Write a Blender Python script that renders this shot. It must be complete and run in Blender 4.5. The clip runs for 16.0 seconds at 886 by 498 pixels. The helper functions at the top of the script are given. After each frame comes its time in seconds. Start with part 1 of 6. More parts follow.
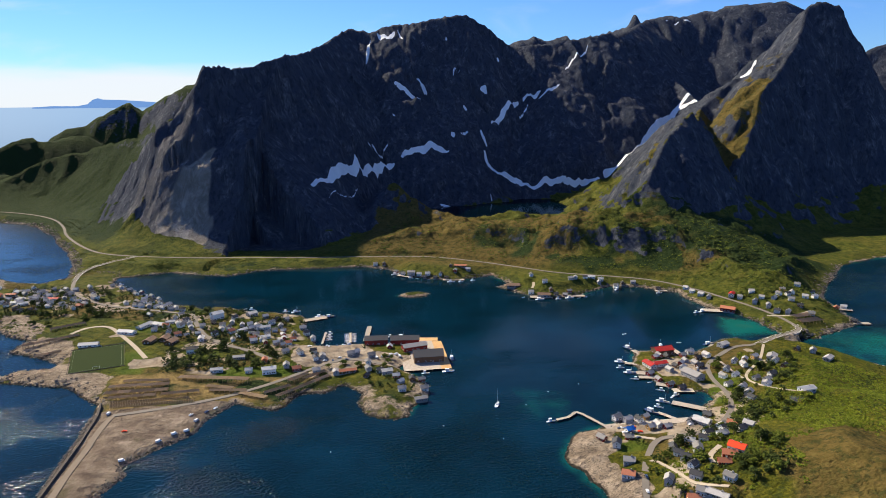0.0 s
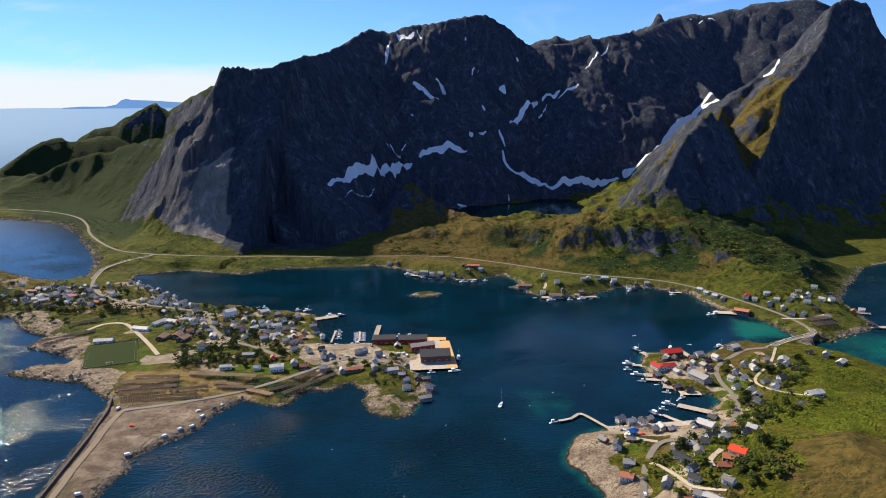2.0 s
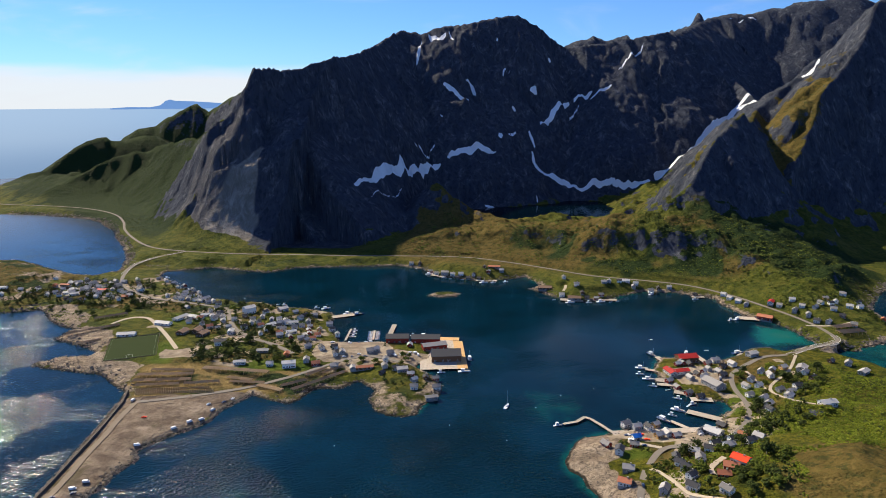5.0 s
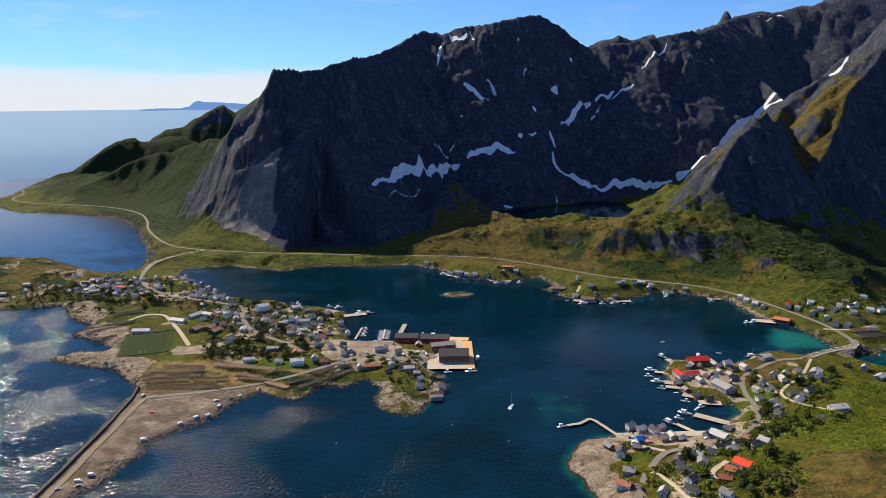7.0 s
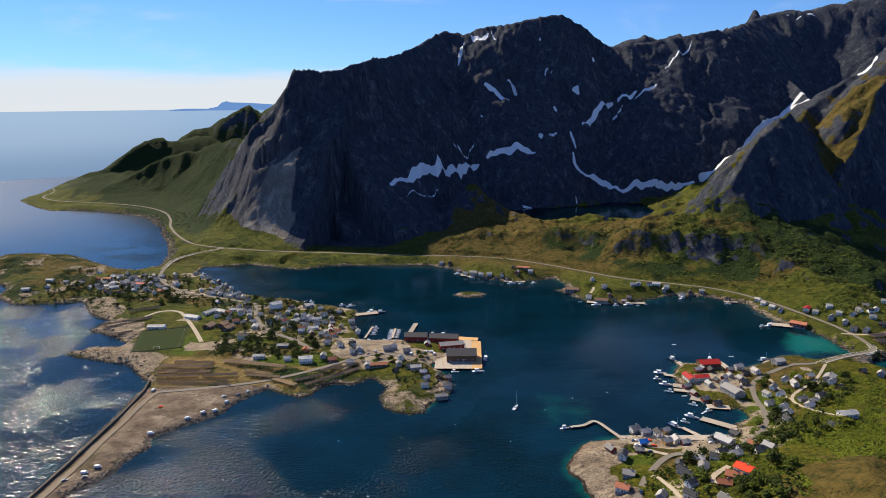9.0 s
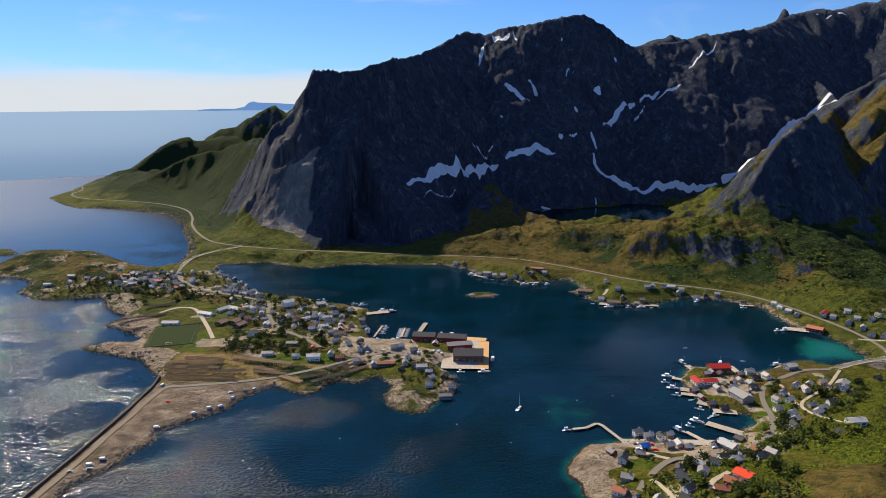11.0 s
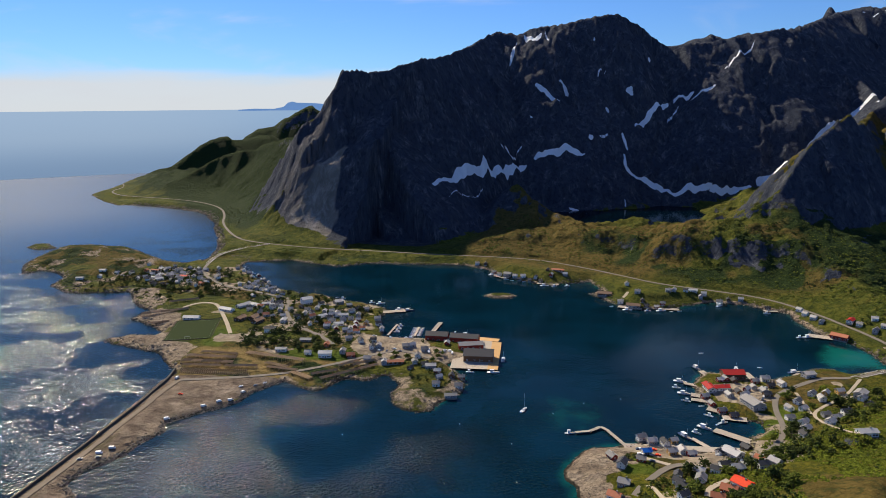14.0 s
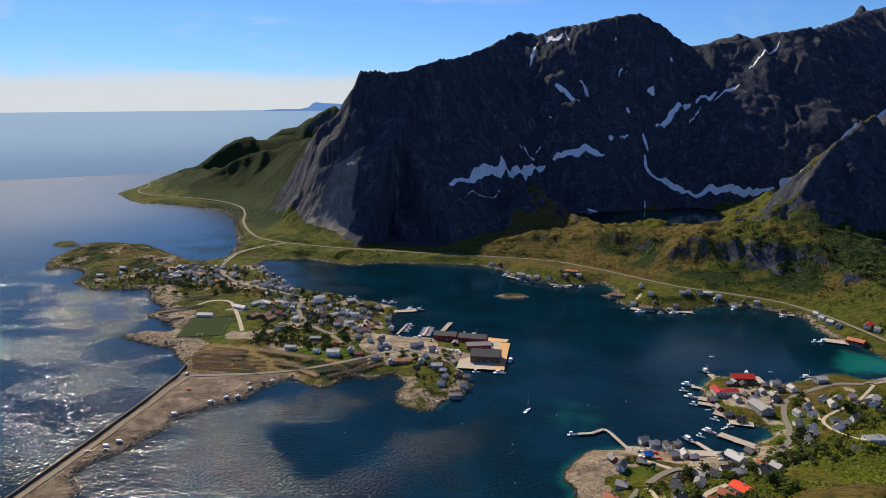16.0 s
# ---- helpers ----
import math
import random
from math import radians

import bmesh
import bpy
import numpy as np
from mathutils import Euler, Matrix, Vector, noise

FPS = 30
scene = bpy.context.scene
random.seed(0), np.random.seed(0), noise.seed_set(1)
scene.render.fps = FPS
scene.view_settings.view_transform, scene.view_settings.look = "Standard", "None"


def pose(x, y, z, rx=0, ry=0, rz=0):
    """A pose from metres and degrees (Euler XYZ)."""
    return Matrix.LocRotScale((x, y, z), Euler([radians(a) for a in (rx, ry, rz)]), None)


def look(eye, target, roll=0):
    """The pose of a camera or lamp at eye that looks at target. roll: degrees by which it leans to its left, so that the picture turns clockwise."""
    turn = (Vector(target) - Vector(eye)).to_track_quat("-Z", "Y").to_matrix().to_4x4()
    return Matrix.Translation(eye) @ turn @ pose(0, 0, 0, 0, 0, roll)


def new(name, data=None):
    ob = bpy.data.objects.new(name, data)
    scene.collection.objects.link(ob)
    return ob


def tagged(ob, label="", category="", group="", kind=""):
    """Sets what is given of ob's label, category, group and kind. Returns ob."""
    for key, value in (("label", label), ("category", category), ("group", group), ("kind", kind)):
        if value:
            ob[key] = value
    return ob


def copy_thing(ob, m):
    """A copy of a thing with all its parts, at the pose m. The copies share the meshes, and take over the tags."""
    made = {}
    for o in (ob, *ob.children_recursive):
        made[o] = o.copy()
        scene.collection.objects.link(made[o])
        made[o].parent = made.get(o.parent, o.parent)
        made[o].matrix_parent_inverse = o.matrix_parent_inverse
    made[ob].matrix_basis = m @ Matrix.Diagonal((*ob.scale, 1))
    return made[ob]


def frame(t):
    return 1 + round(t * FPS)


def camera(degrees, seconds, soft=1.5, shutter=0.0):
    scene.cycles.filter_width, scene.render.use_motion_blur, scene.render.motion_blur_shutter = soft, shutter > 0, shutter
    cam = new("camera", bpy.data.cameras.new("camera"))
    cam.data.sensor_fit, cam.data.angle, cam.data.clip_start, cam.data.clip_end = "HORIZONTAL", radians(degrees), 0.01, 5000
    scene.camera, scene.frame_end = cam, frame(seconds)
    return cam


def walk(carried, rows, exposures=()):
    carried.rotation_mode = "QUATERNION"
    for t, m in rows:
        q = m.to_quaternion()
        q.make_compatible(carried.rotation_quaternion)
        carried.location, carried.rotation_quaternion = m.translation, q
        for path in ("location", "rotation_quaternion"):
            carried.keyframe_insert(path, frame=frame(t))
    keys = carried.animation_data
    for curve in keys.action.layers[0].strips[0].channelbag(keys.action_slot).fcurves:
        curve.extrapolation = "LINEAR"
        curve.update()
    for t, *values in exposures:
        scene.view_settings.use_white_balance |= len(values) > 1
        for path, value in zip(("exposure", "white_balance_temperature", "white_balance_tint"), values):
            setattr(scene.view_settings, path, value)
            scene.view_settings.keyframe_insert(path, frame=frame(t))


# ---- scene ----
cam = camera(66.1, 16.0, soft=0.5)
PATH = [
    (0, (-78.735, 4.297, 250.311), (-78.47, 6.234, 249.892), -0.6),
    (0.5, (-74.48, 3.75, 250.422), (-74.233, 5.689, 250.002), -0.7),
    (1, (-70.172, 2.809, 250.581), (-69.942, 4.751, 250.162), -0.7),
    (1.5, (-66.199, 1.544, 250.648), (-65.988, 3.488, 250.228), -0.7),
    (2, (-62.217, 0.787, 250.577), (-62.023, 2.733, 250.158), -0.7),
    (2.5, (-58.045, 0.036, 250.598), (-57.87, 1.984, 250.179), -0.7),
    (3, (-53.607, -0.64, 250.568), (-53.45, 1.309, 250.15), -0.7),
    (3.5, (-49.335, -1.173, 250.451), (-49.198, 0.778, 250.033), -0.8),
    (4, (-45.095, -1.691, 250.345), (-44.976, 0.261, 249.928), -0.7),
    (6.5, (-22.748, -2.498, 248.584), (-22.726, -0.542, 248.172), -0.8),
    (7, (-18.236, -2.575, 248.436), (-18.233, -0.618, 248.024), -0.8),
    (7.5, (-13.825, -2.623, 248.195), (-13.843, -0.666, 247.784), -0.8),
    (8, (-9.653, -2.639, 247.92), (-9.69, -0.682, 247.509), -0.8),
    (8.5, (-5.302, -2.783, 247.659), (-5.358, -0.826, 247.248), -0.8),
    (9, (-0.811, -2.728, 247.514), (-0.885, -0.771, 247.104), -0.8),
    (11.5, (21.328, -1.67, 246.465), (21.16, 0.281, 246.058), -0.7),
    (12, (25.688, -1.392, 246.333), (25.502, 0.557, 245.926), -0.7),
    (12.5, (30.27, -1.133, 246.243), (30.064, 0.815, 245.836), -0.7),
    (13, (34.914, -0.944, 246.13), (34.689, 1.001, 245.724), -0.7),
    (13.5, (39.259, -0.695, 245.976), (39.016, 1.248, 245.57), -0.6),
    (14, (43.365, -0.461, 245.946), (43.103, 1.48, 245.541), -0.6),
    (14.5, (47.57, -0.246, 245.923), (47.29, 1.693, 245.518), -0.6),
    (15, (51.679, -0.032, 245.791), (51.381, 1.904, 245.387), -0.6),
    (15.5, (55.983, 0.38, 245.654), (55.667, 2.313, 245.251), -0.6),
    (16, (60.378, 0.818, 245.605), (60.043, 2.748, 245.202), -0.6),
]
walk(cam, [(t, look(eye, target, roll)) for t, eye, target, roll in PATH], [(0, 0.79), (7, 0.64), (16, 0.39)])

# ---- world, sun and exposure ----
SUN_AZ, SUN_EL = 40.0, 40.0          # degrees to the left of +y, and above the sea
world = bpy.data.worlds.new("sky")
scene.world = world
world.use_nodes = True
wn, wl = world.node_tree.nodes, world.node_tree.links
wn.clear()
w_out = wn.new("ShaderNodeOutputWorld")
w_bg = wn.new("ShaderNodeBackground")
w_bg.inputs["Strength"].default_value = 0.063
w_sky = wn.new("ShaderNodeTexSky")
w_sky.sky_type, w_sky.sun_disc = "NISHITA", False
w_sky.sun_elevation, w_sky.sun_rotation = radians(SUN_EL), radians(360 - SUN_AZ)
w_sky.altitude, w_sky.air_density, w_sky.dust_density, w_sky.ozone_density = 0, 1.0, 0.1, 5.0
# a bank of low white cloud along the whole horizon, and thin cirrus high up
w_co = wn.new("ShaderNodeTexCoord")
w_sep = wn.new("ShaderNodeSeparateXYZ")
wl.new(w_co.outputs["Generated"], w_sep.inputs[0])
w_map = wn.new("ShaderNodeMapping")
w_map.inputs["Scale"].default_value = (2.2, 2.2, 16.0)
wl.new(w_co.outputs["Generated"], w_map.inputs[0])
w_noise = wn.new("ShaderNodeTexNoise")
w_noise.inputs["Scale"].default_value, w_noise.inputs["Detail"].default_value = 2.0, 6.0
wl.new(w_map.outputs[0], w_noise.inputs["Vector"])
w_add = wn.new("ShaderNodeMath")
w_add.operation = "MULTIPLY_ADD"
w_add.inputs[1].default_value = 0.035
wl.new(w_noise.outputs[0], w_add.inputs[0])
wl.new(w_sep.outputs[2], w_add.inputs[2])
w_band = wn.new("ShaderNodeMapRange")
w_band.interpolation_type = "SMOOTHSTEP"
for k, v in zip(("From Min", "From Max", "To Min", "To Max"), (0.048, 0.074, 0.85, 0.0)):
    w_band.inputs[k].default_value = v
wl.new(w_add.outputs[0], w_band.inputs["Value"])
w_mix = wn.new("ShaderNodeMix")
w_mix.data_type = "RGBA"
wl.new(w_band.outputs[0], w_mix.inputs["Factor"])
w_tint = wn.new("ShaderNodeMix")
w_tint.data_type, w_tint.blend_type = "RGBA", "MULTIPLY"
w_tint.inputs["Factor"].default_value = 1.0
w_tint.inputs["B"].default_value = (0.60, 0.90, 1.40, 1)
wl.new(w_sky.outputs[0], w_tint.inputs["A"])
wl.new(w_tint.outputs["Result"], w_mix.inputs["A"])
w_mix.inputs["B"].default_value = (8.5, 8.6, 8.8, 1)
w_map2 = wn.new("ShaderNodeMapping")
w_map2.inputs["Scale"].default_value = (1.2, 3.0, 6.0)
w_map2.inputs["Rotation"].default_value = (0, 0, 0.5)
wl.new(w_co.outputs["Generated"], w_map2.inputs[0])
w_cir = wn.new("ShaderNodeTexNoise")
w_cir.inputs["Scale"].default_value, w_cir.inputs["Detail"].default_value, w_cir.inputs["Distortion"].default_value = 2.3, 7.0, 0.6
wl.new(w_map2.outputs[0], w_cir.inputs["Vector"])
w_cr = wn.new("ShaderNodeMapRange")
w_cr.interpolation_type = "SMOOTHSTEP"
for k, v in zip(("From Min", "From Max", "To Min", "To Max"), (0.50, 0.78, 0.0, 0.85)):
    w_cr.inputs[k].default_value = v
wl.new(w_cir.outputs[0], w_cr.inputs["Value"])
w_mix2 = wn.new("ShaderNodeMix")
w_mix2.data_type = "RGBA"
wl.new(w_cr.outputs[0], w_mix2.inputs["Factor"])
wl.new(w_mix.outputs["Result"], w_mix2.inputs["A"])
w_mix2.inputs["B"].default_value = (8.0, 8.3, 8.8, 1)
wl.new(w_mix2.outputs["Result"], w_bg.inputs["Color"])
wl.new(w_bg.outputs[0], w_out.inputs["Surface"])

sun = new("sun", bpy.data.lights.new("sun", "SUN"))
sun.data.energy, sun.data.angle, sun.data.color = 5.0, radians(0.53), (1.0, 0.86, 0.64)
az, el = radians(SUN_AZ), radians(SUN_EL)
sun_way = Vector((-math.sin(az) * math.cos(el), math.cos(az) * math.cos(el), math.sin(el)))
sun.matrix_world = look(sun_way * 900, (0, 0, 0))
scene.view_settings.exposure = 0.0


# ---- noise and plan arithmetic ----
def lattice(ix, iy, seed):
    h = (ix.astype(np.int64) * 374761393 + iy.astype(np.int64) * 668265263 + seed * 1442695041) & 0xFFFFFFFF
    h = ((h ^ (h >> 13)) * 1274126177) & 0xFFFFFFFF
    h = ((h ^ (h >> 16)) * 2246822519) & 0xFFFFFFFF
    return ((h ^ (h >> 15)) & 0xFFFF) / 65535.0


def vnoise(x, y, seed=0):
    """Value noise from 0 to 1."""
    ix, iy = np.floor(x), np.floor(y)
    fx, fy = x - ix, y - iy
    fx, fy = fx * fx * fx * (fx * (fx * 6 - 15) + 10), fy * fy * fy * (fy * (fy * 6 - 15) + 10)
    a, b = lattice(ix, iy, seed), lattice(ix + 1, iy, seed)
    c, d = lattice(ix, iy + 1, seed), lattice(ix + 1, iy + 1, seed)
    return (a + (b - a) * fx) * (1 - fy) + (c + (d - c) * fx) * fy


def fbm(x, y, size, octaves=4, seed=0, ridged=False):
    """Noise in -1 .. 1; ridged: 0 .. 1 with sharp crests."""
    total, weight, w = 0.0, 0.0, 1.0
    for k in range(octaves):
        n = vnoise(x / size * 2 ** k + 17.3 * k, y / size * 2 ** k - 9.1 * k, seed + k) * 2 - 1
        total, weight, w = total + w * ((1 - np.abs(n)) if ridged else n), weight + w, w * 0.5
    return total / weight


def smooth(a, b, x):
    u = np.clip((x - a) / (b - a), 0, 1)
    return u * u * (3 - 2 * u)


def near_line(x, y, pts, closed=False):
    """Distance to a polyline, and how far along it (0 .. number of segments) the nearest place is."""
    best, where = np.full(x.shape, 1e9), np.zeros(x.shape)
    ring = list(pts) + ([pts[0]] if closed else [])
    for i, (p, q) in enumerate(zip(ring, ring[1:])):
        vx, vy = q[0] - p[0], q[1] - p[1]
        u = np.clip(((x - p[0]) * vx + (y - p[1]) * vy) / max(vx * vx + vy * vy, 1e-9), 0, 1)
        d = np.hypot(x - p[0] - u * vx, y - p[1] - u * vy)
        m = d < best
        best, where = np.where(m, d, best), np.where(m, i + u, where)
    return best, where


def inside(x, y, pts):
    hit = np.zeros(x.shape, bool)
    for p, q in zip(pts, list(pts[1:]) + [pts[0]]):
        if p[1] != q[1]:
            hit ^= ((p[1] > y) != (q[1] > y)) & (x < (q[0] - p[0]) * (y - p[1]) / (q[1] - p[1]) + p[0])
    return hit


def sdf(x, y, pts):
    d = near_line(x, y, pts, True)[0]
    return np.where(inside(x, y, pts), d, -d)


# ---- plan: coasts ----
REINE_WEST = [(-498, 1057), (-524, 1028), (-552, 1034), (-583, 1053), (-621, 1081), (-662, 1116), (-706, 1138), (-754, 1149), (-812, 1149),
              (-815, 1106), (-809, 1062), (-796, 1017), (-782, 988), (-745, 932), (-731, 961), (-694, 945), (-662, 922), (-646, 872), (-609, 844),
              (-584, 835), (-562, 840), (-534, 843), (-516, 855), (-496, 833), (-481, 806), (-459, 782), (-428, 765), (-437, 754), (-434, 731),
              (-415, 719), (-390, 707), (-372, 688), (-376, 678), (-404, 678), (-421, 657), (-400, 646), (-371, 637), (-350, 629), (-332, 619),
              (-314, 597), (-300, 583)]
REINE_MOLE = [(-296, 558), (-293, 507), (-291, 464), (-289, 427), (-289, 396), (-290, 358), (-291, 300), (-291, 250), (-262, 250), (-255, 300),
              (-247, 345), (-250, 365), (-266, 378), (-266, 396), (-258, 409), (-250, 421), (-250, 438), (-241, 458), (-247, 472), (-238, 484),
              (-230, 492), (-217, 505), (-207, 518), (-203, 537), (-197, 548), (-190, 558), (-183, 567)]
REINE_EAST = [(-168, 558), (-148, 545), (-140, 554), (-135, 573), (-124, 580), (-109, 576), (-96, 587), (-89, 592), (-75, 570), (-77, 551),
              (-72, 531), (-61, 521), (-48, 517), (-39, 521), (-36, 532), (-26, 545), (-17, 558), (-16, 577), (-22, 597), (-29, 610), (-37, 624),
              (-22, 640), (-18, 672), (-30, 694), (-66, 699), (-78, 698), (-120, 701), (-130, 735), (-137, 770), (-134, 790), (-140, 807),
              (-158, 817), (-176, 828), (-200, 833), (-218, 842), (-231, 857), (-253, 868), (-264, 859), (-286, 878), (-303, 879), (-328, 898),
              (-346, 922), (-372, 951), (-400, 985), (-423, 1014), (-430, 1070), (-500, 1085)]
REINE = REINE_WEST + REINE_MOLE + REINE_EAST
MAIN_SHORE = [(-406, 1049), (-357, 1065), (-311, 1042), (-266, 1024), (-244, 1037), (-229, 1053), (-169, 1053), (-100, 1051), (-65, 1053),
              (-47, 1038), (-22, 1026), (-15, 1007), (-4, 977), (20, 966), (62, 939), (106, 957), (124, 960), (131, 936), (141, 909), (119, 897),
              (131, 883), (147, 852), (165, 835), (187, 831), (210, 833), (232, 851), (272, 870), (310, 863), (327, 848), (342, 837), (349, 827),
              (345, 796), (350, 769), (355, 752), (372, 730), (379, 707), (383, 679), (382, 652)]
MAIN_EAST = [(398, 653), (405, 633), (432, 647), (466, 661), (493, 672), (495, 698), (507, 723), (513, 766), (543, 802), (576, 840), (605, 867),
             (665, 927), (760, 965), (950, 960), (1300, 930), (2600, 900), (2600, 4400), (-1700, 4400), (-1700, 3400), (-1560, 2900)]
MAIN_WEST = [(-1488, 2613), (-1463, 2447), (-1394, 2243), (-1335, 2085), (-1312, 1975), (-1282, 1890), (-1155, 1756), (-1063, 1681),
             (-1016, 1685), (-935, 1659), (-846, 1614), (-783, 1580), (-734, 1528), (-655, 1411), (-623, 1340), (-570, 1248), (-523, 1141),
             (-496, 1040)]
MAIN = MAIN_SHORE + MAIN_EAST + MAIN_WEST
SAKRIS = [(384, 631), (346, 633), (325, 650), (311, 649), (293, 640), (272, 624), (254, 612), (236, 618), (224, 630), (203, 632), (196, 618),
          (187, 598), (189, 569), (193, 545), (203, 532), (222, 526), (222, 510), (208, 500), (202, 483), (182, 476), (164, 470), (142, 474),
          (123, 482), (112, 476), (103, 476), (88, 471), (72, 451), (65, 435), (67, 423), (73, 415), (73, 404), (77, 393), (78, 381), (85, 340),
          (100, 250), (110, 120), (460, 120), (455, 350), (440, 460), (425, 540), (405, 600)]
ISLET = [(-23, 877), (-8, 889), (11, 890), (23, 879), (15, 867), (-8, 865)]
SKERRY = [(-890, 1125), (-896, 1150), (-873, 1165), (-830, 1128), (-851, 1108)]
LAKE = [(60, 1345), (100, 1290), (150, 1240), (215, 1190), (300, 1180), (380, 1250), (470, 1420), (520, 1560), (430, 1760), (260, 1740), (120, 1560)]
LAKE_Z = 25.0

# ---- plan: ridges, as x, y, height and the fall to the front and to the back ----
REINEBRINGEN = [(-335, 1367, 320, 2.4, 2.4), (-275, 1400, 318, 2.2, 0.9), (-199, 1480, 350, 1.75, 0.8), (-174, 1577, 356, 1.6, 0.8), (-120, 1757, 397, 1.4, 0.8),
                (-64, 1924, 448, 1.2, 0.8), (-10, 1924, 438, 1.05, 0.8), (66, 1925, 458, 1.0, 0.8), (157, 1925, 472, 1.15, 0.8), (251, 1925, 489, 1.5, 0.8),
                (288, 1935, 458, 1.4, 0.8), (345, 1950, 408, 1.2, 0.8)]
BACK_WALL = [(345, 1950, 408, 1.2, 0.8), (399, 1950, 400, 1.1, 0.8), (518, 1950, 416, 0.95, 0.8), (643, 1970, 437, 0.95, 0.8), (760, 2040, 455, 1.0, 0.8),
             (1010, 2450, 538, 1.0, 0.8), (1180, 2480, 560, 1.0, 0.8), (1311, 2450, 586, 1.0, 0.8), (1506, 2400, 604, 1.0, 0.8), (1600, 2400, 560, 1.2, 0.8), (1680, 2380, 420, 1.2, 0.8), (1760, 2350, 300, 1.0, 0.8)]
NOSE = [(-335, 1360, 318, 1.6, 2.6), (-361, 1325, 239, 1.2, 2.6), (-357, 1278, 137, 0.95, 2.4), (-345, 1216, 44, 0.8, 1.8)]
DOME_NOSE = [(959, 1490, 455, 1, 1.7), (898, 1430, 374, 0.95, 1.7), (837, 1380, 314, 0.9, 1.8), (765, 1330, 262, 0.9, 1.8), (716, 1270, 198, 0.9, 1.9), (676, 1235, 150, 1.3, 2), (666, 1222, 89, 1.6, 2)]
BUTTRESS = [(-352, 1352, 290, 2.1, 0.9), (-385, 1352, 240, 2.0, 0.8), (-422, 1352, 212, 1.9, 0.75), (-472, 1335, 166, 1.6, 0.7), (-512, 1320, 138, 1.4, 0.7), (-531, 1302, 116, 1.3, 0.8), (-543, 1282, 70, 1.1, 0.9)][::-1]
GREEN_RIDGE = [(-1339, 2180, 6, 0.5, 0.5), (-1197, 2080, 41, 0.4, 0.5), (-1104, 2020, 56, 0.4, 0.5), (-989, 1970, 69, 0.42, 0.6), (-891, 1900, 81, 0.42, 0.6), (-841, 1870, 105, 0.42, 0.6),
               (-802, 1850, 125, 0.45, 0.6), (-754, 1820, 147, 0.47, 0.6), (-711, 1800, 162, 0.5, 0.6), (-608, 1700, 186, 0.55, 0.6), (-519, 1620, 206, 0.7, 0.6), (-465, 1560, 223, 1, 0.6),
               (-409, 1480, 244, 1.7, 0.7), (-335, 1400, 300, 2.6, 0.9)]
DARK_RIDGE = [(-1313, 3150, 117, 1, 0.7), (-1273, 3170, 159, 1, 0.7), (-1235, 3180, 173, 1, 0.7), (-1198, 3190, 172, 1, 0.7), (-1142, 3200, 213, 1, 0.7), (-1088, 3230, 242, 1, 0.7), (-1041, 3270, 271, 1, 0.7),
              (-1009, 3280, 225, 1, 0.7), (-981, 3280, 235, 1, 0.7), (-896, 3260, 284, 1, 0.7), (-812, 3230, 320, 1, 0.7), (-767, 3200, 339, 1, 0.7), (-531, 3200, 371, 1, 0.7)]
HUMP_RIDGE = [(-1461, 2500, 13, 0.6, 0.6), (-1378, 2560, 34, 0.8, 0.6), (-1366, 2620, 61, 0.9, 0.7), (-1340, 2700, 100, 0.9, 0.7), (-1306, 2770, 133, 0.9, 0.7), (-1290, 2830, 143, 0.9, 0.7),
              (-1258, 2840, 129, 0.9, 0.7), (-1194, 2850, 130, 0.9, 0.7), (-1092, 2870, 145, 0.9, 0.7)]
FAR_RIDGE = [(560, 3150, 470, 0.9, 0.9), (740, 3180, 535, 1.0, 1.0), (783, 3182, 552, 1.2, 1.2), (850, 3180, 525, 1.0, 1.0), (930, 3180, 556, 1.4, 1.4),
             (980, 3150, 530, 1.0, 1.0), (1130, 2960, 565, 1.4, 1.2), (1165, 2940, 622, 2.2, 1.8), (1215, 2930, 560, 1.6, 1.2), (1500, 2900, 600, 0.9, 0.9)]
SPUR = [(265, 1085, 60, 0.30, 0.35), (340, 1035, 80, 0.40, 0.5), (402, 1060, 120, 0.8, 0.9), (428, 1083, 147, 1.0, 1.2), (477, 1140, 190, 1.2, 1.2),
        (519, 1180, 217, 1.3, 1.2), (550, 1205, 231, 1.5, 1.2), (590, 1260, 212, 1.3, 1.0), (660, 1380, 222, 1.2, 0.95), (711, 1470, 240, 1.2, 0.9), (804, 1520, 288, 1.3, 0.8),
        (866, 1520, 326, 1.4, 0.8), (905, 1500, 380, 1.6, 1.0), (948, 1500, 448, 2.0, 1.3), (982, 1490, 468, 2.3, 1.6), (1022, 1472, 462, 2.3, 1.8), (1042, 1450, 400, 1.8, 1.8),
        (1060, 1400, 250, 1.2, 1.2), (1085, 1340, 150, 0.9, 0.9)]
PASS = [(800, 1580, 232, 0.8, 0.9), (835, 1690, 240, 0.8, 0.85), (850, 1790, 262, 0.9, 0.8), (860, 1960, 330, 0.9, 0.9), (800, 2060, 450, 1.0, 1.0)]
FAR_EAST = [(1060, 2050, 260, 1.4, 0.9), (1250, 1950, 330, 1.4, 0.9), (1400, 1910, 366, 1.4, 0.9), (1480, 1900, 402, 1.4, 0.9), (1620, 1880, 440, 1.4, 0.9), (2000, 1700, 520, 1.4, 0.9)]
DAM = [(10, 1365, 96, 0.7, 0.9), (41, 1337, 70, 0.5, 0.8), (79, 1322, 46, 0.32, 0.5), (133, 1216, 38, 0.24, 0.35), (176, 1160, 36, 0.18, 0.3), (219, 1120, 46, 0.22, 0.3),
       (265, 1085, 61, 0.26, 0.35)]
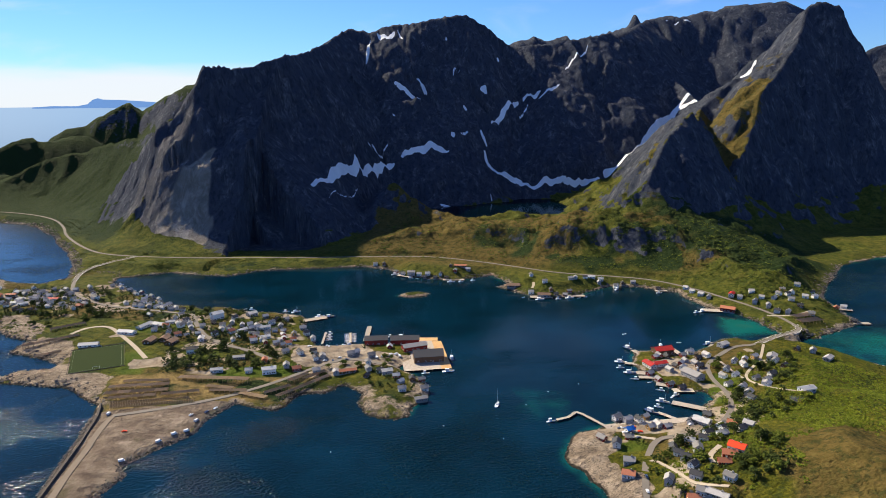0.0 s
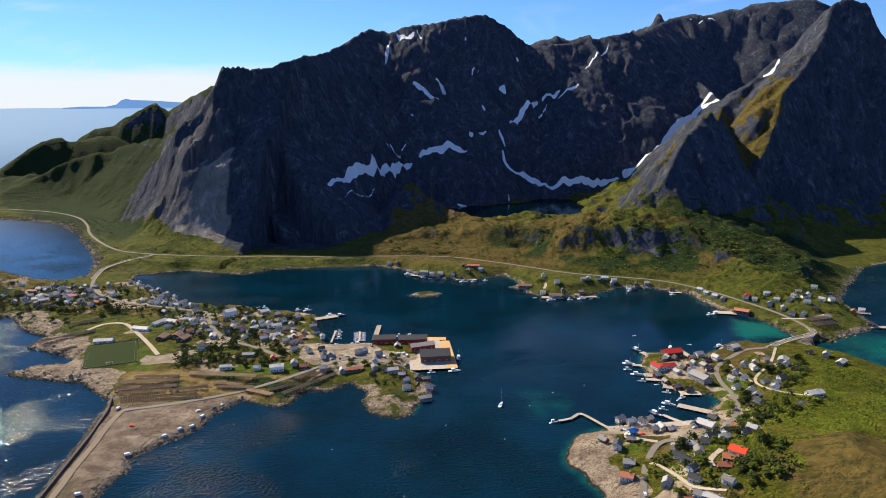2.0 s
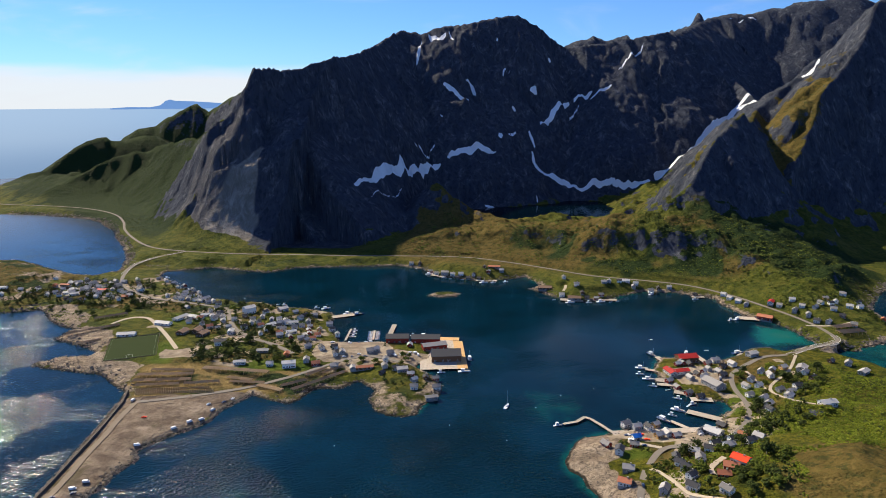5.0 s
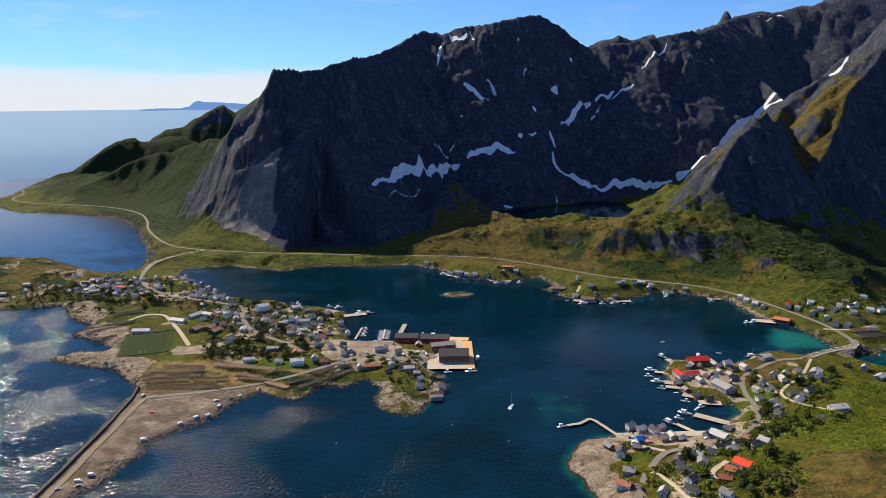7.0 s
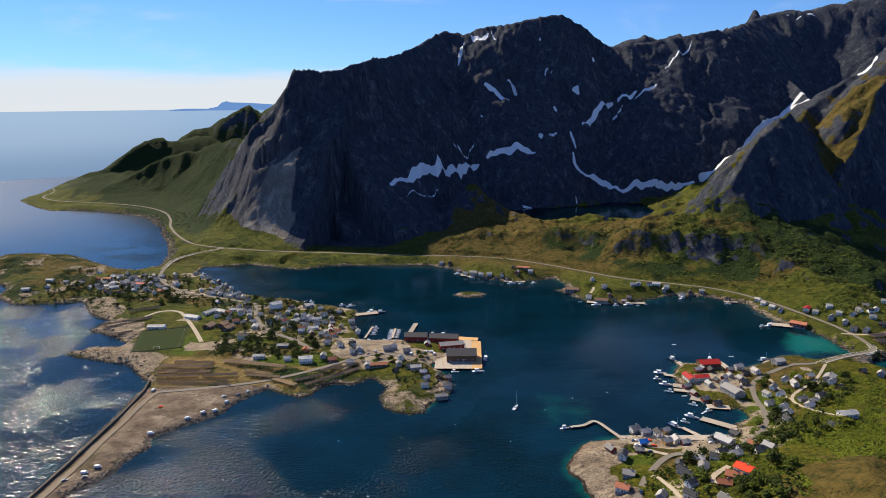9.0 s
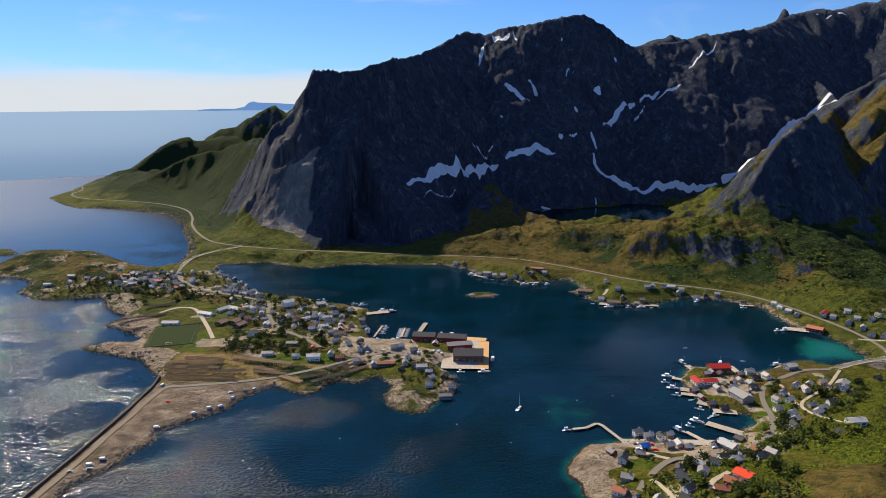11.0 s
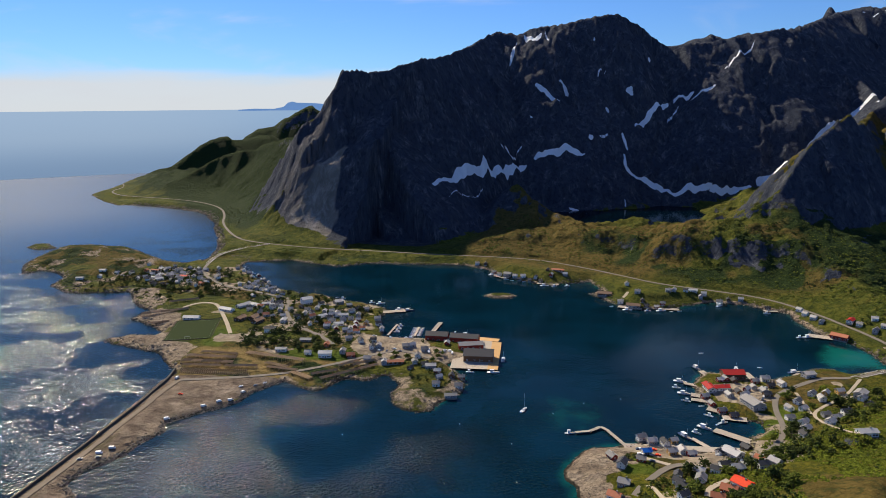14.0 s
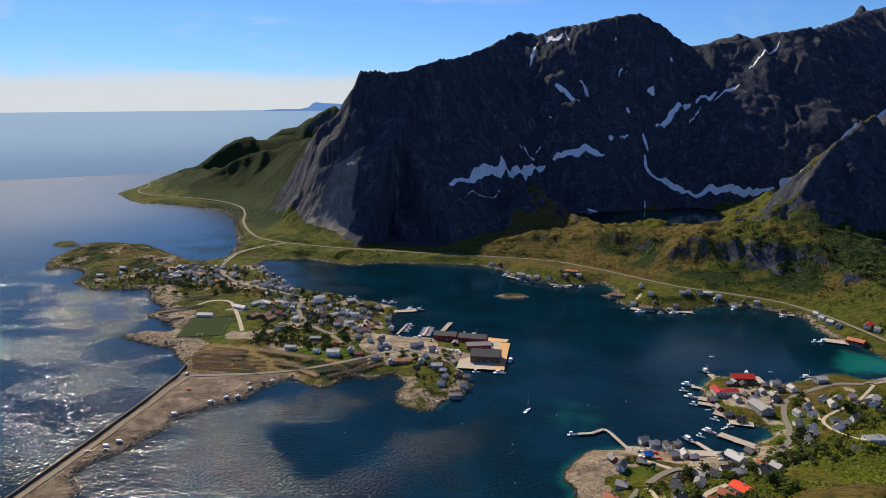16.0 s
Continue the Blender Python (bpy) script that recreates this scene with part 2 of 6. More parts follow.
HILLS = [(340, 1030, 80, 0.3, 0.4), (405, 1005, 84, 0.34, 0.4), (478, 972, 58, 0.28, 0.4), (541, 890, 28, 0.2, 0.3), (560, 850, 14, 0.15, 0.3)]
SAKRIS_HILL = [(352, 596, 6, 0.14, 0.2), (335, 540, 15, 0.24, 0.28), (290, 478, 26, 0.40, 0.28), (257, 442, 33, 0.44, 0.30), (235, 390, 40, 0.38, 0.30), (222, 352, 44, 0.32, 0.30),
               (215, 300, 53, 0.30, 0.30), (222, 130, 62, 0.28, 0.28)]
SAKRIS_EAST = [(300, 440, 32, 0.32, 0.34), (290, 370, 42, 0.30, 0.34), (290, 290, 52, 0.28, 0.34), (300, 130, 60, 0.28, 0.34)]
HEADLAND = [(-770, 1060, 16, 0.12, 0.15), (-690, 1060, 17, 0.1, 0.15), (-600, 1000, 13, 0.08, 0.15)]

# ---- plan: roads, as x, y, z ----
E10 = [(-1330, 2130, 7), (-1250, 2010, 9), (-1230, 1900, 10), (-1120, 1790, 11), (-960, 1740, 12), (-830, 1680, 12), (-722, 1580, 12), (-655, 1460, 11), (-625, 1380, 10),
       (-560, 1270, 9), (-500, 1190, 9), (-428, 1150, 10), (-330, 1125, 9), (-222, 1110, 9), (-150, 1100, 8), (-60, 1090, 8), (0, 1082, 8), (60, 1065, 8), (120, 1020, 8),
       (170, 975, 8), (215, 935, 7), (280, 905, 7), (335, 875, 7), (370, 815, 7), (385, 770, 7), (398, 730, 7), (404, 690, 7), (402, 662, 7)]
VILLAGE_ROAD = [(-428, 1150, 10), (-466, 1108, 9), (-482, 1064, 8), (-472, 1004, 7), (-456, 953, 6), (-425, 911, 6), (-386, 877, 5), (-359, 865, 5), (-318, 846, 5), (-270, 821, 5)]
SAKRIS_ROAD = [(402, 662, 7), (399, 648, 7), (388, 640, 7), (363, 634, 6), (329, 616, 5), (304, 616, 5), (282, 600, 5), (260, 584, 4), (248, 569, 4), (240, 543, 3), (236, 510, 5), (222, 480, 6), (200, 456, 7), (177, 445, 6), (155, 440, 8), (139, 443, 5), (118, 412, 9), (106, 389, 11), (98, 367, 7)]
QUAY_LANE = [(139, 443, 5), (125, 452, 4), (118, 456, 4)]
HILL_LANE = [(334, 613, 6), (305, 573, 5), (283, 557, 4), (261, 527, 9), (258, 496, 16), (260, 464, 26), (263, 451, 31)]
WEST_TRACK = [(261, 527, 9), (267, 555, 4), (269, 581, 4)]
SOUTH_LANE = [(118, 406, 10), (121, 400, 12), (124, 375, 17), (124, 360, 20), (127, 354, 22), (138, 344, 26)]
RED_LANE = [(165, 401, 20), (150, 389, 20), (147, 377, 22)]
CHURCH_LANE = [(-270, 821, 5), (-254, 765, 7), (-235, 728, 5), (-212, 702, 6), (-187, 685, 5), (-162, 654, 6)]
PITCH_LANE = [(-390, 769, 5), (-379, 789, 6), (-355, 789, 6), (-337, 763, 5), (-310, 720, 6), (-286, 679, 5)]
SHORE_ROAD = [(-278, 553, 3), (-234, 557, 5), (-192, 576, 3), (-174, 587, 3), (-151, 600, 4), (-132, 620, 3), (-106, 634, 6), (-84, 644, 6), (-52, 627, 4)]
EAST_LANE = [(392, 697, 7), (406, 694, 7), (420, 685, 10), (447, 697, 10)]
RED_SHORE_LANE = [(167, 885, 8), (163, 870, 8), (158, 860, 7)]
MOLE_ROAD = [(-280, 270, 3), (-279, 350, 3), (-277, 434, 3), (-279, 462, 3), (-278, 493, 3), (-279, 525, 4), (-278, 551, 3)]
LANES = ((E10, 2.3, 5.0), (VILLAGE_ROAD, 2.5, 4.2), (SAKRIS_ROAD, 2.2, 5.0), (QUAY_LANE, 1.8, 3.2), (HILL_LANE, 1.3, 2.6), (WEST_TRACK, 1.3, 2.6), (SOUTH_LANE, 1.5, 2.6), (RED_LANE, 1.7, 2.8),
         (CHURCH_LANE, 2.6, 4.0), (PITCH_LANE, 2.2, 3.5), (SHORE_ROAD, 2.4, 4.0), (EAST_LANE, 1.7, 3.0), (RED_SHORE_LANE, 1.7, 3.0), (MOLE_ROAD, 2.4, 4.0))
PITCH_AT, PITCH_TURN = (-335, 689), 0.294


def ridge_height(x, y, line, talus, k):
    """The envelope of a ridge: from each stretch of its crest the ground falls to the front (right of the way) and the back."""
    best, along, off = np.full(x.shape, -999.0), np.zeros(x.shape), np.zeros(x.shape)
    run = 0.0
    for p, q in zip(line, line[1:]):
        vx, vy = q[0] - p[0], q[1] - p[1]
        length = math.hypot(vx, vy)
        u = np.clip(((x - p[0]) * vx + (y - p[1]) * vy) / length ** 2, 0, 1)
        dx, dy = x - p[0] - u * vx, y - p[1] - u * vy
        d = np.hypot(dx, dy)
        front = (vx * dy - vy * dx) < 0
        fall = np.where(front, p[3] + (q[3] - p[3]) * u, p[4] + (q[4] - p[4]) * u)
        z = p[2] + (q[2] - p[2]) * u - fall * d
        m = z > best
        best, along, off = np.where(m, z, best), np.where(m, run + u * length, along), np.where(m, d, off)
        run += length
    best = np.where(best < talus, talus - (talus - best) * k, best)
    return best, along, off


def steps(*stretches):
    """Grid lines: stretches of (from, to, spacing), joined."""
    out = [np.arange(a, b, s) for a, b, s in stretches]
    return np.append(np.concatenate(out), stretches[-1][1])


GX = steps((-2000, -900, 14), (-900, -450, 6), (-450, 480, 3), (480, 900, 5), (900, 1300, 9), (1300, 2600, 26))
GY = steps((120, 330, 9), (330, 900, 3), (900, 1250, 4), (1250, 1560, 5), (1560, 2000, 6), (2000, 2600, 16), (2600, 3700, 26))
X, Y = np.meshgrid(GX, GY)

coast_w = fbm(X, Y, 26, 3, 5) * 5.0 + fbm(X, Y, 7, 2, 8) * 1.5
D_REINE, D_MAIN, D_SAK = sdf(X, Y, REINE), sdf(X, Y, MAIN), sdf(X, Y, SAKRIS)
mole_keep = smooth(20, 60, near_line(X, Y, REINE_MOLE)[0]) * 0.75 + 0.25
d_land = np.maximum.reduce([D_REINE + coast_w * mole_keep * 0.7, D_MAIN + coast_w * 0.7, D_SAK + coast_w * 0.7, sdf(X, Y, ISLET) + coast_w * 0.3, sdf(X, Y, SKERRY) + coast_w])
flat = np.where(d_land > 0, 0.3 + 3.2 * (1 - np.exp(-np.maximum(d_land, 0) / 9.0)) + 3.0 * (1 - np.exp(-np.maximum(d_land, 0) / 60.0)), np.maximum(d_land * 0.35, -14))
rough = smooth(0, 12, d_land) * (1 - smooth(-10, 12, sdf(X, Y, [(-300, 585), (-183, 567), (-230, 300), (-300, 300)])))
Z = flat + rough * (fbm(X, Y, 60, 3, 11) * 2.0 + fbm(X, Y, 17, 3, 12) * 0.9)
Z = np.where((sdf(X, Y, ISLET) > -3), np.minimum(Z, 2.4), Z)
SLAB = [(60, 440), (85, 478), (110, 474), (108, 446), (96, 425), (106, 398), (96, 370), (100, 340), (70, 340)]
slab_d = sdf(X, Y, SLAB) + fbm(X, Y, 20, 3, 64) * 15
TIP = [(-84, 560), (-80, 530), (-62, 512), (-36, 512), (-10, 550), (-12, 592), (-26, 590), (-40, 556), (-62, 548)]
shelf = smooth(-8, 6, slab_d) + 0.9 * smooth(-8, 6, sdf(X, Y, TIP) + fbm(X, Y, 15, 3, 68) * 9) + (1 - smooth(6, 20, d_land + fbm(X, Y, 20, 3, 69) * 9)) * smooth(-40, 0, -near_line(X, Y, REINE_EAST[:9])[0]) * (d_land > 0) + (1 - smooth(8, 34, d_land + fbm(X, Y, 30, 3, 65) * 12)) * smooth(-60, 0, -near_line(X, Y, REINE_WEST)[0]) * (d_land > 0)
Z = Z + np.clip(shelf, 0, 1) * smooth(0, 8, d_land) * (fbm(X, Y, 15, 4, 66, True) - 0.55) * 4.5

wx = fbm(X, Y, 130, 4, 21) * 20 + fbm(X, Y, 34, 3, 22) * 7
wy = fbm(X, Y, 130, 4, 31) * 20 + fbm(X, Y, 34, 3, 32) * 7
ROCK = np.zeros(X.shape)
RIDGES = ((REINEBRINGEN, 42, 0.55, 1.0), (BACK_WALL, 42, 0.6, 1.0), (NOSE, 30, 0.6, 0.6), (BUTTRESS, 36, 0.55, 1.0), (DOME_NOSE, 50, 0.5, 1.0), (GREEN_RIDGE, 16, 0.8, 0.35), (DARK_RIDGE, 40, 0.7, 0.6), (HUMP_RIDGE, 20, 0.7, 0.6),
          (FAR_RIDGE, 60, 0.6, 0.8), (SPUR, 70, 0.45, 1.0), (PASS, 20, 0.8, 0.5), (FAR_EAST, 30, 0.6, 0.9), (DAM, 20, 0.7, 0.2), (HILLS, 20, 0.7, 0.2),
          (SAKRIS_HILL, 4, 0.9, 0.04), (SAKRIS_EAST, 4, 0.9, 0.04), (HEADLAND, 6, 0.8, 0.15))
land = smooth(-2, 26, d_land)
ROAD_D = near_line(X, Y, E10)[0]
INLAND = inside(X, Y, [p[:2] for p in E10] + [(600, 655), (2600, 655), (2600, 4400), (-1700, 4400), (-1700, 2300)])
for line, talus, k, crag in RIDGES:
    amount = crag * np.minimum(1, near_line(X, Y, line)[0] / 60 + 0.25)
    z, along, off = ridge_height(X + wx * amount, Y + wy * amount, line, talus, k)
    steep = smooth(talus * 0.7 + 12, talus + 55, z) * crag
    gully = fbm(along + fbm(X, Y, 50, 2, 41) * 12, off * 0.25, 46, 3, 43, True) - 0.55
    z = z + steep * (gully * 40 * np.minimum(1, off / 50) + (fbm(X, Y, 42, 4, 45, True) - 0.6) * 13)
    z = z + crag * (fbm(X, Y, 9, 2, 47)) * 2.2 * smooth(10, 60, z) + fbm(X, Y, 55, 4, 48) * 4.0 * smooth(10, 50, z) * (0.5 + 0.7 * crag)
    z = np.minimum(z, 2.5 + 0.30 * np.maximum(d_land, 0) + 0.0055 * crag * np.maximum(d_land, 0) ** 2)
    if line not in (SAKRIS_HILL, SAKRIS_EAST, HEADLAND):
        z = np.where(INLAND, np.minimum(z, 9 + 0.33 * ROAD_D + 0.012 * crag * np.maximum(ROAD_D - 40, 0) ** 2), np.minimum(z, 9 + 0.06 * ROAD_D))
    ribs = (fbm(along + fbm(X, Y, 60, 2, 51) * 14, off * 0.16, 26, 3, 52, True) - 0.58) * 15 + (fbm(X, Y, 21, 3, 53, True) - 0.6) * 6
    z = z + ribs * crag * smooth(18, 60, z) * np.minimum(1, off / 40) * smooth(0.3, 0.8, crag)
    if line is BUTTRESS:
        fins = fbm(off + fbm(X, Y, 40, 3, 54) * 10, along * 0.22, 38, 3, 55, True) - 0.6
        z = z + fins * 34 * np.minimum(1, off / 14) * smooth(14, 50, z)
    z = z * land + (1 - land) * np.minimum(z, Z)
    ROCK = np.where(z > Z, steep, ROCK)
    Z = np.maximum(Z, z)

knolls = INLAND * smooth(10, 70, ROAD_D) * smooth(14, 34, Z) * (1 - smooth(90, 150, Z)) * (Y < 1700) * (X > -300)
Z = Z + knolls * (1 - 0.8 * np.clip(ROCK, 0, 1)) * ((fbm(X, Y, 75, 4, 101, True) - 0.62) * 27 + (fbm(X, Y, 24, 3, 102, True) - 0.6) * 9)

west_knolls = INLAND * smooth(15, 90, ROAD_D) * smooth(12, 40, Z) * smooth(-380, -460, X) * (1 - np.clip(ROCK, 0, 1) * 0.7) * (1 - smooth(2150, 2350, Y))
Z = Z + west_knolls * ((fbm(X, Y, 120, 4, 103, True) - 0.6) * 34 + (fbm(X, Y, 30, 3, 104, True) - 0.6) * 9)
headland_rock = smooth(-430, -520, X) * smooth(2, 25, D_REINE) * (1 - smooth(0, 14, 14 - ROAD_D))
Z = Z + headland_rock * ((fbm(X, Y, 48, 4, 105, True) - 0.6) * 11 + (fbm(X, Y, 15, 3, 106, True) - 0.6) * 3)
for line, half, width in LANES:
    d, s = near_line(X, Y, line)
    zr = np.interp(s, range(len(line)), [q[2] for q in line])
    m = 1 - smooth(width, width + 8, d)
    Z = np.where(d_land > -6, Z * (1 - m) + np.maximum(zr - 0.25, 0) * m, Z)
pu = (X - PITCH_AT[0]) * math.cos(PITCH_TURN) + (Y - PITCH_AT[1]) * math.sin(PITCH_TURN)
pv = -(X - PITCH_AT[0]) * math.sin(PITCH_TURN) + (Y - PITCH_AT[1]) * math.cos(PITCH_TURN)
m = (1 - smooth(26, 36, np.abs(pu))) * (1 - smooth(37, 47, np.abs(pv))) * (d_land > 0)
Z = Z * (1 - m) + 4.6 * m


def ground(x, y):
    """The ground's height at a place, between the grid lines."""
    i = int(np.clip(np.searchsorted(GX, x) - 1, 0, len(GX) - 2))
    j = int(np.clip(np.searchsorted(GY, y) - 1, 0, len(GY) - 2))
    u, v = (x - GX[i]) / (GX[i + 1] - GX[i]), (y - GY[j]) / (GY[j + 1] - GY[j])
    return float((Z[j, i] * (1 - u) + Z[j, i + 1] * u) * (1 - v) + (Z[j + 1, i] * (1 - u) + Z[j + 1, i + 1] * u) * v)


# ---- materials ----
def node_material(name):
    m = bpy.data.materials.new(name)
    m.use_nodes = True
    nt = m.node_tree
    return m, nt, nt.nodes["Principled BSDF"]


def link(nt, a, b):
    nt.links.new(a, b)


def n_noise(nt, scale, detail=4.0, rough=0.55, vector=None, distortion=0.0):
    n = nt.nodes.new("ShaderNodeTexNoise")
    n.inputs["Scale"].default_value, n.inputs["Detail"].default_value = scale, detail
    n.inputs["Roughness"].default_value, n.inputs["Distortion"].default_value = rough, distortion
    if vector is not None:
        link(nt, vector, n.inputs["Vector"])
    return n.outputs[0]


def n_range(nt, value, a, b, lo=0.0, hi=1.0):
    n = nt.nodes.new("ShaderNodeMapRange")
    n.interpolation_type = "SMOOTHSTEP"
    for k, v in zip(("From Min", "From Max", "To Min", "To Max"), (a, b, lo, hi)):
        n.inputs[k].default_value = v
    link(nt, value, n.inputs["Value"])
    return n.outputs[0]


def n_mix(nt, factor, a, b):
    n = nt.nodes.new("ShaderNodeMix")
    n.data_type = "RGBA"
    for key, v in (("Factor", factor), ("A", a), ("B", b)):
        if isinstance(v, bpy.types.NodeSocket):
            link(nt, v, n.inputs[key])
        elif key == "Factor":
            n.inputs[key].default_value = v
        else:
            n.inputs[key].default_value = (*v, 1)
    return n.outputs["Result"]


def n_math(nt, op, a, b=0.0):
    n = nt.nodes.new("ShaderNodeMath")
    n.operation = op
    for i, v in enumerate((a, b)):
        if isinstance(v, bpy.types.NodeSocket):
            link(nt, v, n.inputs[i])
        else:
            n.inputs[i].default_value = v
    return n.outputs[0]


def n_attr(nt, name):
    n = nt.nodes.new("ShaderNodeAttribute")
    n.attribute_name = name
    return n.outputs["Fac"]


def n_bump(nt, height, strength, distance, shader):
    n = nt.nodes.new("ShaderNodeBump")
    n.inputs["Strength"].default_value, n.inputs["Distance"].default_value = strength, distance
    link(nt, height, n.inputs["Height"])
    link(nt, n.outputs[0], shader.inputs["Normal"])


def n_pos(nt, scale=(1, 1, 1)):
    g = nt.nodes.new("ShaderNodeNewGeometry")
    m = nt.nodes.new("ShaderNodeMapping")
    m.inputs["Scale"].default_value = scale
    link(nt, g.outputs["Position"], m.inputs[0])
    return m.outputs[0]


def ground_material():
    m, nt, sh = node_material("ground_cover")
    pos = n_pos(nt)
    geo = nt.nodes.new("ShaderNodeNewGeometry")
    sep = nt.nodes.new("ShaderNodeSeparateXYZ")
    link(nt, geo.outputs["Normal"], sep.inputs[0])
    up = sep.outputs[2]
    big = n_noise(nt, 0.012, 5, 0.6, pos)
    mid = n_noise(nt, 0.07, 5, 0.6, pos)
    fine = n_noise(nt, 0.45, 5, 0.65, pos)
    streak = n_noise(nt, 0.05, 6, 0.7, n_pos(nt, (1.0, 1.0, 0.25)), 0.6)
    # rock: dark gneiss with paler streaks
    rock = n_mix(nt, n_range(nt, streak, 0.42, 0.82), (0.039, 0.049, 0.072), (0.132, 0.135, 0.145))
    rock = n_mix(nt, n_range(nt, fine, 0.35, 0.75, 0.0, 0.6), rock, (0.060, 0.062, 0.070))
    # relief shading put into the colour: streak hollows darker, ribs paler
    fine_streak = n_noise(nt, 0.15, 5, 0.7, n_pos(nt, (1.0, 1.0, 0.22)), 0.5)
    rock = n_mix(nt, n_range(nt, fine_streak, 0.52, 0.36, 0.0, 0.75), rock, (0.022, 0.028, 0.042))
    rock = n_mix(nt, n_range(nt, n_math(nt, "MULTIPLY", fine_streak, streak), 0.30, 0.42, 0.0, 0.7), rock, (0.17, 0.175, 0.19))
    pale = n_mix(nt, n_range(nt, streak, 0.35, 0.75), (0.16, 0.145, 0.125), (0.36, 0.325, 0.28))
    rock = n_mix(nt, n_range(nt, n_attr(nt, "pale"), 0.3, 0.7), rock, pale)
    # low growth: deep green, moss, yellow heath
    grass = n_mix(nt, n_range(nt, mid, 0.3, 0.7), (0.042, 0.060, 0.009), (0.105, 0.112, 0.018))
    grass = n_mix(nt, n_range(nt, fine, 0.45, 0.8, 0.0, 0.55), grass, (0.0903, 0.0800, 0.0189))
    heath = n_mix(nt, n_range(nt, mid, 0.3, 0.7), (0.095, 0.070, 0.020), (0.155, 0.108, 0.034))
    heath = n_mix(nt, n_range(nt, fine, 0.3, 0.7, 0.0, 0.6), heath, (0.070, 0.062, 0.015))
    heath = n_mix(nt, n_attr(nt, "straw"), heath, n_mix(nt, fine, (0.16, 0.112, 0.04), (0.36, 0.255, 0.11)))
    lush = n_mix(nt, n_range(nt, mid, 0.3, 0.7), (0.062, 0.072, 0.006), (0.135, 0.128, 0.012))
    lush = n_mix(nt, n_range(nt, fine, 0.42, 0.62, 0.0, 0.85), lush, (0.036, 0.046, 0.006))
    grass = n_mix(nt, n_attr(nt, "lush"), grass, lush)
    veg = n_mix(nt, n_range(nt, n_math(nt, "ADD", n_attr(nt, "heath"), n_math(nt, "MULTIPLY", big, 0.6)), 0.35, 0.85), grass, heath)
    lawn = n_mix(nt, n_range(nt, mid, 0.3, 0.7), (0.052, 0.085, 0.010), (0.095, 0.115, 0.016))
    scrub = n_mix(nt, n_range(nt, fine, 0.35, 0.7), (0.012, 0.024, 0.009), (0.036, 0.056, 0.014))
    veg = n_mix(nt, n_range(nt, n_math(nt, "ADD", n_attr(nt, "scrub"), n_math(nt, "SUBTRACT", mid, 0.5)), 0.3, 0.7), veg, scrub)
    tuft = n_noise(nt, 0.17, 6, 0.72, pos)
    veg = n_mix(nt, n_math(nt, "MULTIPLY", n_range(nt, tuft, 0.50, 0.60, 0.0, 0.6), n_math(nt, "SUBTRACT", 1.0, n_attr(nt, "straw"))), veg, scrub)
    veg = n_mix(nt, n_math(nt, "MULTIPLY", n_range(nt, tuft, 0.44, 0.34, 0.0, 0.5), n_range(nt, n_attr(nt, "scrub"), 0.2, 0.8, 1.0, 0.1)), veg, (0.15, 0.125, 0.035))
    veg = n_mix(nt, n_attr(nt, "lawn"), veg, lawn)
    bare = n_math(nt, "ADD", n_attr(nt, "rock"), n_math(nt, "MULTIPLY", n_math(nt, "SUBTRACT", mid, 0.5), 0.9))
    bare = n_math(nt, "ADD", bare, n_range(nt, up, 0.86, 0.6, 0.0, 0.75))
    col = n_mix(nt, n_range(nt, bare, 0.45, 0.62), veg, rock)
    # pale sea-washed rock and made ground
    shore = n_mix(nt, n_range(nt, mid, 0.3, 0.7), (0.21, 0.162, 0.115), (0.40, 0.325, 0.24))
    shore = n_mix(nt, n_range(nt, fine, 0.4, 0.75, 0.0, 0.5), shore, (0.16, 0.125, 0.092))
    crack = n_noise(nt, 0.22, 5, 0.7, n_pos(nt, (0.6, 1.6, 1.0)), 0.4)
    shore = n_mix(nt, n_range(nt, n_math(nt, "ABSOLUTE", n_math(nt, "SUBTRACT", crack, 0.5)), 0.012, 0.03, 0.75, 0.0), shore, (0.05, 0.042, 0.034))
    s = n_math(nt, "ADD", n_attr(nt, "shore"), n_math(nt, "MULTIPLY", n_math(nt, "SUBTRACT", mid, 0.5), 1.2))
    col = n_mix(nt, n_range(nt, s, 0.4, 0.6), col, shore)
    gravel = n_mix(nt, n_range(nt, mid, 0.35, 0.65), (0.135, 0.102, 0.076), (0.27, 0.215, 0.162))
    gravel = n_mix(nt, n_range(nt, fine, 0.4, 0.75, 0.0, 0.7), gravel, (0.14, 0.108, 0.078))
    gravel = n_mix(nt, n_range(nt, n_noise(nt, 0.035, 4, 0.6, pos, 0.5), 0.60, 0.70, 0.0, 0.8), gravel, (0.38, 0.31, 0.235))
    gravel = n_mix(nt, n_range(nt, n_noise(nt, 0.022, 4, 0.6, pos, 0.3), 0.57, 0.68, 0.0, 0.6), gravel, (0.055, 0.058, 0.018))
    col = n_mix(nt, n_range(nt, n_attr(nt, "gravel"), 0.35, 0.65), col, gravel)
    yard = n_mix(nt, n_range(nt, mid, 0.35, 0.65), (0.25, 0.20, 0.145), (0.40, 0.335, 0.25))
    col = n_mix(nt, n_range(nt, n_attr(nt, "yard"), 0.35, 0.65), col, yard)
    wet = n_attr(nt, "wet")
    col = n_mix(nt, n_range(nt, wet, 0.3, 0.7), col, (0.03, 0.028, 0.022))
    sn = n_math(nt, "ADD", n_attr(nt, "snow"), n_math(nt, "MULTIPLY", n_math(nt, "SUBTRACT", fine, 0.5), 1.4))
    sn = n_math(nt, "ADD", sn, n_math(nt, "MULTIPLY", n_math(nt, "SUBTRACT", mid, 0.5), 1.6))
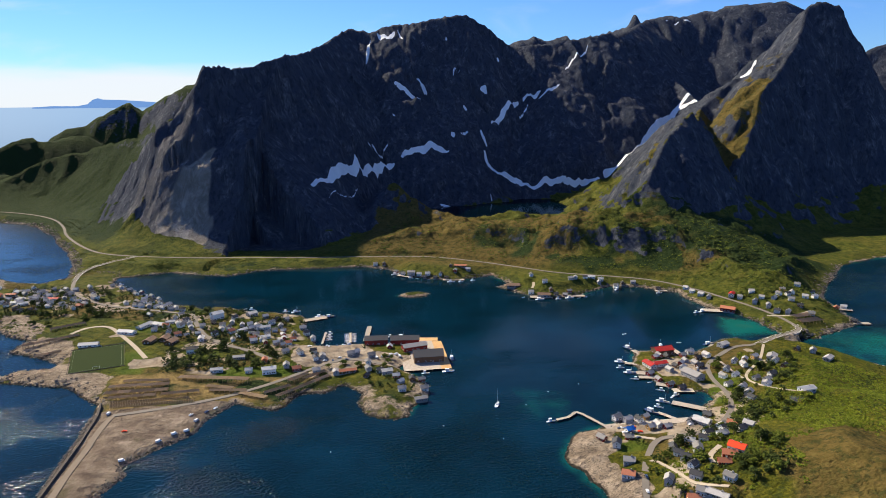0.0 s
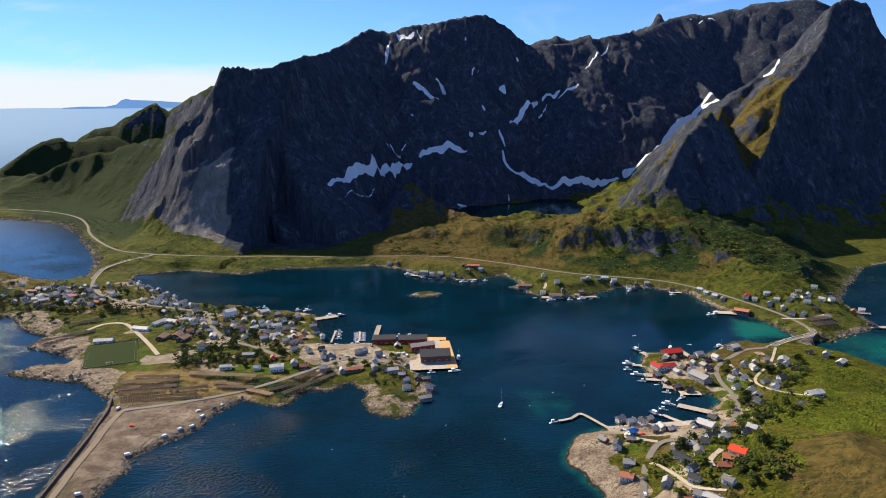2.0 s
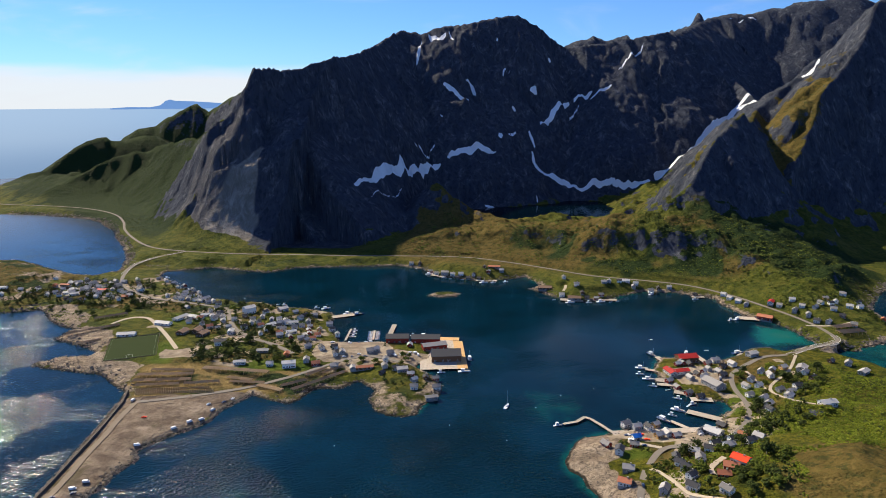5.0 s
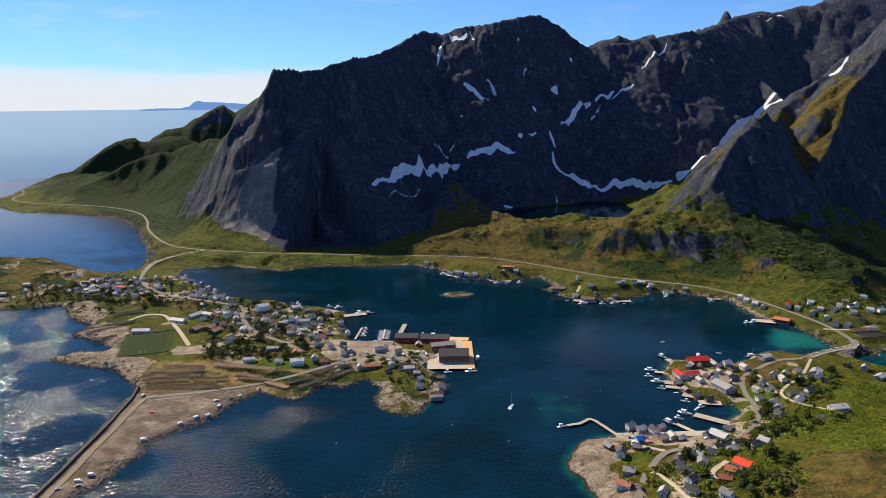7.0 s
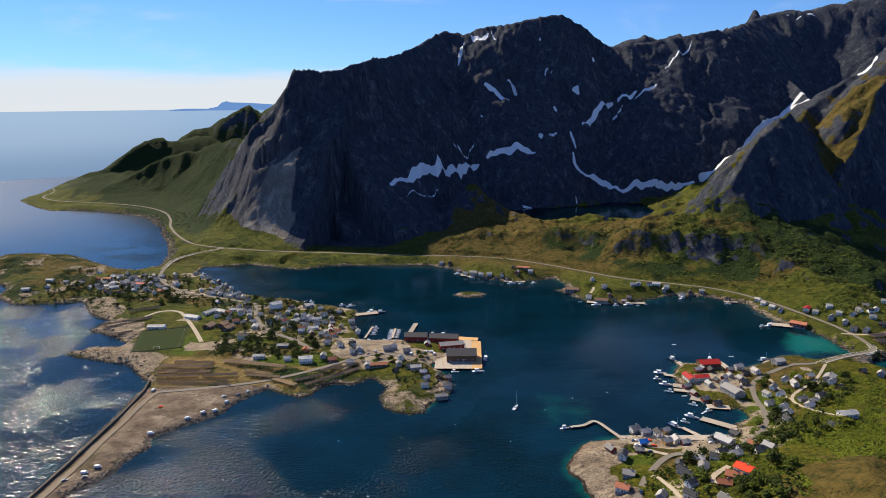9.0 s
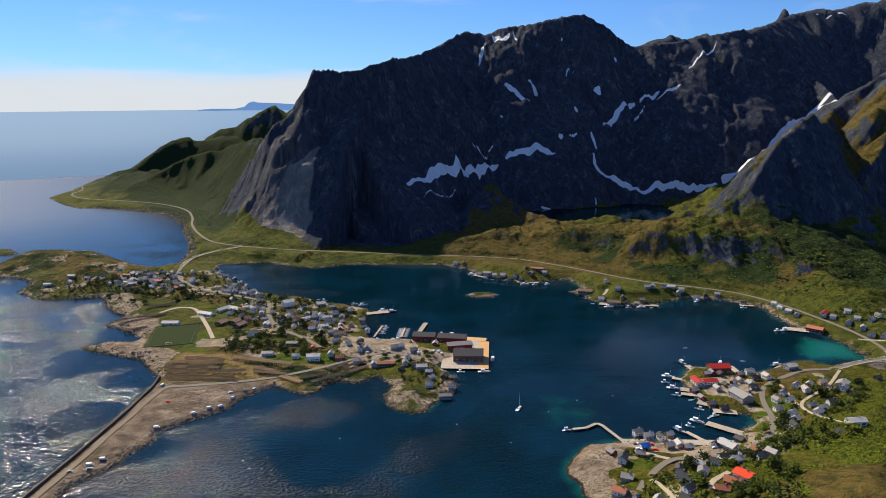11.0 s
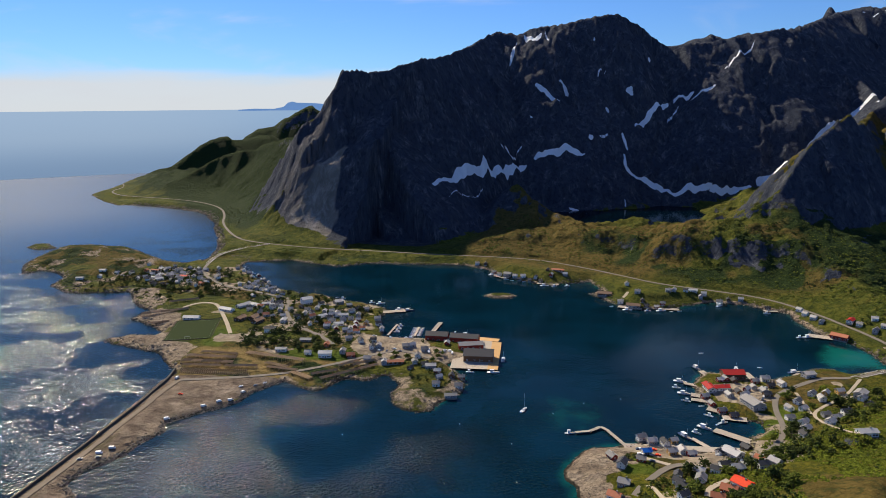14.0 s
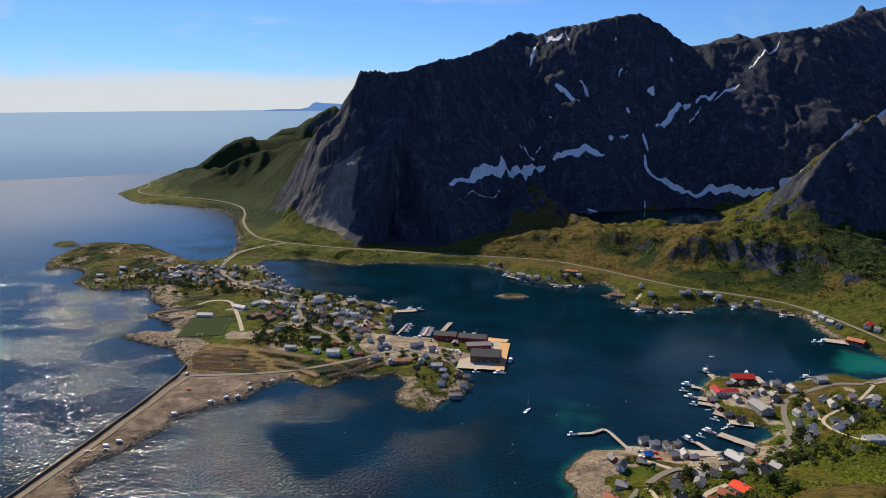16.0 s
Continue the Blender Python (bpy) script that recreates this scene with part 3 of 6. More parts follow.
    snow_f = n_range(nt, sn, -0.4, 0.4)
    col = n_mix(nt, snow_f, col, (0.82, 0.85, 0.88))
    link(nt, col, sh.inputs["Base Color"])
    sh.inputs["Roughness"].default_value = 0.9
    sh.inputs["Specular IOR Level"].default_value = 0.05
    h = n_math(nt, "ADD", n_math(nt, "MULTIPLY", mid, 2.0), n_math(nt, "ADD", fine, n_math(nt, "ADD", n_math(nt, "MULTIPLY", fine_streak, 2.2), n_math(nt, "MULTIPLY", streak, 3.0))))
    n_bump(nt, h, 0.85, 2.4, sh)
    return m


def water_material(name="sea_water", waves=1.0, depth=1.0):
    m, nt, sh = node_material(name)
    pos = n_pos(nt)
    patch = n_noise(nt, 0.012, 4, 0.6, pos)
    deep = n_mix(nt, n_range(nt, patch, 0.3, 0.7), tuple(depth * c for c in (0.0008, 0.0095, 0.0165)), tuple(depth * c for c in (0.0010, 0.0170, 0.0330)))
    sh_f = n_math(nt, "ADD", n_attr(nt, "shallow"), n_math(nt, "MULTIPLY", n_math(nt, "SUBTRACT", n_noise(nt, 0.035, 5, 0.6, pos), 0.5), 0.5))
    col = n_mix(nt, n_range(nt, sh_f, 0.25, 0.75), deep, (0.004, 0.095, 0.080))
    col = n_mix(nt, n_range(nt, sh_f, 0.75, 1.05), col, (0.05, 0.12, 0.085))
    link(nt, col, sh.inputs["Base Color"])
    link(nt, n_range(nt, n_attr(nt, "far"), 0.0, 1.0, 0.10, 0.27), sh.inputs["Roughness"])
    sh.inputs["IOR"].default_value = 1.33
    link(nt, n_range(nt, n_attr(nt, "far"), 0.0, 1.0, 0.14, 0.25), sh.inputs["Specular IOR Level"])
    wind = n_range(nt, n_noise(nt, 0.012, 5, 0.6, n_pos(nt, (1.0, 1.3, 1.0)), 0.5), 0.44, 0.60, 0.36, 1.3)
    swell = n_noise(nt, 0.11, 2, 0.5, pos)
    chop = n_noise(nt, 0.42, 1.0, 0.45, pos)
    h = n_math(nt, "ADD", n_math(nt, "MULTIPLY", n_math(nt, "SUBTRACT", swell, 0.5), 0.35), n_math(nt, "MULTIPLY", n_math(nt, "SUBTRACT", chop, 0.5), 1.15))
    wind = n_math(nt, "MULTIPLY", wind, n_range(nt, n_attr(nt, "calm"), 0.0, 1.0, waves, 0.06 * waves))
    n_bump(nt, n_math(nt, "MULTIPLY", h, wind), 1.0, 1.0, sh)
    return m


M_GROUND, M_WATER, M_LAKE = ground_material(), water_material(), water_material("lake_water", 0.06, 0.3)


def grid_mesh(name, xs, ys, z, material, keep=None, attributes=()):
    nx, ny = len(xs), len(ys)
    xx, yy = np.meshgrid(xs, ys)
    co = np.stack([xx, yy, z], -1).reshape(-1, 3).astype(np.float32)
    i = (np.arange(ny - 1)[:, None] * nx + np.arange(nx - 1)[None, :])
    quads = np.stack([i, i + 1, i + nx + 1, i + nx], -1).reshape(-1, 4)
    if keep is not None:
        quads = quads[(keep[:-1, :-1] | keep[1:, :-1] | keep[:-1, 1:] | keep[1:, 1:]).reshape(-1)]
    used = np.zeros(nx * ny, bool)
    used[quads.ravel()] = True
    index = np.cumsum(used) - 1
    me = bpy.data.meshes.new(name)
    me.from_pydata(co[used].tolist(), [], index[quads].tolist())
    for key, values in attributes:
        me.attributes.new(key, "FLOAT", "POINT").data.foreach_set("value", values.reshape(-1)[used].astype(np.float32))
    me.polygons.foreach_set("use_smooth", np.ones(len(me.polygons), bool))
    me.materials.append(material)
    return new(name, me)


# ---- ground cover by place ----
SNOW_FRONT = (
    ([(-147, 1286), (-110, 1380), (-64, 1454), (0, 1572), (23, 1570)], 5),
    ([(-119, 1282), (-93, 1335), (-60, 1417)], 0.9),
    ([(43, 1587), (89, 1606), (117, 1617), (157, 1614)], 5.5),
    ([(-33, 1571), (-21, 1577), (14, 1613)], 2.2),
    ([(-10, 1899), (-19, 1835), (-23, 1818)], 3),
    ([(12, 1906), (42, 1879), (55, 1899)], 7),
    ([(65, 1908), (75, 1868)], 2),
    ([(46, 1752), (74, 1735), (104, 1712)], 5),
    ([(94, 1786), (112, 1779), (123, 1749)], 2.5),
    ([(190, 1881), (194, 1879)], 3),
    ([(196, 1791), (203, 1810), (220, 1821)], 1.6),
    ([(266, 1784), (283, 1778)], 4),
    ([(216, 1740), (217, 1730)], 3.5),
    ([(32, 1674), (38, 1672)], 3),
    ([(121, 1494), (142, 1488)], 4),
    ([(170, 1651), (178, 1656)], 3.5),
    ([(196, 1668), (217, 1683)], 2.2),
)
SNOW_BACK = (
    ([(331, 1874), (336, 1871)], 3),
    ([(283, 1723), (317, 1751), (374, 1810)], 4.5),
    ([(387, 1815), (411, 1818), (436, 1819)], 4),
    ([(428, 1800), (489, 1816)], 3),
    ([(359, 1760), (396, 1794)], 1.6),
    ([(519, 1865), (557, 1893), (607, 1931)], 2.5),
    ([(251, 1699), (257, 1685), (263, 1672)], 3),
    ([(253, 1662), (255, 1643), (269, 1631), (302, 1621), (335, 1613), (362, 1595), (395, 1603), (458, 1579), (492, 1579), (519, 1577)], 4.2),
    ([(537, 1587), (572, 1590), (612, 1610), (690, 1677), (740, 1715), (779, 1752), (811, 1788), (860, 1811)], 9),
    ([(805, 1774), (841, 1754), (860, 1720)], 10),
    ([(884, 1556), (861, 1535), (832, 1552)], 6),
    ([(1074, 2453), (1104, 2433)], 3),
    ([(1102, 2430), (1181, 2455)], 4),
    ([(244, 1543), (245, 1526)], 1.5),
)
snow = np.full(X.shape, -99.0)
SNOW_WX, SNOW_WY = fbm(X, Y, 24, 3, 93) * 2.2, fbm(X, Y, 24, 3, 94) * 2.2
for line, half in SNOW_FRONT + SNOW_BACK:
    gap, run = near_line(X + SNOW_WX, Y + SNOW_WY, line)
    taper = 0.45 + 0.75 * np.sqrt(np.clip(np.sin(np.pi * np.clip(run / (len(line) - 1), 0.02, 0.98)), 0, 1))
    snow = np.maximum(snow, half * taper * (1.0 + 0.3 * fbm(X, Y, 18, 3, 95)) - gap)
FILL = [(-296, 575), (-293, 507), (-289, 396), (-291, 250), (-262, 250), (-250, 365), (-266, 385), (-258, 409), (-250, 438), (-241, 458), (-247, 472), (-217, 505), (-203, 537), (-185, 565),
        (-200, 568), (-240, 561), (-290, 560)]
gravel = smooth(-6, 4, sdf(X, Y, FILL) + fbm(X, Y, 12, 2, 61) * 3)
shore = (1 - smooth(1, 13, d_land)) * (0.55 + 0.5 * fbm(X, Y, 45, 3, 63)) * (1 - smooth(12, 40, Z))
shore = np.maximum(shore, np.clip(shelf, 0, 1) * np.where(X > 0, 0.9, np.where(X > -90, 0.62, 0.42)))
yard = np.zeros(X.shape)
for place in ([(-139, 696), (-73, 694), (-60, 660), (-20, 650), (-24, 616), (-66, 630), (-128, 633), (-142, 648)], [(104, 466), (139, 454), (178, 447), (196, 470), (150, 474), (121, 478)],
              [(228, 600), (250, 590), (244, 565), (225, 548), (200, 560), (198, 590)], [(-340, 768), (-325, 768), (-318, 750), (-345, 752)],
              [(-300, 680), (-262, 672), (-258, 650), (-296, 655)], [(215, 455), (232, 470), (222, 440), (208, 425)]):
    yard = np.maximum(yard, smooth(-2.5, 1.5, sdf(X, Y, place) + fbm(X, Y, 9, 2, 66) * 2.5))
wet = 1 - smooth(0.2, 1.6, Z)
heath = 0.15 + 0.45 * smooth(-40, 30, sdf(X, Y, [(-30, 1340), (100, 1330), (180, 1180), (330, 1110), (250, 960), (60, 1000), (-60, 1080)]))
heath = heath + 0.7 * smooth(-20, 40, sdf(X, Y, [(215, 330), (330, 390), (420, 300), (400, 100), (150, 100), (170, 300)]) + fbm(X, Y, 40, 3, 67) * 25) + 0.6 * smooth(-20, 30, sdf(X, Y, [(-820, 1150), (-650, 1130), (-620, 1020), (-700, 980), (-820, 1000)]))
heath = heath + 0.4 * smooth(-40, 40, sdf(X, Y, [(560, 1230), (640, 1190), (720, 1260), (800, 1380), (760, 1480), (660, 1400)])) + 0.9 * smooth(-8, 6, sdf(X, Y, [(-300, 640), (-190, 612), (-110, 605), (-140, 560), (-190, 572), (-296, 560)]) + fbm(X, Y, 15, 2, 62) * 6)
BROWN_HEATH = [(196, 385), (262, 384), (330, 330), (420, 300), (420, 120), (150, 120), (165, 325), (180, 350)]
heath = heath + 1.2 * smooth(-10, 10, sdf(X, Y, BROWN_HEATH) + fbm(X, Y, 30, 3, 98) * 18)
STRAW = [(-300, 640), (-190, 612), (-110, 605), (-140, 560), (-190, 572), (-296, 560)]
straw = 0.8 * smooth(-8, 6, sdf(X, Y, STRAW) + fbm(X, Y, 15, 2, 62) * 6)
lush = smooth(-5, 10, D_SAK) + 0.55 * smooth(-5, 10, D_REINE) * smooth(-420, -300, X)
# birch scrub; its dark tint also paints shade on west slopes and far ridges
scrub = 0.9 * smooth(-60, 60, sdf(X, Y, [(-1350, 2150), (-700, 1480), (-520, 1240), (-420, 1330), (-400, 1600), (-800, 1950)])) + 1.0 * smooth(2200, 2500, Y)
scrub = scrub + 0.5 * smooth(-30, 30, sdf(X, Y, [(380, 1010), (480, 940), (600, 900), (600, 1000), (460, 1050)]) + fbm(X, Y, 60, 3, 77) * 30) + 0.45 * smooth(0.05, 0.5, fbm(X, Y, 45, 3, 78)) + 0.5 * smooth(0.0, 0.4, fbm(X, Y, 22, 3, 80)) * (X < 0) * (Y < 1100)
LAWNS = ([(-330, 700), (-285, 700), (-280, 640), (-300, 640)], [(-330, 800), (-270, 800), (-270, 760), (-330, 760)], [(-250, 690), (-215, 690), (-215, 655), (-250, 655)],
         [(-215, 640), (-140, 640), (-140, 612), (-215, 612)], [(100, 452), (128, 455), (132, 425), (104, 425)], [(210, 500), (250, 560), (262, 540), (235, 480)])
lawn = np.zeros(X.shape)
for p in LAWNS:
    lawn = np.maximum(lawn, smooth(-3, 3, sdf(X, Y, p) + fbm(X, Y, 10, 2, 71) * 3))
rock = np.clip(ROCK * 1.1, 0, 1) * 0.75 + 0.05 + 0.35 * smooth(130, 200, Z) * (X < 2600)
rock = rock - 1.15 * smooth(-20, 30, sdf(X, Y, [(560, 1230), (640, 1190), (720, 1260), (800, 1380), (760, 1480), (660, 1400)]) + fbm(X, Y, 40, 3, 79) * 25)
WEST_SLOPES = [(-1350, 2150), (-700, 1480), (-500, 1180), (-400, 1240), (-380, 1400), (-420, 1600), (-800, 1950)]
rock = rock - 0.75 * smooth(-40, 40, sdf(X, Y, WEST_SLOPES)) * (1 - 0.55 * smooth(-25, 10, sdf(X, Y, [(-345, 1360), (-430, 1340), (-545, 1290), (-545, 1215), (-420, 1190), (-335, 1195)]))) - 0.7 * smooth(2200, 2500, Y) * (X < 200)
SPUR_SIDE = [(395, 1060), (470, 1110), (540, 1180), (600, 1240), (560, 1330), (470, 1260), (400, 1160)]
heath = heath + 0.2 * smooth(-20, 30, sdf(X, Y, SPUR_SIDE))
HILLSIDE = smooth(-20, 30, sdf(X, Y, [(-70, 1085), (160, 985), (340, 885), (480, 800), (620, 880), (640, 1020), (440, 1070), (300, 1130), (180, 1200), (90, 1330), (-20, 1340)]))
rock = rock + HILLSIDE * 0.5 * smooth(0.14, 0.42, fbm(X, Y, 42, 4, 110))
# scrub patches; the extra scrub tint on the right paints in the slope's shade
scrub = scrub + HILLSIDE * 0.9 * smooth(0.05, 0.35, fbm(X, Y, 85, 4, 111)) * smooth(80, 260, X) + HILLSIDE * 0.7 * smooth(330, 450, X + fbm(X, Y, 70, 3, 113) * 60)
heath = heath + HILLSIDE * 0.5 * smooth(0.1, 0.4, fbm(X, Y, 60, 3, 112))
rock = rock - 0.25 * smooth(-20, 40, sdf(X, Y, [(-60, 1090), (160, 960), (400, 760), (620, 860), (620, 1000), (420, 1050), (250, 1110), (100, 1300), (-20, 1320)])) - 0.75 * smooth(-20, 30, sdf(X, Y, SPUR_SIDE) + fbm(X, Y, 40, 3, 82) * 30)
pale = smooth(-14, 10, sdf(X, Y, [(-322, 1280), (-372, 1268), (-420, 1236), (-412, 1212), (-335, 1165), (-318, 1190)]) + fbm(X, Y, 30, 3, 96) * 14)
# buttress tinted paler as well, its sunlit look put into the rock colour
pale = np.maximum(pale, 0.42 * smooth(-20, 20, sdf(X, Y, [(-340, 1370), (-545, 1300), (-545, 1200), (-420, 1180), (-320, 1200)]) + fbm(X, Y, 24, 3, 97) * 26))
rock = rock + 1.0 * smooth(-25, 25, sdf(X, Y, [(-330, 1380), (-318, 1190), (-150, 1165), (-40, 1270), (-5, 1380), (70, 1440), (300, 1560), (540, 1585), (480, 1850), (0, 1950)]))
rock = rock - 0.8 * (1 - smooth(42, 70, Z + fbm(X, Y, 30, 3, 114) * 14)) * smooth(-10, 15, sdf(X, Y, [(-330, 1290), (-330, 1130), (-540, 1180), (-580, 1260), (-545, 1320)]))
DOME_FLANK = [(720, 1262), (850, 1375), (960, 1478), (945, 1520), (880, 1530), (760, 1480), (670, 1400)]
rock = rock - 0.6 * smooth(-20, 25, sdf(X, Y, DOME_FLANK) + fbm(X, Y, 40, 3, 99) * 30)
heath = heath + 0.6 * smooth(-20, 25, sdf(X, Y, DOME_FLANK))
rock = rock + 0.9 * smooth(-14, 10, sdf(X, Y, [(-322, 1280), (-372, 1268), (-420, 1236), (-412, 1212), (-335, 1175), (-318, 1190)]))
# trodden and built-up patches between the houses, dry grass and outcrops in the villages
village = np.clip(smooth(-10, 15, sdf(X, Y, [(-560, 960), (-420, 1000), (-130, 800), (-130, 700), (-20, 690), (-30, 610), (-160, 600), (-280, 640), (-300, 800), (-480, 850)])), 0, 1)
village = np.maximum(village, smooth(-10, 15, sdf(X, Y, [(95, 470), (200, 480), (235, 620), (320, 640), (330, 580), (255, 500), (200, 430), (150, 345), (100, 345)])))
yard = np.maximum(yard, village * smooth(0.12, 0.35, fbm(X, Y, 26, 3, 83)) * 0.85)
heath = heath + village * 0.8 * smooth(0.0, 0.3, fbm(X, Y, 34, 3, 84))
shore = np.maximum(shore, village * smooth(0.25, 0.45, fbm(X, Y, 30, 3, 85)) * 0.6 * (X < 0))
west = smooth(-430, -520, X) * smooth(0, 20, D_REINE)
heath = heath + west * 0.6 * smooth(-0.2, 0.3, fbm(X, Y, 50, 3, 86))
scrub = scrub + west * 0.7 * smooth(0.0, 0.3, fbm(X, Y, 26, 3, 87))
shore = np.maximum(shore, west * smooth(0.1, 0.35, fbm(X, Y, 38, 4, 88)) * 0.55)
for place in ([(-425, 657), (-404, 680), (-372, 690), (-345, 655), (-300, 640), (-304, 600), (-350, 625)], [(-440, 757), (-436, 730), (-415, 716), (-376, 690), (-362, 700), (-378, 745), (-420, 770)], [(-520, 860), (-480, 830), (-436, 765), (-424, 790), (-470, 850)]):
    shore = np.maximum(shore, 0.85 * smooth(-8, 6, sdf(X, Y, place) + fbm(X, Y, 14, 3, 100) * 9))
terrain = grid_mesh("ground", GX, GY, Z, M_GROUND, Z > -5.0,
                    (("snow", snow), ("gravel", gravel), ("shore", shore), ("wet", wet), ("heath", heath), ("lawn", lawn), ("rock", rock), ("scrub", scrub), ("yard", yard), ("lush", lush), ("straw", straw), ("pale", pale)))
tagged(terrain, "rocky coastal ground with grass, heath, cliffs and snow patches", "ground", kind="structure")

# ---- sea: one sheet that rises gently far out so that it meets the horizon ----
SX = steps((-4800, -1500, 300), (-1500, -900, 40), (-900, 700, 8), (700, 1500, 40), (1500, 4801, 300))
SY = steps((-4800, -200, 300), (-200, 260, 40), (260, 1150, 8), (1150, 2600, 60), (2600, 4801, 150))
sx, sy = np.meshgrid(SX, SY)
far = np.hypot(sx, sy)
ramp = np.clip((far - 3000) / 1850, 0, 1)
sea_z = 0.0 * ramp
shallow = np.exp(np.minimum(np.maximum.reduce([sdf(sx, sy, REINE), sdf(sx, sy, MAIN), sdf(sx, sy, SAKRIS), sdf(sx, sy, ISLET)]), 0) / 8.0) * np.where(sx < -60, 0.3, 0.5)
shallow = np.maximum(shallow, 0.85 * smooth(-20, 25, sdf(sx, sy, [(320, 670), (345, 725), (385, 700), (385, 650), (330, 655)])))
shallow = np.maximum(shallow, 0.38 * smooth(-40, 20, sdf(sx, sy, [(60, 560), (110, 540), (90, 490), (50, 500)])))
shallow = np.maximum(shallow, 0.55 * smooth(-60, 30, sdf(sx, sy, [(400, 630), (470, 650), (520, 640), (500, 560), (430, 560)])))
calm = smooth(-40, 60, sdf(sx, sy, [(-430, 1030), (-130, 850), (-60, 740), (40, 640), (130, 600), (400, 650), (390, 900), (150, 1000), (-60, 1070), (-420, 1080)]))
calm = np.maximum(calm, 0.75 * smooth(-60, 60, sdf(sx, sy, [(20, 640), (-10, 560), (70, 430), (110, 480), (210, 500), (260, 640), (120, 640)])))
calm = np.maximum(calm, 0.84 * smooth(600, 1700, far))
sea = grid_mesh("sea", SX, SY, sea_z, M_WATER, far < 3100, (("shallow", shallow), ("calm", calm), ("far", smooth(700, 2200, far))))
tagged(sea, "deep blue-green sea with small waves and sun glitter", "water", kind="structure")
# the open sea towards the horizon: a glowing backdrop of distance, haze painted in
m_dist, nt_dist, sh_dist = node_material("painted_haze_sea")
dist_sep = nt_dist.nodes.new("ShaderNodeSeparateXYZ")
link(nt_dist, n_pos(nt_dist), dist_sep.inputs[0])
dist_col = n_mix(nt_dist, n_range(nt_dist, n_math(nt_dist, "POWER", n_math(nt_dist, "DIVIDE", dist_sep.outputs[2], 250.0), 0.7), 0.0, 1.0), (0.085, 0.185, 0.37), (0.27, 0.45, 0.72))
# glitter of the far swell painted as a paler glow below the sun
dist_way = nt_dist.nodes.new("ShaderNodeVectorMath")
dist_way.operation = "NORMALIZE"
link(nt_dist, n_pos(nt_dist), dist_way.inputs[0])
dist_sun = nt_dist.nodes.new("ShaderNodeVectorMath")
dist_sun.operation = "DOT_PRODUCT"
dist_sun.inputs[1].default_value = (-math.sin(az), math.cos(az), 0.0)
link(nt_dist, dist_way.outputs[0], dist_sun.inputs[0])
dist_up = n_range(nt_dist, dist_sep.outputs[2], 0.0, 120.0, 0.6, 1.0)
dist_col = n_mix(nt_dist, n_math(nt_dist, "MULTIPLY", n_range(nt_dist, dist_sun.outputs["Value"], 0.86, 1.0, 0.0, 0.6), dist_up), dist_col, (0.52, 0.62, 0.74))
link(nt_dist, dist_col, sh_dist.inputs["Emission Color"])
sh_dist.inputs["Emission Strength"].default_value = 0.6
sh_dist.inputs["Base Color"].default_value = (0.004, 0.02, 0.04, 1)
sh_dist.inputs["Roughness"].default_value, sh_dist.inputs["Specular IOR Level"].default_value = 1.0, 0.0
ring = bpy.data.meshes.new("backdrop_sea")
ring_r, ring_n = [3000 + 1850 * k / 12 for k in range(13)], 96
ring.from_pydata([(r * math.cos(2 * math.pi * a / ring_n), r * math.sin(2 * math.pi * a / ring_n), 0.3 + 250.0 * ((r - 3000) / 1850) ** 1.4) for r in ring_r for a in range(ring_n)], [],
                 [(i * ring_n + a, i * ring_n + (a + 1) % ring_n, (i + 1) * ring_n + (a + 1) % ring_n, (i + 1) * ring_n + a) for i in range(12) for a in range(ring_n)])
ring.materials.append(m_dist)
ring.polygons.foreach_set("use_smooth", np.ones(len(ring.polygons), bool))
tagged(new("backdrop_sea", ring), "glowing blue open-sea backdrop with painted haze out to the horizon", "water", kind="structure")
lx, ly = steps((40, 540, 20)), steps((1170, 1780, 20))
lake = grid_mesh("lake", lx, ly, np.full((len(ly), len(lx)), LAKE_Z), M_LAKE, inside(*np.meshgrid(lx, ly), LAKE), (("shallow", np.full((len(ly), len(lx)), -1.0)), ("far", np.full((len(ly), len(lx)), -0.5))))
tagged(lake, "dark still mountain lake below the cliffs", "water", kind="structure")

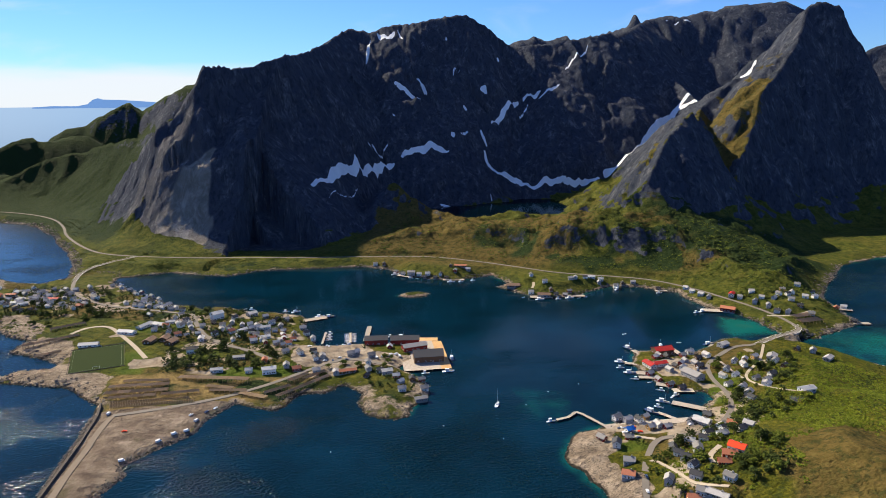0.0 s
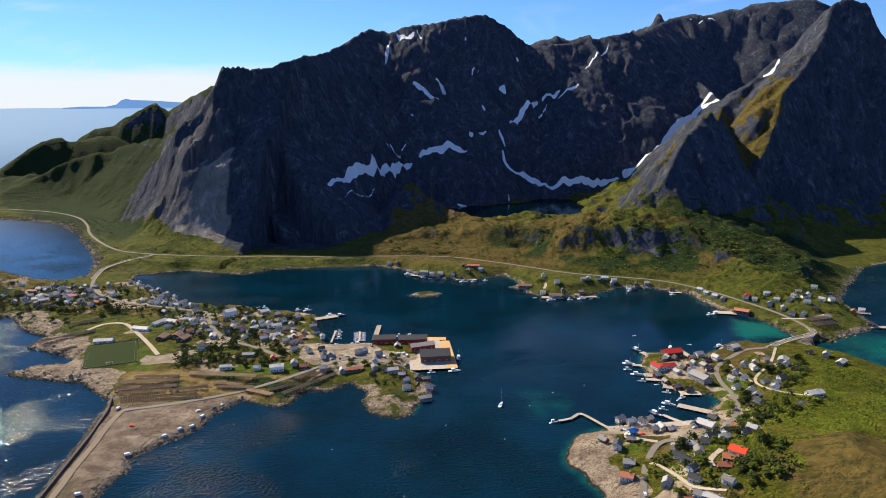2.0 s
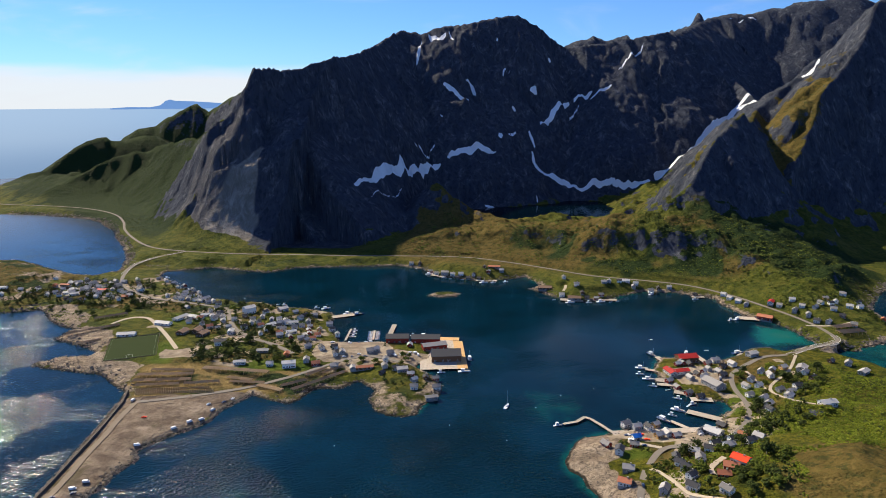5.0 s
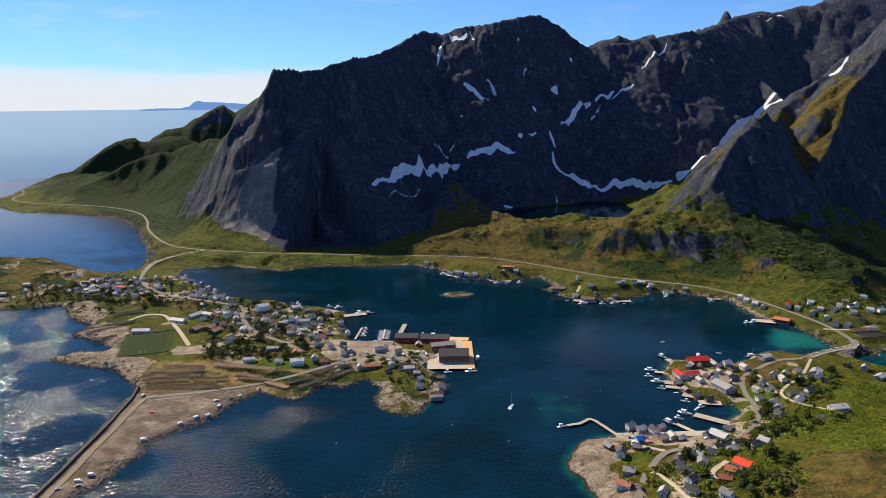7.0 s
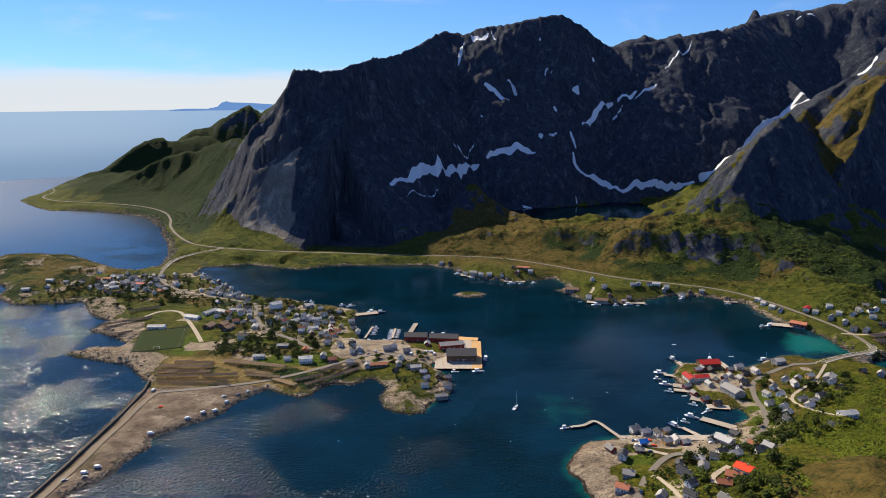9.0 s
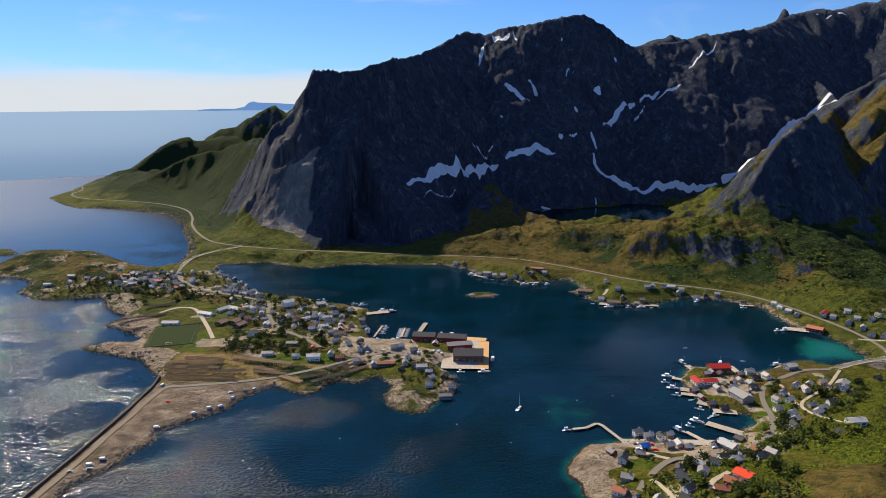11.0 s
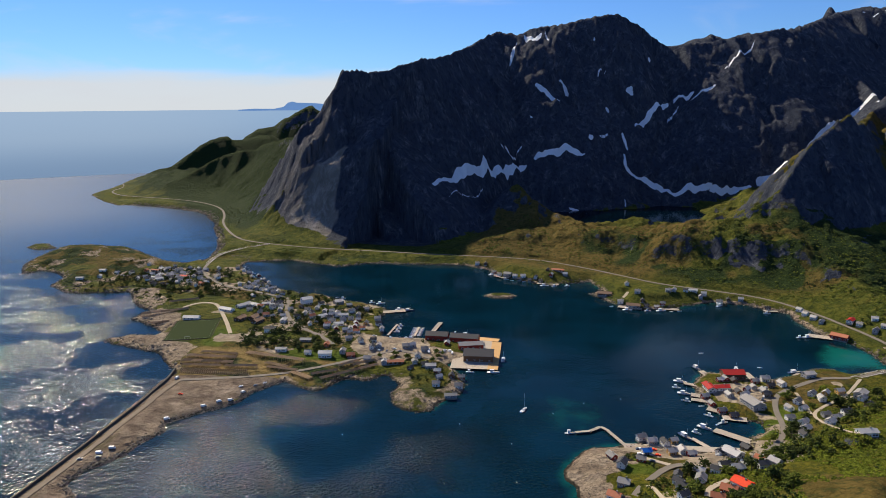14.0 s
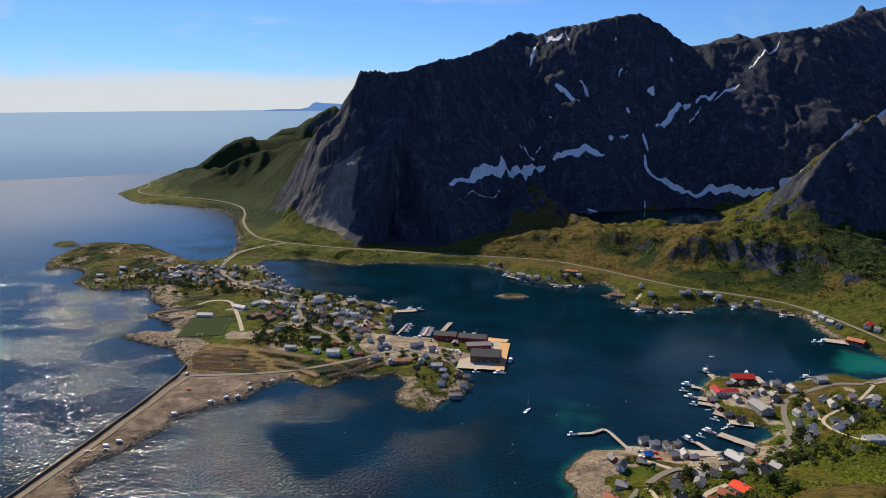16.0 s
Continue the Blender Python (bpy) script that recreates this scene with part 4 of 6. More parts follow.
# ---- building helpers ----
class Build:
    """Collects boxes, tubes and sheets, with a material slot for each face."""

    def __init__(self):
        self.v, self.f, self.m = [], [], []

    def faces(self, verts, faces, slot=0):
        n = len(self.v)
        self.v += [tuple(p) for p in verts]
        self.f += [tuple(i + n for i in f) for f in faces]
        self.m += [slot] * len(faces)
        return self

    def box(self, x0, y0, z0, x1, y1, z1, slot=0, turn=None):
        p = [Vector((x, y, z)) for z in (z0, z1) for x, y in ((x0, y0), (x1, y0), (x1, y1), (x0, y1))]
        if turn is not None:
            p = [turn @ q for q in p]
        return self.faces(p, [(3, 2, 1, 0), (4, 5, 6, 7), (0, 1, 5, 4), (1, 2, 6, 5), (2, 3, 7, 6), (3, 0, 4, 7)], slot)

    def tube(self, a, b, r0, r1, sides=6, slot=0):
        a, b = Vector(a), Vector(b)
        q = (b - a).to_track_quat("Z", "Y")
        ring = [Vector((math.cos(2 * math.pi * k / sides), math.sin(2 * math.pi * k / sides), 0)) for k in range(sides)]
        p = [a + q @ (c * r0) for c in ring] + [b + q @ (c * r1) for c in ring]
        f = [(k, (k + 1) % sides, sides + (k + 1) % sides, sides + k) for k in range(sides)]
        return self.faces(p, f + [tuple(range(sides))[::-1], tuple(range(sides, 2 * sides))], slot)

    def mesh(self, name, materials, smooth_shade=False):
        me = bpy.data.meshes.new(name)
        me.from_pydata(self.v, [], self.f)
        for m in materials:
            me.materials.append(m)
        if len(materials) > 1:
            me.polygons.foreach_set("material_index", self.m)
        if smooth_shade:
            me.polygons.foreach_set("use_smooth", [True] * len(self.f))
        return me


def part(name, build, material, parent, label="", at=None):
    """One mesh object under a thing or under a part."""
    data = build if isinstance(build, bpy.types.Mesh) else build.mesh(name, material if isinstance(material, (list, tuple)) else [material])
    ob = new(name, data)
    ob.parent = parent
    if at is not None:
        ob.matrix_basis = at
    if label:
        ob["label"] = label
    return ob


def thing(name, label, category, group="", at=None):
    ob = new(name)
    ob.empty_display_size = 0.5
    if at is not None:
        ob.matrix_basis = at
    return tagged(ob, label, category, group)


def paint(name, colour, rough=0.6, spread=0.18, dirt=0.25, scale=0.8, metal=0.0, grain=(1, 1, 1)):
    """Weathered paint, timber or metal: a base colour that differs from object to object, with stains at two scales."""
    m, nt, sh = node_material(name)
    co = nt.nodes.new("ShaderNodeTexCoord")
    mp = nt.nodes.new("ShaderNodeMapping")
    mp.inputs["Scale"].default_value = grain
    link(nt, co.outputs["Object"], mp.inputs[0])
    info = nt.nodes.new("ShaderNodeObjectInfo")
    big, fine = n_noise(nt, scale, 4, 0.6, mp.outputs[0]), n_noise(nt, scale * 7, 3, 0.6, mp.outputs[0])
    dark = tuple(c * (1 - spread) for c in colour)
    light = tuple(min(1.0, c * (1 + spread)) for c in colour)
    col = n_mix(nt, info.outputs["Random"], dark, light)
    col = n_mix(nt, n_range(nt, big, 0.4, 0.75, 0.0, dirt), col, tuple(0.5 * c + 0.03 for c in colour))
    col = n_mix(nt, n_range(nt, fine, 0.45, 0.8, 0.0, dirt), col, tuple(0.6 * c + 0.02 for c in colour))
    link(nt, col, sh.inputs["Base Color"])
    sh.inputs["Roughness"].default_value, sh.inputs["Metallic"].default_value = rough, metal
    sh.inputs["Specular IOR Level"].default_value = 0.5 if rough < 0.5 else 0.12
    n_bump(nt, fine, 0.2, 0.03, sh)
    return m


WHITE, RED, YELLOW = paint("white_boards", (0.82, 0.80, 0.75)), paint("red_boards", (0.23, 0.035, 0.025)), paint("ochre_boards", (0.50, 0.30, 0.10))
GREY, BROWN, ORANGE = paint("grey_boards", (0.33, 0.33, 0.33)), paint("brown_boards", (0.13, 0.075, 0.045)), paint("orange_boards", (0.50, 0.16, 0.06))
ROOF_GREY, ROOF_DARK = paint("grey_roof", (0.31, 0.30, 0.29), 0.7, 0.5), paint("dark_slate_roof", (0.055, 0.056, 0.062), 0.65, 0.3)
ROOF_RED, ROOF_BRIGHT = paint("red_roof", (0.42, 0.03, 0.025), 0.6), paint("orange_red_roof", (0.66, 0.06, 0.02), 0.6)
ROOF_CLAY, ROOF_PALE = paint("faded_clay_roof", (0.42, 0.16, 0.09), 0.7), paint("pale_metal_roof", (0.42, 0.42, 0.42), 0.6)
ROOF_BROWN, STONE = paint("brown_roof", (0.20, 0.13, 0.09), 0.8), paint("grey_plinth", (0.28, 0.27, 0.25), 0.9)
TRIM, GLASS = paint("white_trim", (0.78, 0.78, 0.76), 0.5), paint("window_glass", (0.03, 0.04, 0.05), 0.08, 0.1, 0.05)
TIMBER, DECK = paint("weathered_timber", (0.33, 0.25, 0.17), 0.85, 0.25, 0.4, 0.6), paint("fresh_deck_timber", (0.58, 0.36, 0.16), 0.75, 0.1, 0.3, 0.35)
TARP = paint("blue_tarpaulin", (0.02, 0.16, 0.55), 0.5)
GREYDECK = paint("grey_deck_timber", (0.40, 0.35, 0.29), 0.85, 0.2, 0.35, 0.5)
RUBBER, HULL_WHITE, HULL_BLUE = paint("black_rubber", (0.02, 0.02, 0.02), 0.8), paint("white_gelcoat", (0.78, 0.79, 0.80), 0.3), paint("dark_blue_hull", (0.03, 0.06, 0.13), 0.35)
ASPHALT, TRACK = paint("sun_bleached_asphalt", (0.185, 0.165, 0.14), 0.9, 0.02, 0.3, 0.08), paint("gravel_track", (0.40, 0.34, 0.26), 0.95, 0.02, 0.35, 0.1)
CONCRETE, WALLSTONE = paint("concrete", (0.40, 0.38, 0.34), 0.85, 0.1, 0.3, 0.3), paint("dark_wall_stone", (0.09, 0.08, 0.07), 0.9, 0.2, 0.5, 0.4)
MOLE_TRACK = paint("packed_dark_gravel", (0.20, 0.165, 0.125), 0.95, 0.02, 0.3, 0.1)
PALEWOOD = paint("fresh_rack_timber", (0.72, 0.55, 0.32), 0.9, 0.15, 0.3, 0.4)
RACKWOOD = paint("rack_poles", (0.36, 0.25, 0.14), 0.9, 0.25, 0.4, 0.4)

# ---- roads ----
def along_line(line, step=4.0):
    """Evenly spaced places on a smoothed polyline, with the way there."""
    p = [Vector(q) for q in line]
    for _ in range(2):
        r = [p[0]]
        for a, b in zip(p, p[1:]):
            r += [a.lerp(b, 0.25), a.lerp(b, 0.75)]
        p = r + [p[-1]]
    out = []
    for a, b in zip(p, p[1:]):
        n = max(1, int((b - a).length / step))
        out += [a.lerp(b, k / n) for k in range(n)]
    return out + [p[-1]]


def ribbon(name, line, half, material, label, lift=0.0, thick=0.5):
    pts = along_line(line)
    b, rows = Build(), []
    for i, p in enumerate(pts):
        w = (pts[min(i + 1, len(pts) - 1)] - pts[max(i - 1, 0)])
        side = Vector((w.y, -w.x, 0)).normalized()
        ragged = half * (1 + 0.08 * math.sin(i * 1.7) * math.sin(i * 0.37))
        rows.append((p - side * ragged + Vector((0, 0, lift)), p + side * ragged + Vector((0, 0, lift))))
    v = []
    for l, r in rows:
        v += [l, r, r - Vector((0, 0, thick)), l - Vector((0, 0, thick))]
    f = []
    for i in range(len(rows) - 1):
        n = 4 * i
        f += [(n + k, n + (k + 1) % 4, n + 4 + (k + 1) % 4, n + 4 + k) for k in range(4)]
    b.faces(v, f)
    ob = new(name, b.mesh(name, [material]))
    return tagged(ob, label, "road", kind="structure")


for n_lane, (line, half, _) in enumerate(LANES):
    made = line in (E10, VILLAGE_ROAD, SAKRIS_ROAD, CHURCH_LANE, SHORE_ROAD)
    ribbon("road" if made else "track", line, half, ASPHALT if made else MOLE_TRACK if line is MOLE_ROAD else TRACK,
           "sun-bleached asphalt road along the shore" if made else "pale gravel track between the houses", 0.05 + 0.012 * n_lane)


def railing(line, off, label):
    """A low guard rail beside a road: posts and one beam."""
    pts = along_line(line, 4.0)
    rail = thing("guard_rail", label, "guard rail", "guard rails on the causeways")
    beam, prev = Build(), None
    post = Build().box(-0.1, -0.1, -0.4, 0.1, 0.1, 0.9).mesh("rail_post", [CONCRETE])
    for i, p in enumerate(pts):
        w = pts[min(i + 1, len(pts) - 1)] - pts[max(i - 1, 0)]
        q = p + Vector((w.y, -w.x, 0)).normalized() * off
        if i % 2 == 0:
            part("rail_post", post, None, rail, at=Matrix.Translation(q))
        if prev is not None:
            d = (q - prev)
            s = Vector((d.y, -d.x, 0)).normalized() * 0.09
            beam.faces([prev - s + Vector((0, 0, 0.45)), prev + s + Vector((0, 0, 0.45)), q + s + Vector((0, 0, 0.45)), q - s + Vector((0, 0, 0.45)),
                        prev - s + Vector((0, 0, 0.95)), prev + s + Vector((0, 0, 0.95)), q + s + Vector((0, 0, 0.95)), q - s + Vector((0, 0, 0.95))],
                       [(3, 2, 1, 0), (4, 5, 6, 7), (0, 1, 5, 4), (2, 3, 7, 6)])
        prev = q
    part("beam", beam, TRIM, rail)


for off in (-3.0, 3.0):
    railing(VILLAGE_ROAD[0:4], off, "pale concrete guard rail on the causeway road")
for off in (-2.9, 2.9):
    railing(SAKRIS_ROAD[0:5], off, "pale concrete guard rail on the curved bridge")
bridge = thing("road_bridge", "low concrete bridge on square piers between two shores", "bridge")
for x, y in ((399, 650), (391, 641), (376, 637), (362, 634)):
    part("pier", Build().box(x - 1.2, y - 1.2, -7, x + 1.2, y + 1.2, 6.2), CONCRETE, bridge)
span = Build()
for (ax, ay, az_), (bx, by, bz) in zip(SAKRIS_ROAD[0:4], SAKRIS_ROAD[1:5]):
    a, c = Vector((ax, ay, az_ - 0.55)), Vector((bx, by, bz - 0.55))
    s = Vector(((c - a).y, -(c - a).x, 0)).normalized() * 3.2
    d = Vector((0, 0, 0.9))
    span.faces([a - s, a + s, c + s, c - s, a - s - d, a + s - d, c + s - d, c - s - d], [(0, 1, 2, 3), (7, 6, 5, 4), (0, 3, 7, 4), (1, 5, 6, 2), (0, 4, 5, 1), (3, 2, 6, 7)])
part("span", span, CONCRETE, bridge)

# the sea wall on the outer side of the mole
wall_line = [(-285.5, 250, 2.6), (-285, 358, 2.6), (-284.5, 427, 2.6), (-286, 507, 2.8), (-289, 552, 3.0), (-294, 575, 3.4)]
sw = Build()
for a, c in zip(wall_line, wall_line[1:]):
    a, c = Vector(a), Vector(c)
    s, d = Vector((1.1, 0, 0)), Vector((0, 0, 2.0))
    sw.faces([a - s - d, a + s - d, c + s - d, c - s - d, a - s * 0.7 + d, a + s * 0.7 + d, c + s * 0.7 + d, c - s * 0.7 + d], [(0, 1, 5, 4), (1, 2, 6, 5), (2, 3, 7, 6), (3, 0, 4, 7), (4, 5, 6, 7)])
sea_wall = new("sea_wall", sw.mesh("sea_wall", [WALLSTONE]))
tagged(sea_wall, "dark stone parapet along the outer side of the mole", "wall", kind="structure")

# ---- houses, as x, y and kind ----
NEAR = [(96, 391, 'wo'), (104, 409, 'g'), (106, 436, 'd'), (101, 452, 'r'), (123, 452, 'r'), (138, 414, 'd'), (136, 402, 'd'), (136, 392, 'd'), (134, 379, 'd'), (129, 367, 'd'), (152, 418, 'y'), (149, 401, 'w'), (162, 417, 'd'), (146, 356, 'w'), (131, 343, 'gl'), (119, 349, 'o'), (124, 349, 'w'), (115, 373, 'g'), (169, 387, 'RB'), (160, 381, 'rr'), (150, 374, 'rr'), (195, 436, 'wo'), (184, 459, 'gW'), (177, 462, 'd'), (198, 475, 'b')]
QUAY = [(126, 460, 'wb'), (126, 485, 'w'), (133, 480, 'g'), (142, 479, 'd'), (149, 483, 'y'), (144, 462, 'y'), (152, 466, 'w'), (157, 461, 'r'), (226, 615, 'HR'), (198, 583, 'R'), (208, 582, 'R'), (191, 567, 'r'), (193, 553, 'r'), (198, 540, 'r'), (205, 532, 'b'), (224, 550, 'W'), (253, 611, 'w'), (252, 592, 'b'), (262, 595, 'w'), (242, 571, 'b'), (211, 599, 'r')]
UPPER = [(251, 545, 'w'), (245, 526, 'w'), (250, 512, 'w'), (238, 480, 'd'), (317, 573, 'gB'), (357, 593, 'b'), (371, 566, 'gl'), (310, 544, 'b'), (286, 526, 'd'), (265, 456, 'wl'), (279, 574, 'w'), (245, 495, 'g'), (199, 422, 'g'), (190, 417, 'd'), (306, 579, 'y'), (293, 616, 'gB'), (368, 584, 'g'), (291, 576, 'y')]
EAST_SHORE = [(393, 773, 'R'), (368, 738, 'HS'), (397, 761, 'w'), (404, 740, 'g'), (411, 760, 'w'), (412, 740, 'w'), (421, 729, 'g'), (437, 720, 'w'), (475, 764, 'w'), (453, 742, 'w'), (439, 706, 'b'), (405, 703, 'd'), (416, 694, 'g'), (438, 684, 'w'), (361, 790, 'w'), (364, 776, 'g'), (359, 809, 'w'), (359, 824, 'w'), (495, 717, 'o'), (510, 724, 'w'), (484, 673, 'b'), (409, 721, 'g'), (461, 728, 'w'), (448, 754, 'y')]
FAR_SHORE = [(30, 968, 'w'), (40, 955, 'b'), (70, 962, 'r'), (90, 968, 'g'), (154, 850, 'w'), (180, 846, 'b'), (204, 842, 'r'), (262, 882, 'w'), (290, 872, 'b'), (-14, 1000, 'r'), (-5, 984, 'w'), (7, 979, 'gB'), (18, 972, 'w'), (25, 961, 'b'), (48, 960, 'd'), (55, 949, 'b'), (80, 976, 'Rl'), (65, 974, 'b'), (138, 883, 'bL'), (176, 861, 'w'), (168, 837, 'gL'), (196, 835, 'r'), (184, 836, 'b'), (224, 878, 'g'), (239, 881, 'd'), (249, 885, 'wl'), (257, 875, 'g'), (277, 863, 'w'), (216, 874, 'g'), (168, 902, 'w'), (305, 872, 'g'), (328, 842, 'b'), (-30, 1040, 'b'), (-43, 1045, 'w')]
REINE_NORTH = [(-238, 796, 'wH'), (-259, 777, 'w'), (-282, 824, 'w'), (-272, 791, 'd'), (-259, 761, 'g'), (-238, 776, 'b'), (-217, 790, 'd'), (-200, 807, 'gB'), (-183, 796, 'g'), (-169, 783, 'b'), (-188, 760, 'w'), (-173, 771, 'w'), (-158, 783, 'g'), (-162, 759, 'g'), (-175, 721, 'wl'), (-193, 752, 'g'), (-145, 729, 'y'), (-137, 753, 'g'), (-132, 735, 'd'), (-124, 717, 'w'), (-154, 691, 'y'), (-149, 669, 'g'), (-134, 661, 'd')]
REINE_SOUTH = [(-121, 664, 'd'), (-118, 644, 'd'), (-242, 684, 'dB'), (-193, 660, 'gl'), (-209, 630, 'wl'), (-160, 621, 'wB'), (-179, 625, 'w'), (-145, 632, 'g'), (-135, 626, 'rr'), (-116, 617, 'g'), (-98, 612, 'g'), (-87, 613, 'Rl'), (-84, 647, 'g'), (-166, 650, 'o'), (-51, 602, 'gB'), (-43, 592, 'r'), (-29, 586, 'b'), (-20, 587, 'r'), (-20, 565, 'w'), (-25, 546, 'gl'), (-40, 562, 'w'), (-57, 605, 'd'), (-66, 630, 'w')]
SCHOOL = [(-328, 761, 'WL'), (-315, 781, 'WL'), (-297, 781, 'WL'), (-294, 724, 'bB'), (-280, 730, 'bB'), (-271, 719, 'bB'), (-356, 727, 'WL')]
REINE_ROAD = [(-530, 949, 'Rl'), (-511, 945, 'g'), (-490, 928, 'w'), (-494, 956, 'g'), (-461, 908, 'R'), (-457, 881, 'w'), (-435, 875, 'w'), (-417, 873, 'o'), (-414, 882, 'w'), (-412, 908, 'dB'), (-440, 975, 'w'), (-466, 965, 'g'), (-485, 969, 'g'), (-514, 978, 'd'), (-468, 952, 'w'), (-436, 905, 'w'), (-468, 934, 'd'), (-470, 888, 'g'), (-520, 913, 'b'), (-502, 908, 'w'), (-422, 866, 'd')]
INNER_BAY = [(-397, 969, 'w'), (-383, 957, 'g'), (-368, 933, 'w'), (-364, 947, 'r'), (-349, 904, 'w'), (-345, 924, 'g'), (-331, 905, 'w'), (-323, 860, 'w'), (-350, 870, 'd'), (-365, 882, 'w'), (-414, 985, 'g'), (-321, 825, 'g'), (-314, 855, 'w'), (-303, 843, 'g'), (-297, 853, 'w'), (-288, 809, 'd'), (-273, 771, 'w')]
HEADLAND_HOUSES = [(-603, 928, 'wl'), (-594, 906, 'w'), (-617, 893, 'wl'), (-581, 930, 'w'), (-542, 944, 'o'), (-526, 933, 'w'), (-508, 909, 'wl'), (-534, 906, 'w'), (-486, 917, 'g'), (-466, 899, 'w'), (-480, 933, 'g'), (-443, 887, 'w'), (-525, 971, 'g'), (-560, 982, 'w')]
KINDS = {
    "w": (WHITE, ROOF_GREY, 7.4, 5.5, 3.7, "white wooden house with a grey gabled roof"),
    "d": (WHITE, ROOF_DARK, 7.4, 5.5, 3.8, "white wooden house with a dark slate roof"),
    "g": (GREY, ROOF_GREY, 7.4, 5.5, 3.5, "grey wooden house with a grey gabled roof"),
    "r": (RED, ROOF_GREY, 6.7, 4.8, 2.9, "red fishing cabin with a grey gabled roof"),
    "rr": (RED, ROOF_CLAY, 8.9, 5.9, 3, "dark red wooden house with a clay roof"),
    "R": (WHITE, ROOF_RED, 14, 7, 3.4, "white house with a red gabled roof"),
    "Rl": (BROWN, ROOF_CLAY, 17.8, 5.9, 2.7, "long low house with a faded clay roof"),
    "y": (YELLOW, ROOF_GREY, 6.7, 5.2, 3.4, "ochre wooden house with a grey roof"),
    "b": (BROWN, ROOF_DARK, 6.7, 4.8, 2.9, "brown timber boathouse with a dark roof"),
    "o": (ORANGE, ROOF_CLAY, 7.4, 5.5, 3.2, "orange wooden house with a clay roof"),
    "wo": (WHITE, ROOF_CLAY, 8.1, 5.5, 3.4, "white house with an orange clay roof"),
    "gl": (GREY, ROOF_GREY, 12.6, 6.3, 2.9, "long grey shed with a grey roof"),
    "wl": (WHITE, ROOF_PALE, 12.6, 6.3, 3.4, "long white house with a pale metal roof"),
    "gW": (GREY, ROOF_PALE, 12.6, 8.9, 3.7, "grey quay warehouse with a pale roof"),
    "W": (GREY, ROOF_GREY, 18.5, 10.4, 4.4, "large grey fish hall with a grey roof"),
    "HR": (BROWN, ROOF_RED, 19, 11.5, 5.2, "large fish hall with a crimson roof"),
    "RB": (WHITE, ROOF_BRIGHT, 10.4, 8.1, 3.7, "house with a bright orange-red roof"),
    "HS": (RED, ROOF_CLAY, 16.3, 8.9, 4, "quay hall with a salmon-coloured roof"),
    "gB": (GREY, ROOF_GREY, 11.8, 8.1, 4.3, "large grey house with a grey roof"),
    "dB": (WHITE, ROOF_DARK, 11.1, 7.4, 5, "large white house with a dark roof"),
    "wB": (WHITE, ROOF_PALE, 12.6, 7.4, 5, "large white house with a pale roof"),
    "wH": (WHITE, ROOF_PALE, 13.3, 9.6, 7.2, "tall pale three-storey house by the harbour"),
    "bL": (BROWN, ROOF_BROWN, 17.8, 8.9, 2.7, "low broad shed with a brown roof"),
    "gL": (GREY, ROOF_BROWN, 16.3, 8.9, 3.2, "broad quay shed with a weathered roof"),
    "WL": (WHITE, ROOF_PALE, 19.2, 7.4, 2.9, "long low white school wing with a pale roof"),
    "wb": (WHITE, TARP, 6.0, 4.6, 2.8, "white quay cabin under a bright blue tarpaulin roof"),
    "bB": (BROWN, ROOF_BROWN, 13.3, 8.9, 3, "brown low building with a brown roof"),
    "Ga": (RED, ROOF_DARK, 24, 13, 5.5, "red waterfront warehouse with a dark roof"),
    "Gb": (RED, ROOF_DARK, 30, 13, 5.5, "long red waterfront warehouse with a dark roof"),
    "Gd": (RED, ROOF_GREY, 25, 10, 4.5, "red warehouse with a grey roof on the pier"),
    "Ge": (BROWN, ROOF_DARK, 29, 19, 6, "broad dark warehouse with a slate roof on the pier"),
}


def window_mesh(w, h):
    b = Build().box(-w / 2, -0.05, -h / 2, w / 2, 0.05, h / 2)
    b.box(-w / 2 + 0.12, -0.09, -h / 2 + 0.12, -0.04, 0.09, h / 2 - 0.12, 1)
    b.box(0.04, -0.09, -h / 2 + 0.12, w / 2 - 0.12, 0.09, h / 2 - 0.12, 1)
    return b.mesh("window", [TRIM, GLASS])


WINDOW, WINDOW_BIG = window_mesh(1.1, 1.2), window_mesh(1.7, 1.4)
DOOR = Build().box(-0.55, -0.05, 0, 0.55, 0.05, 2.05).box(-0.42, -0.08, 0.15, 0.42, 0.08, 1.9, 1).mesh("door", [TRIM, BROWN])


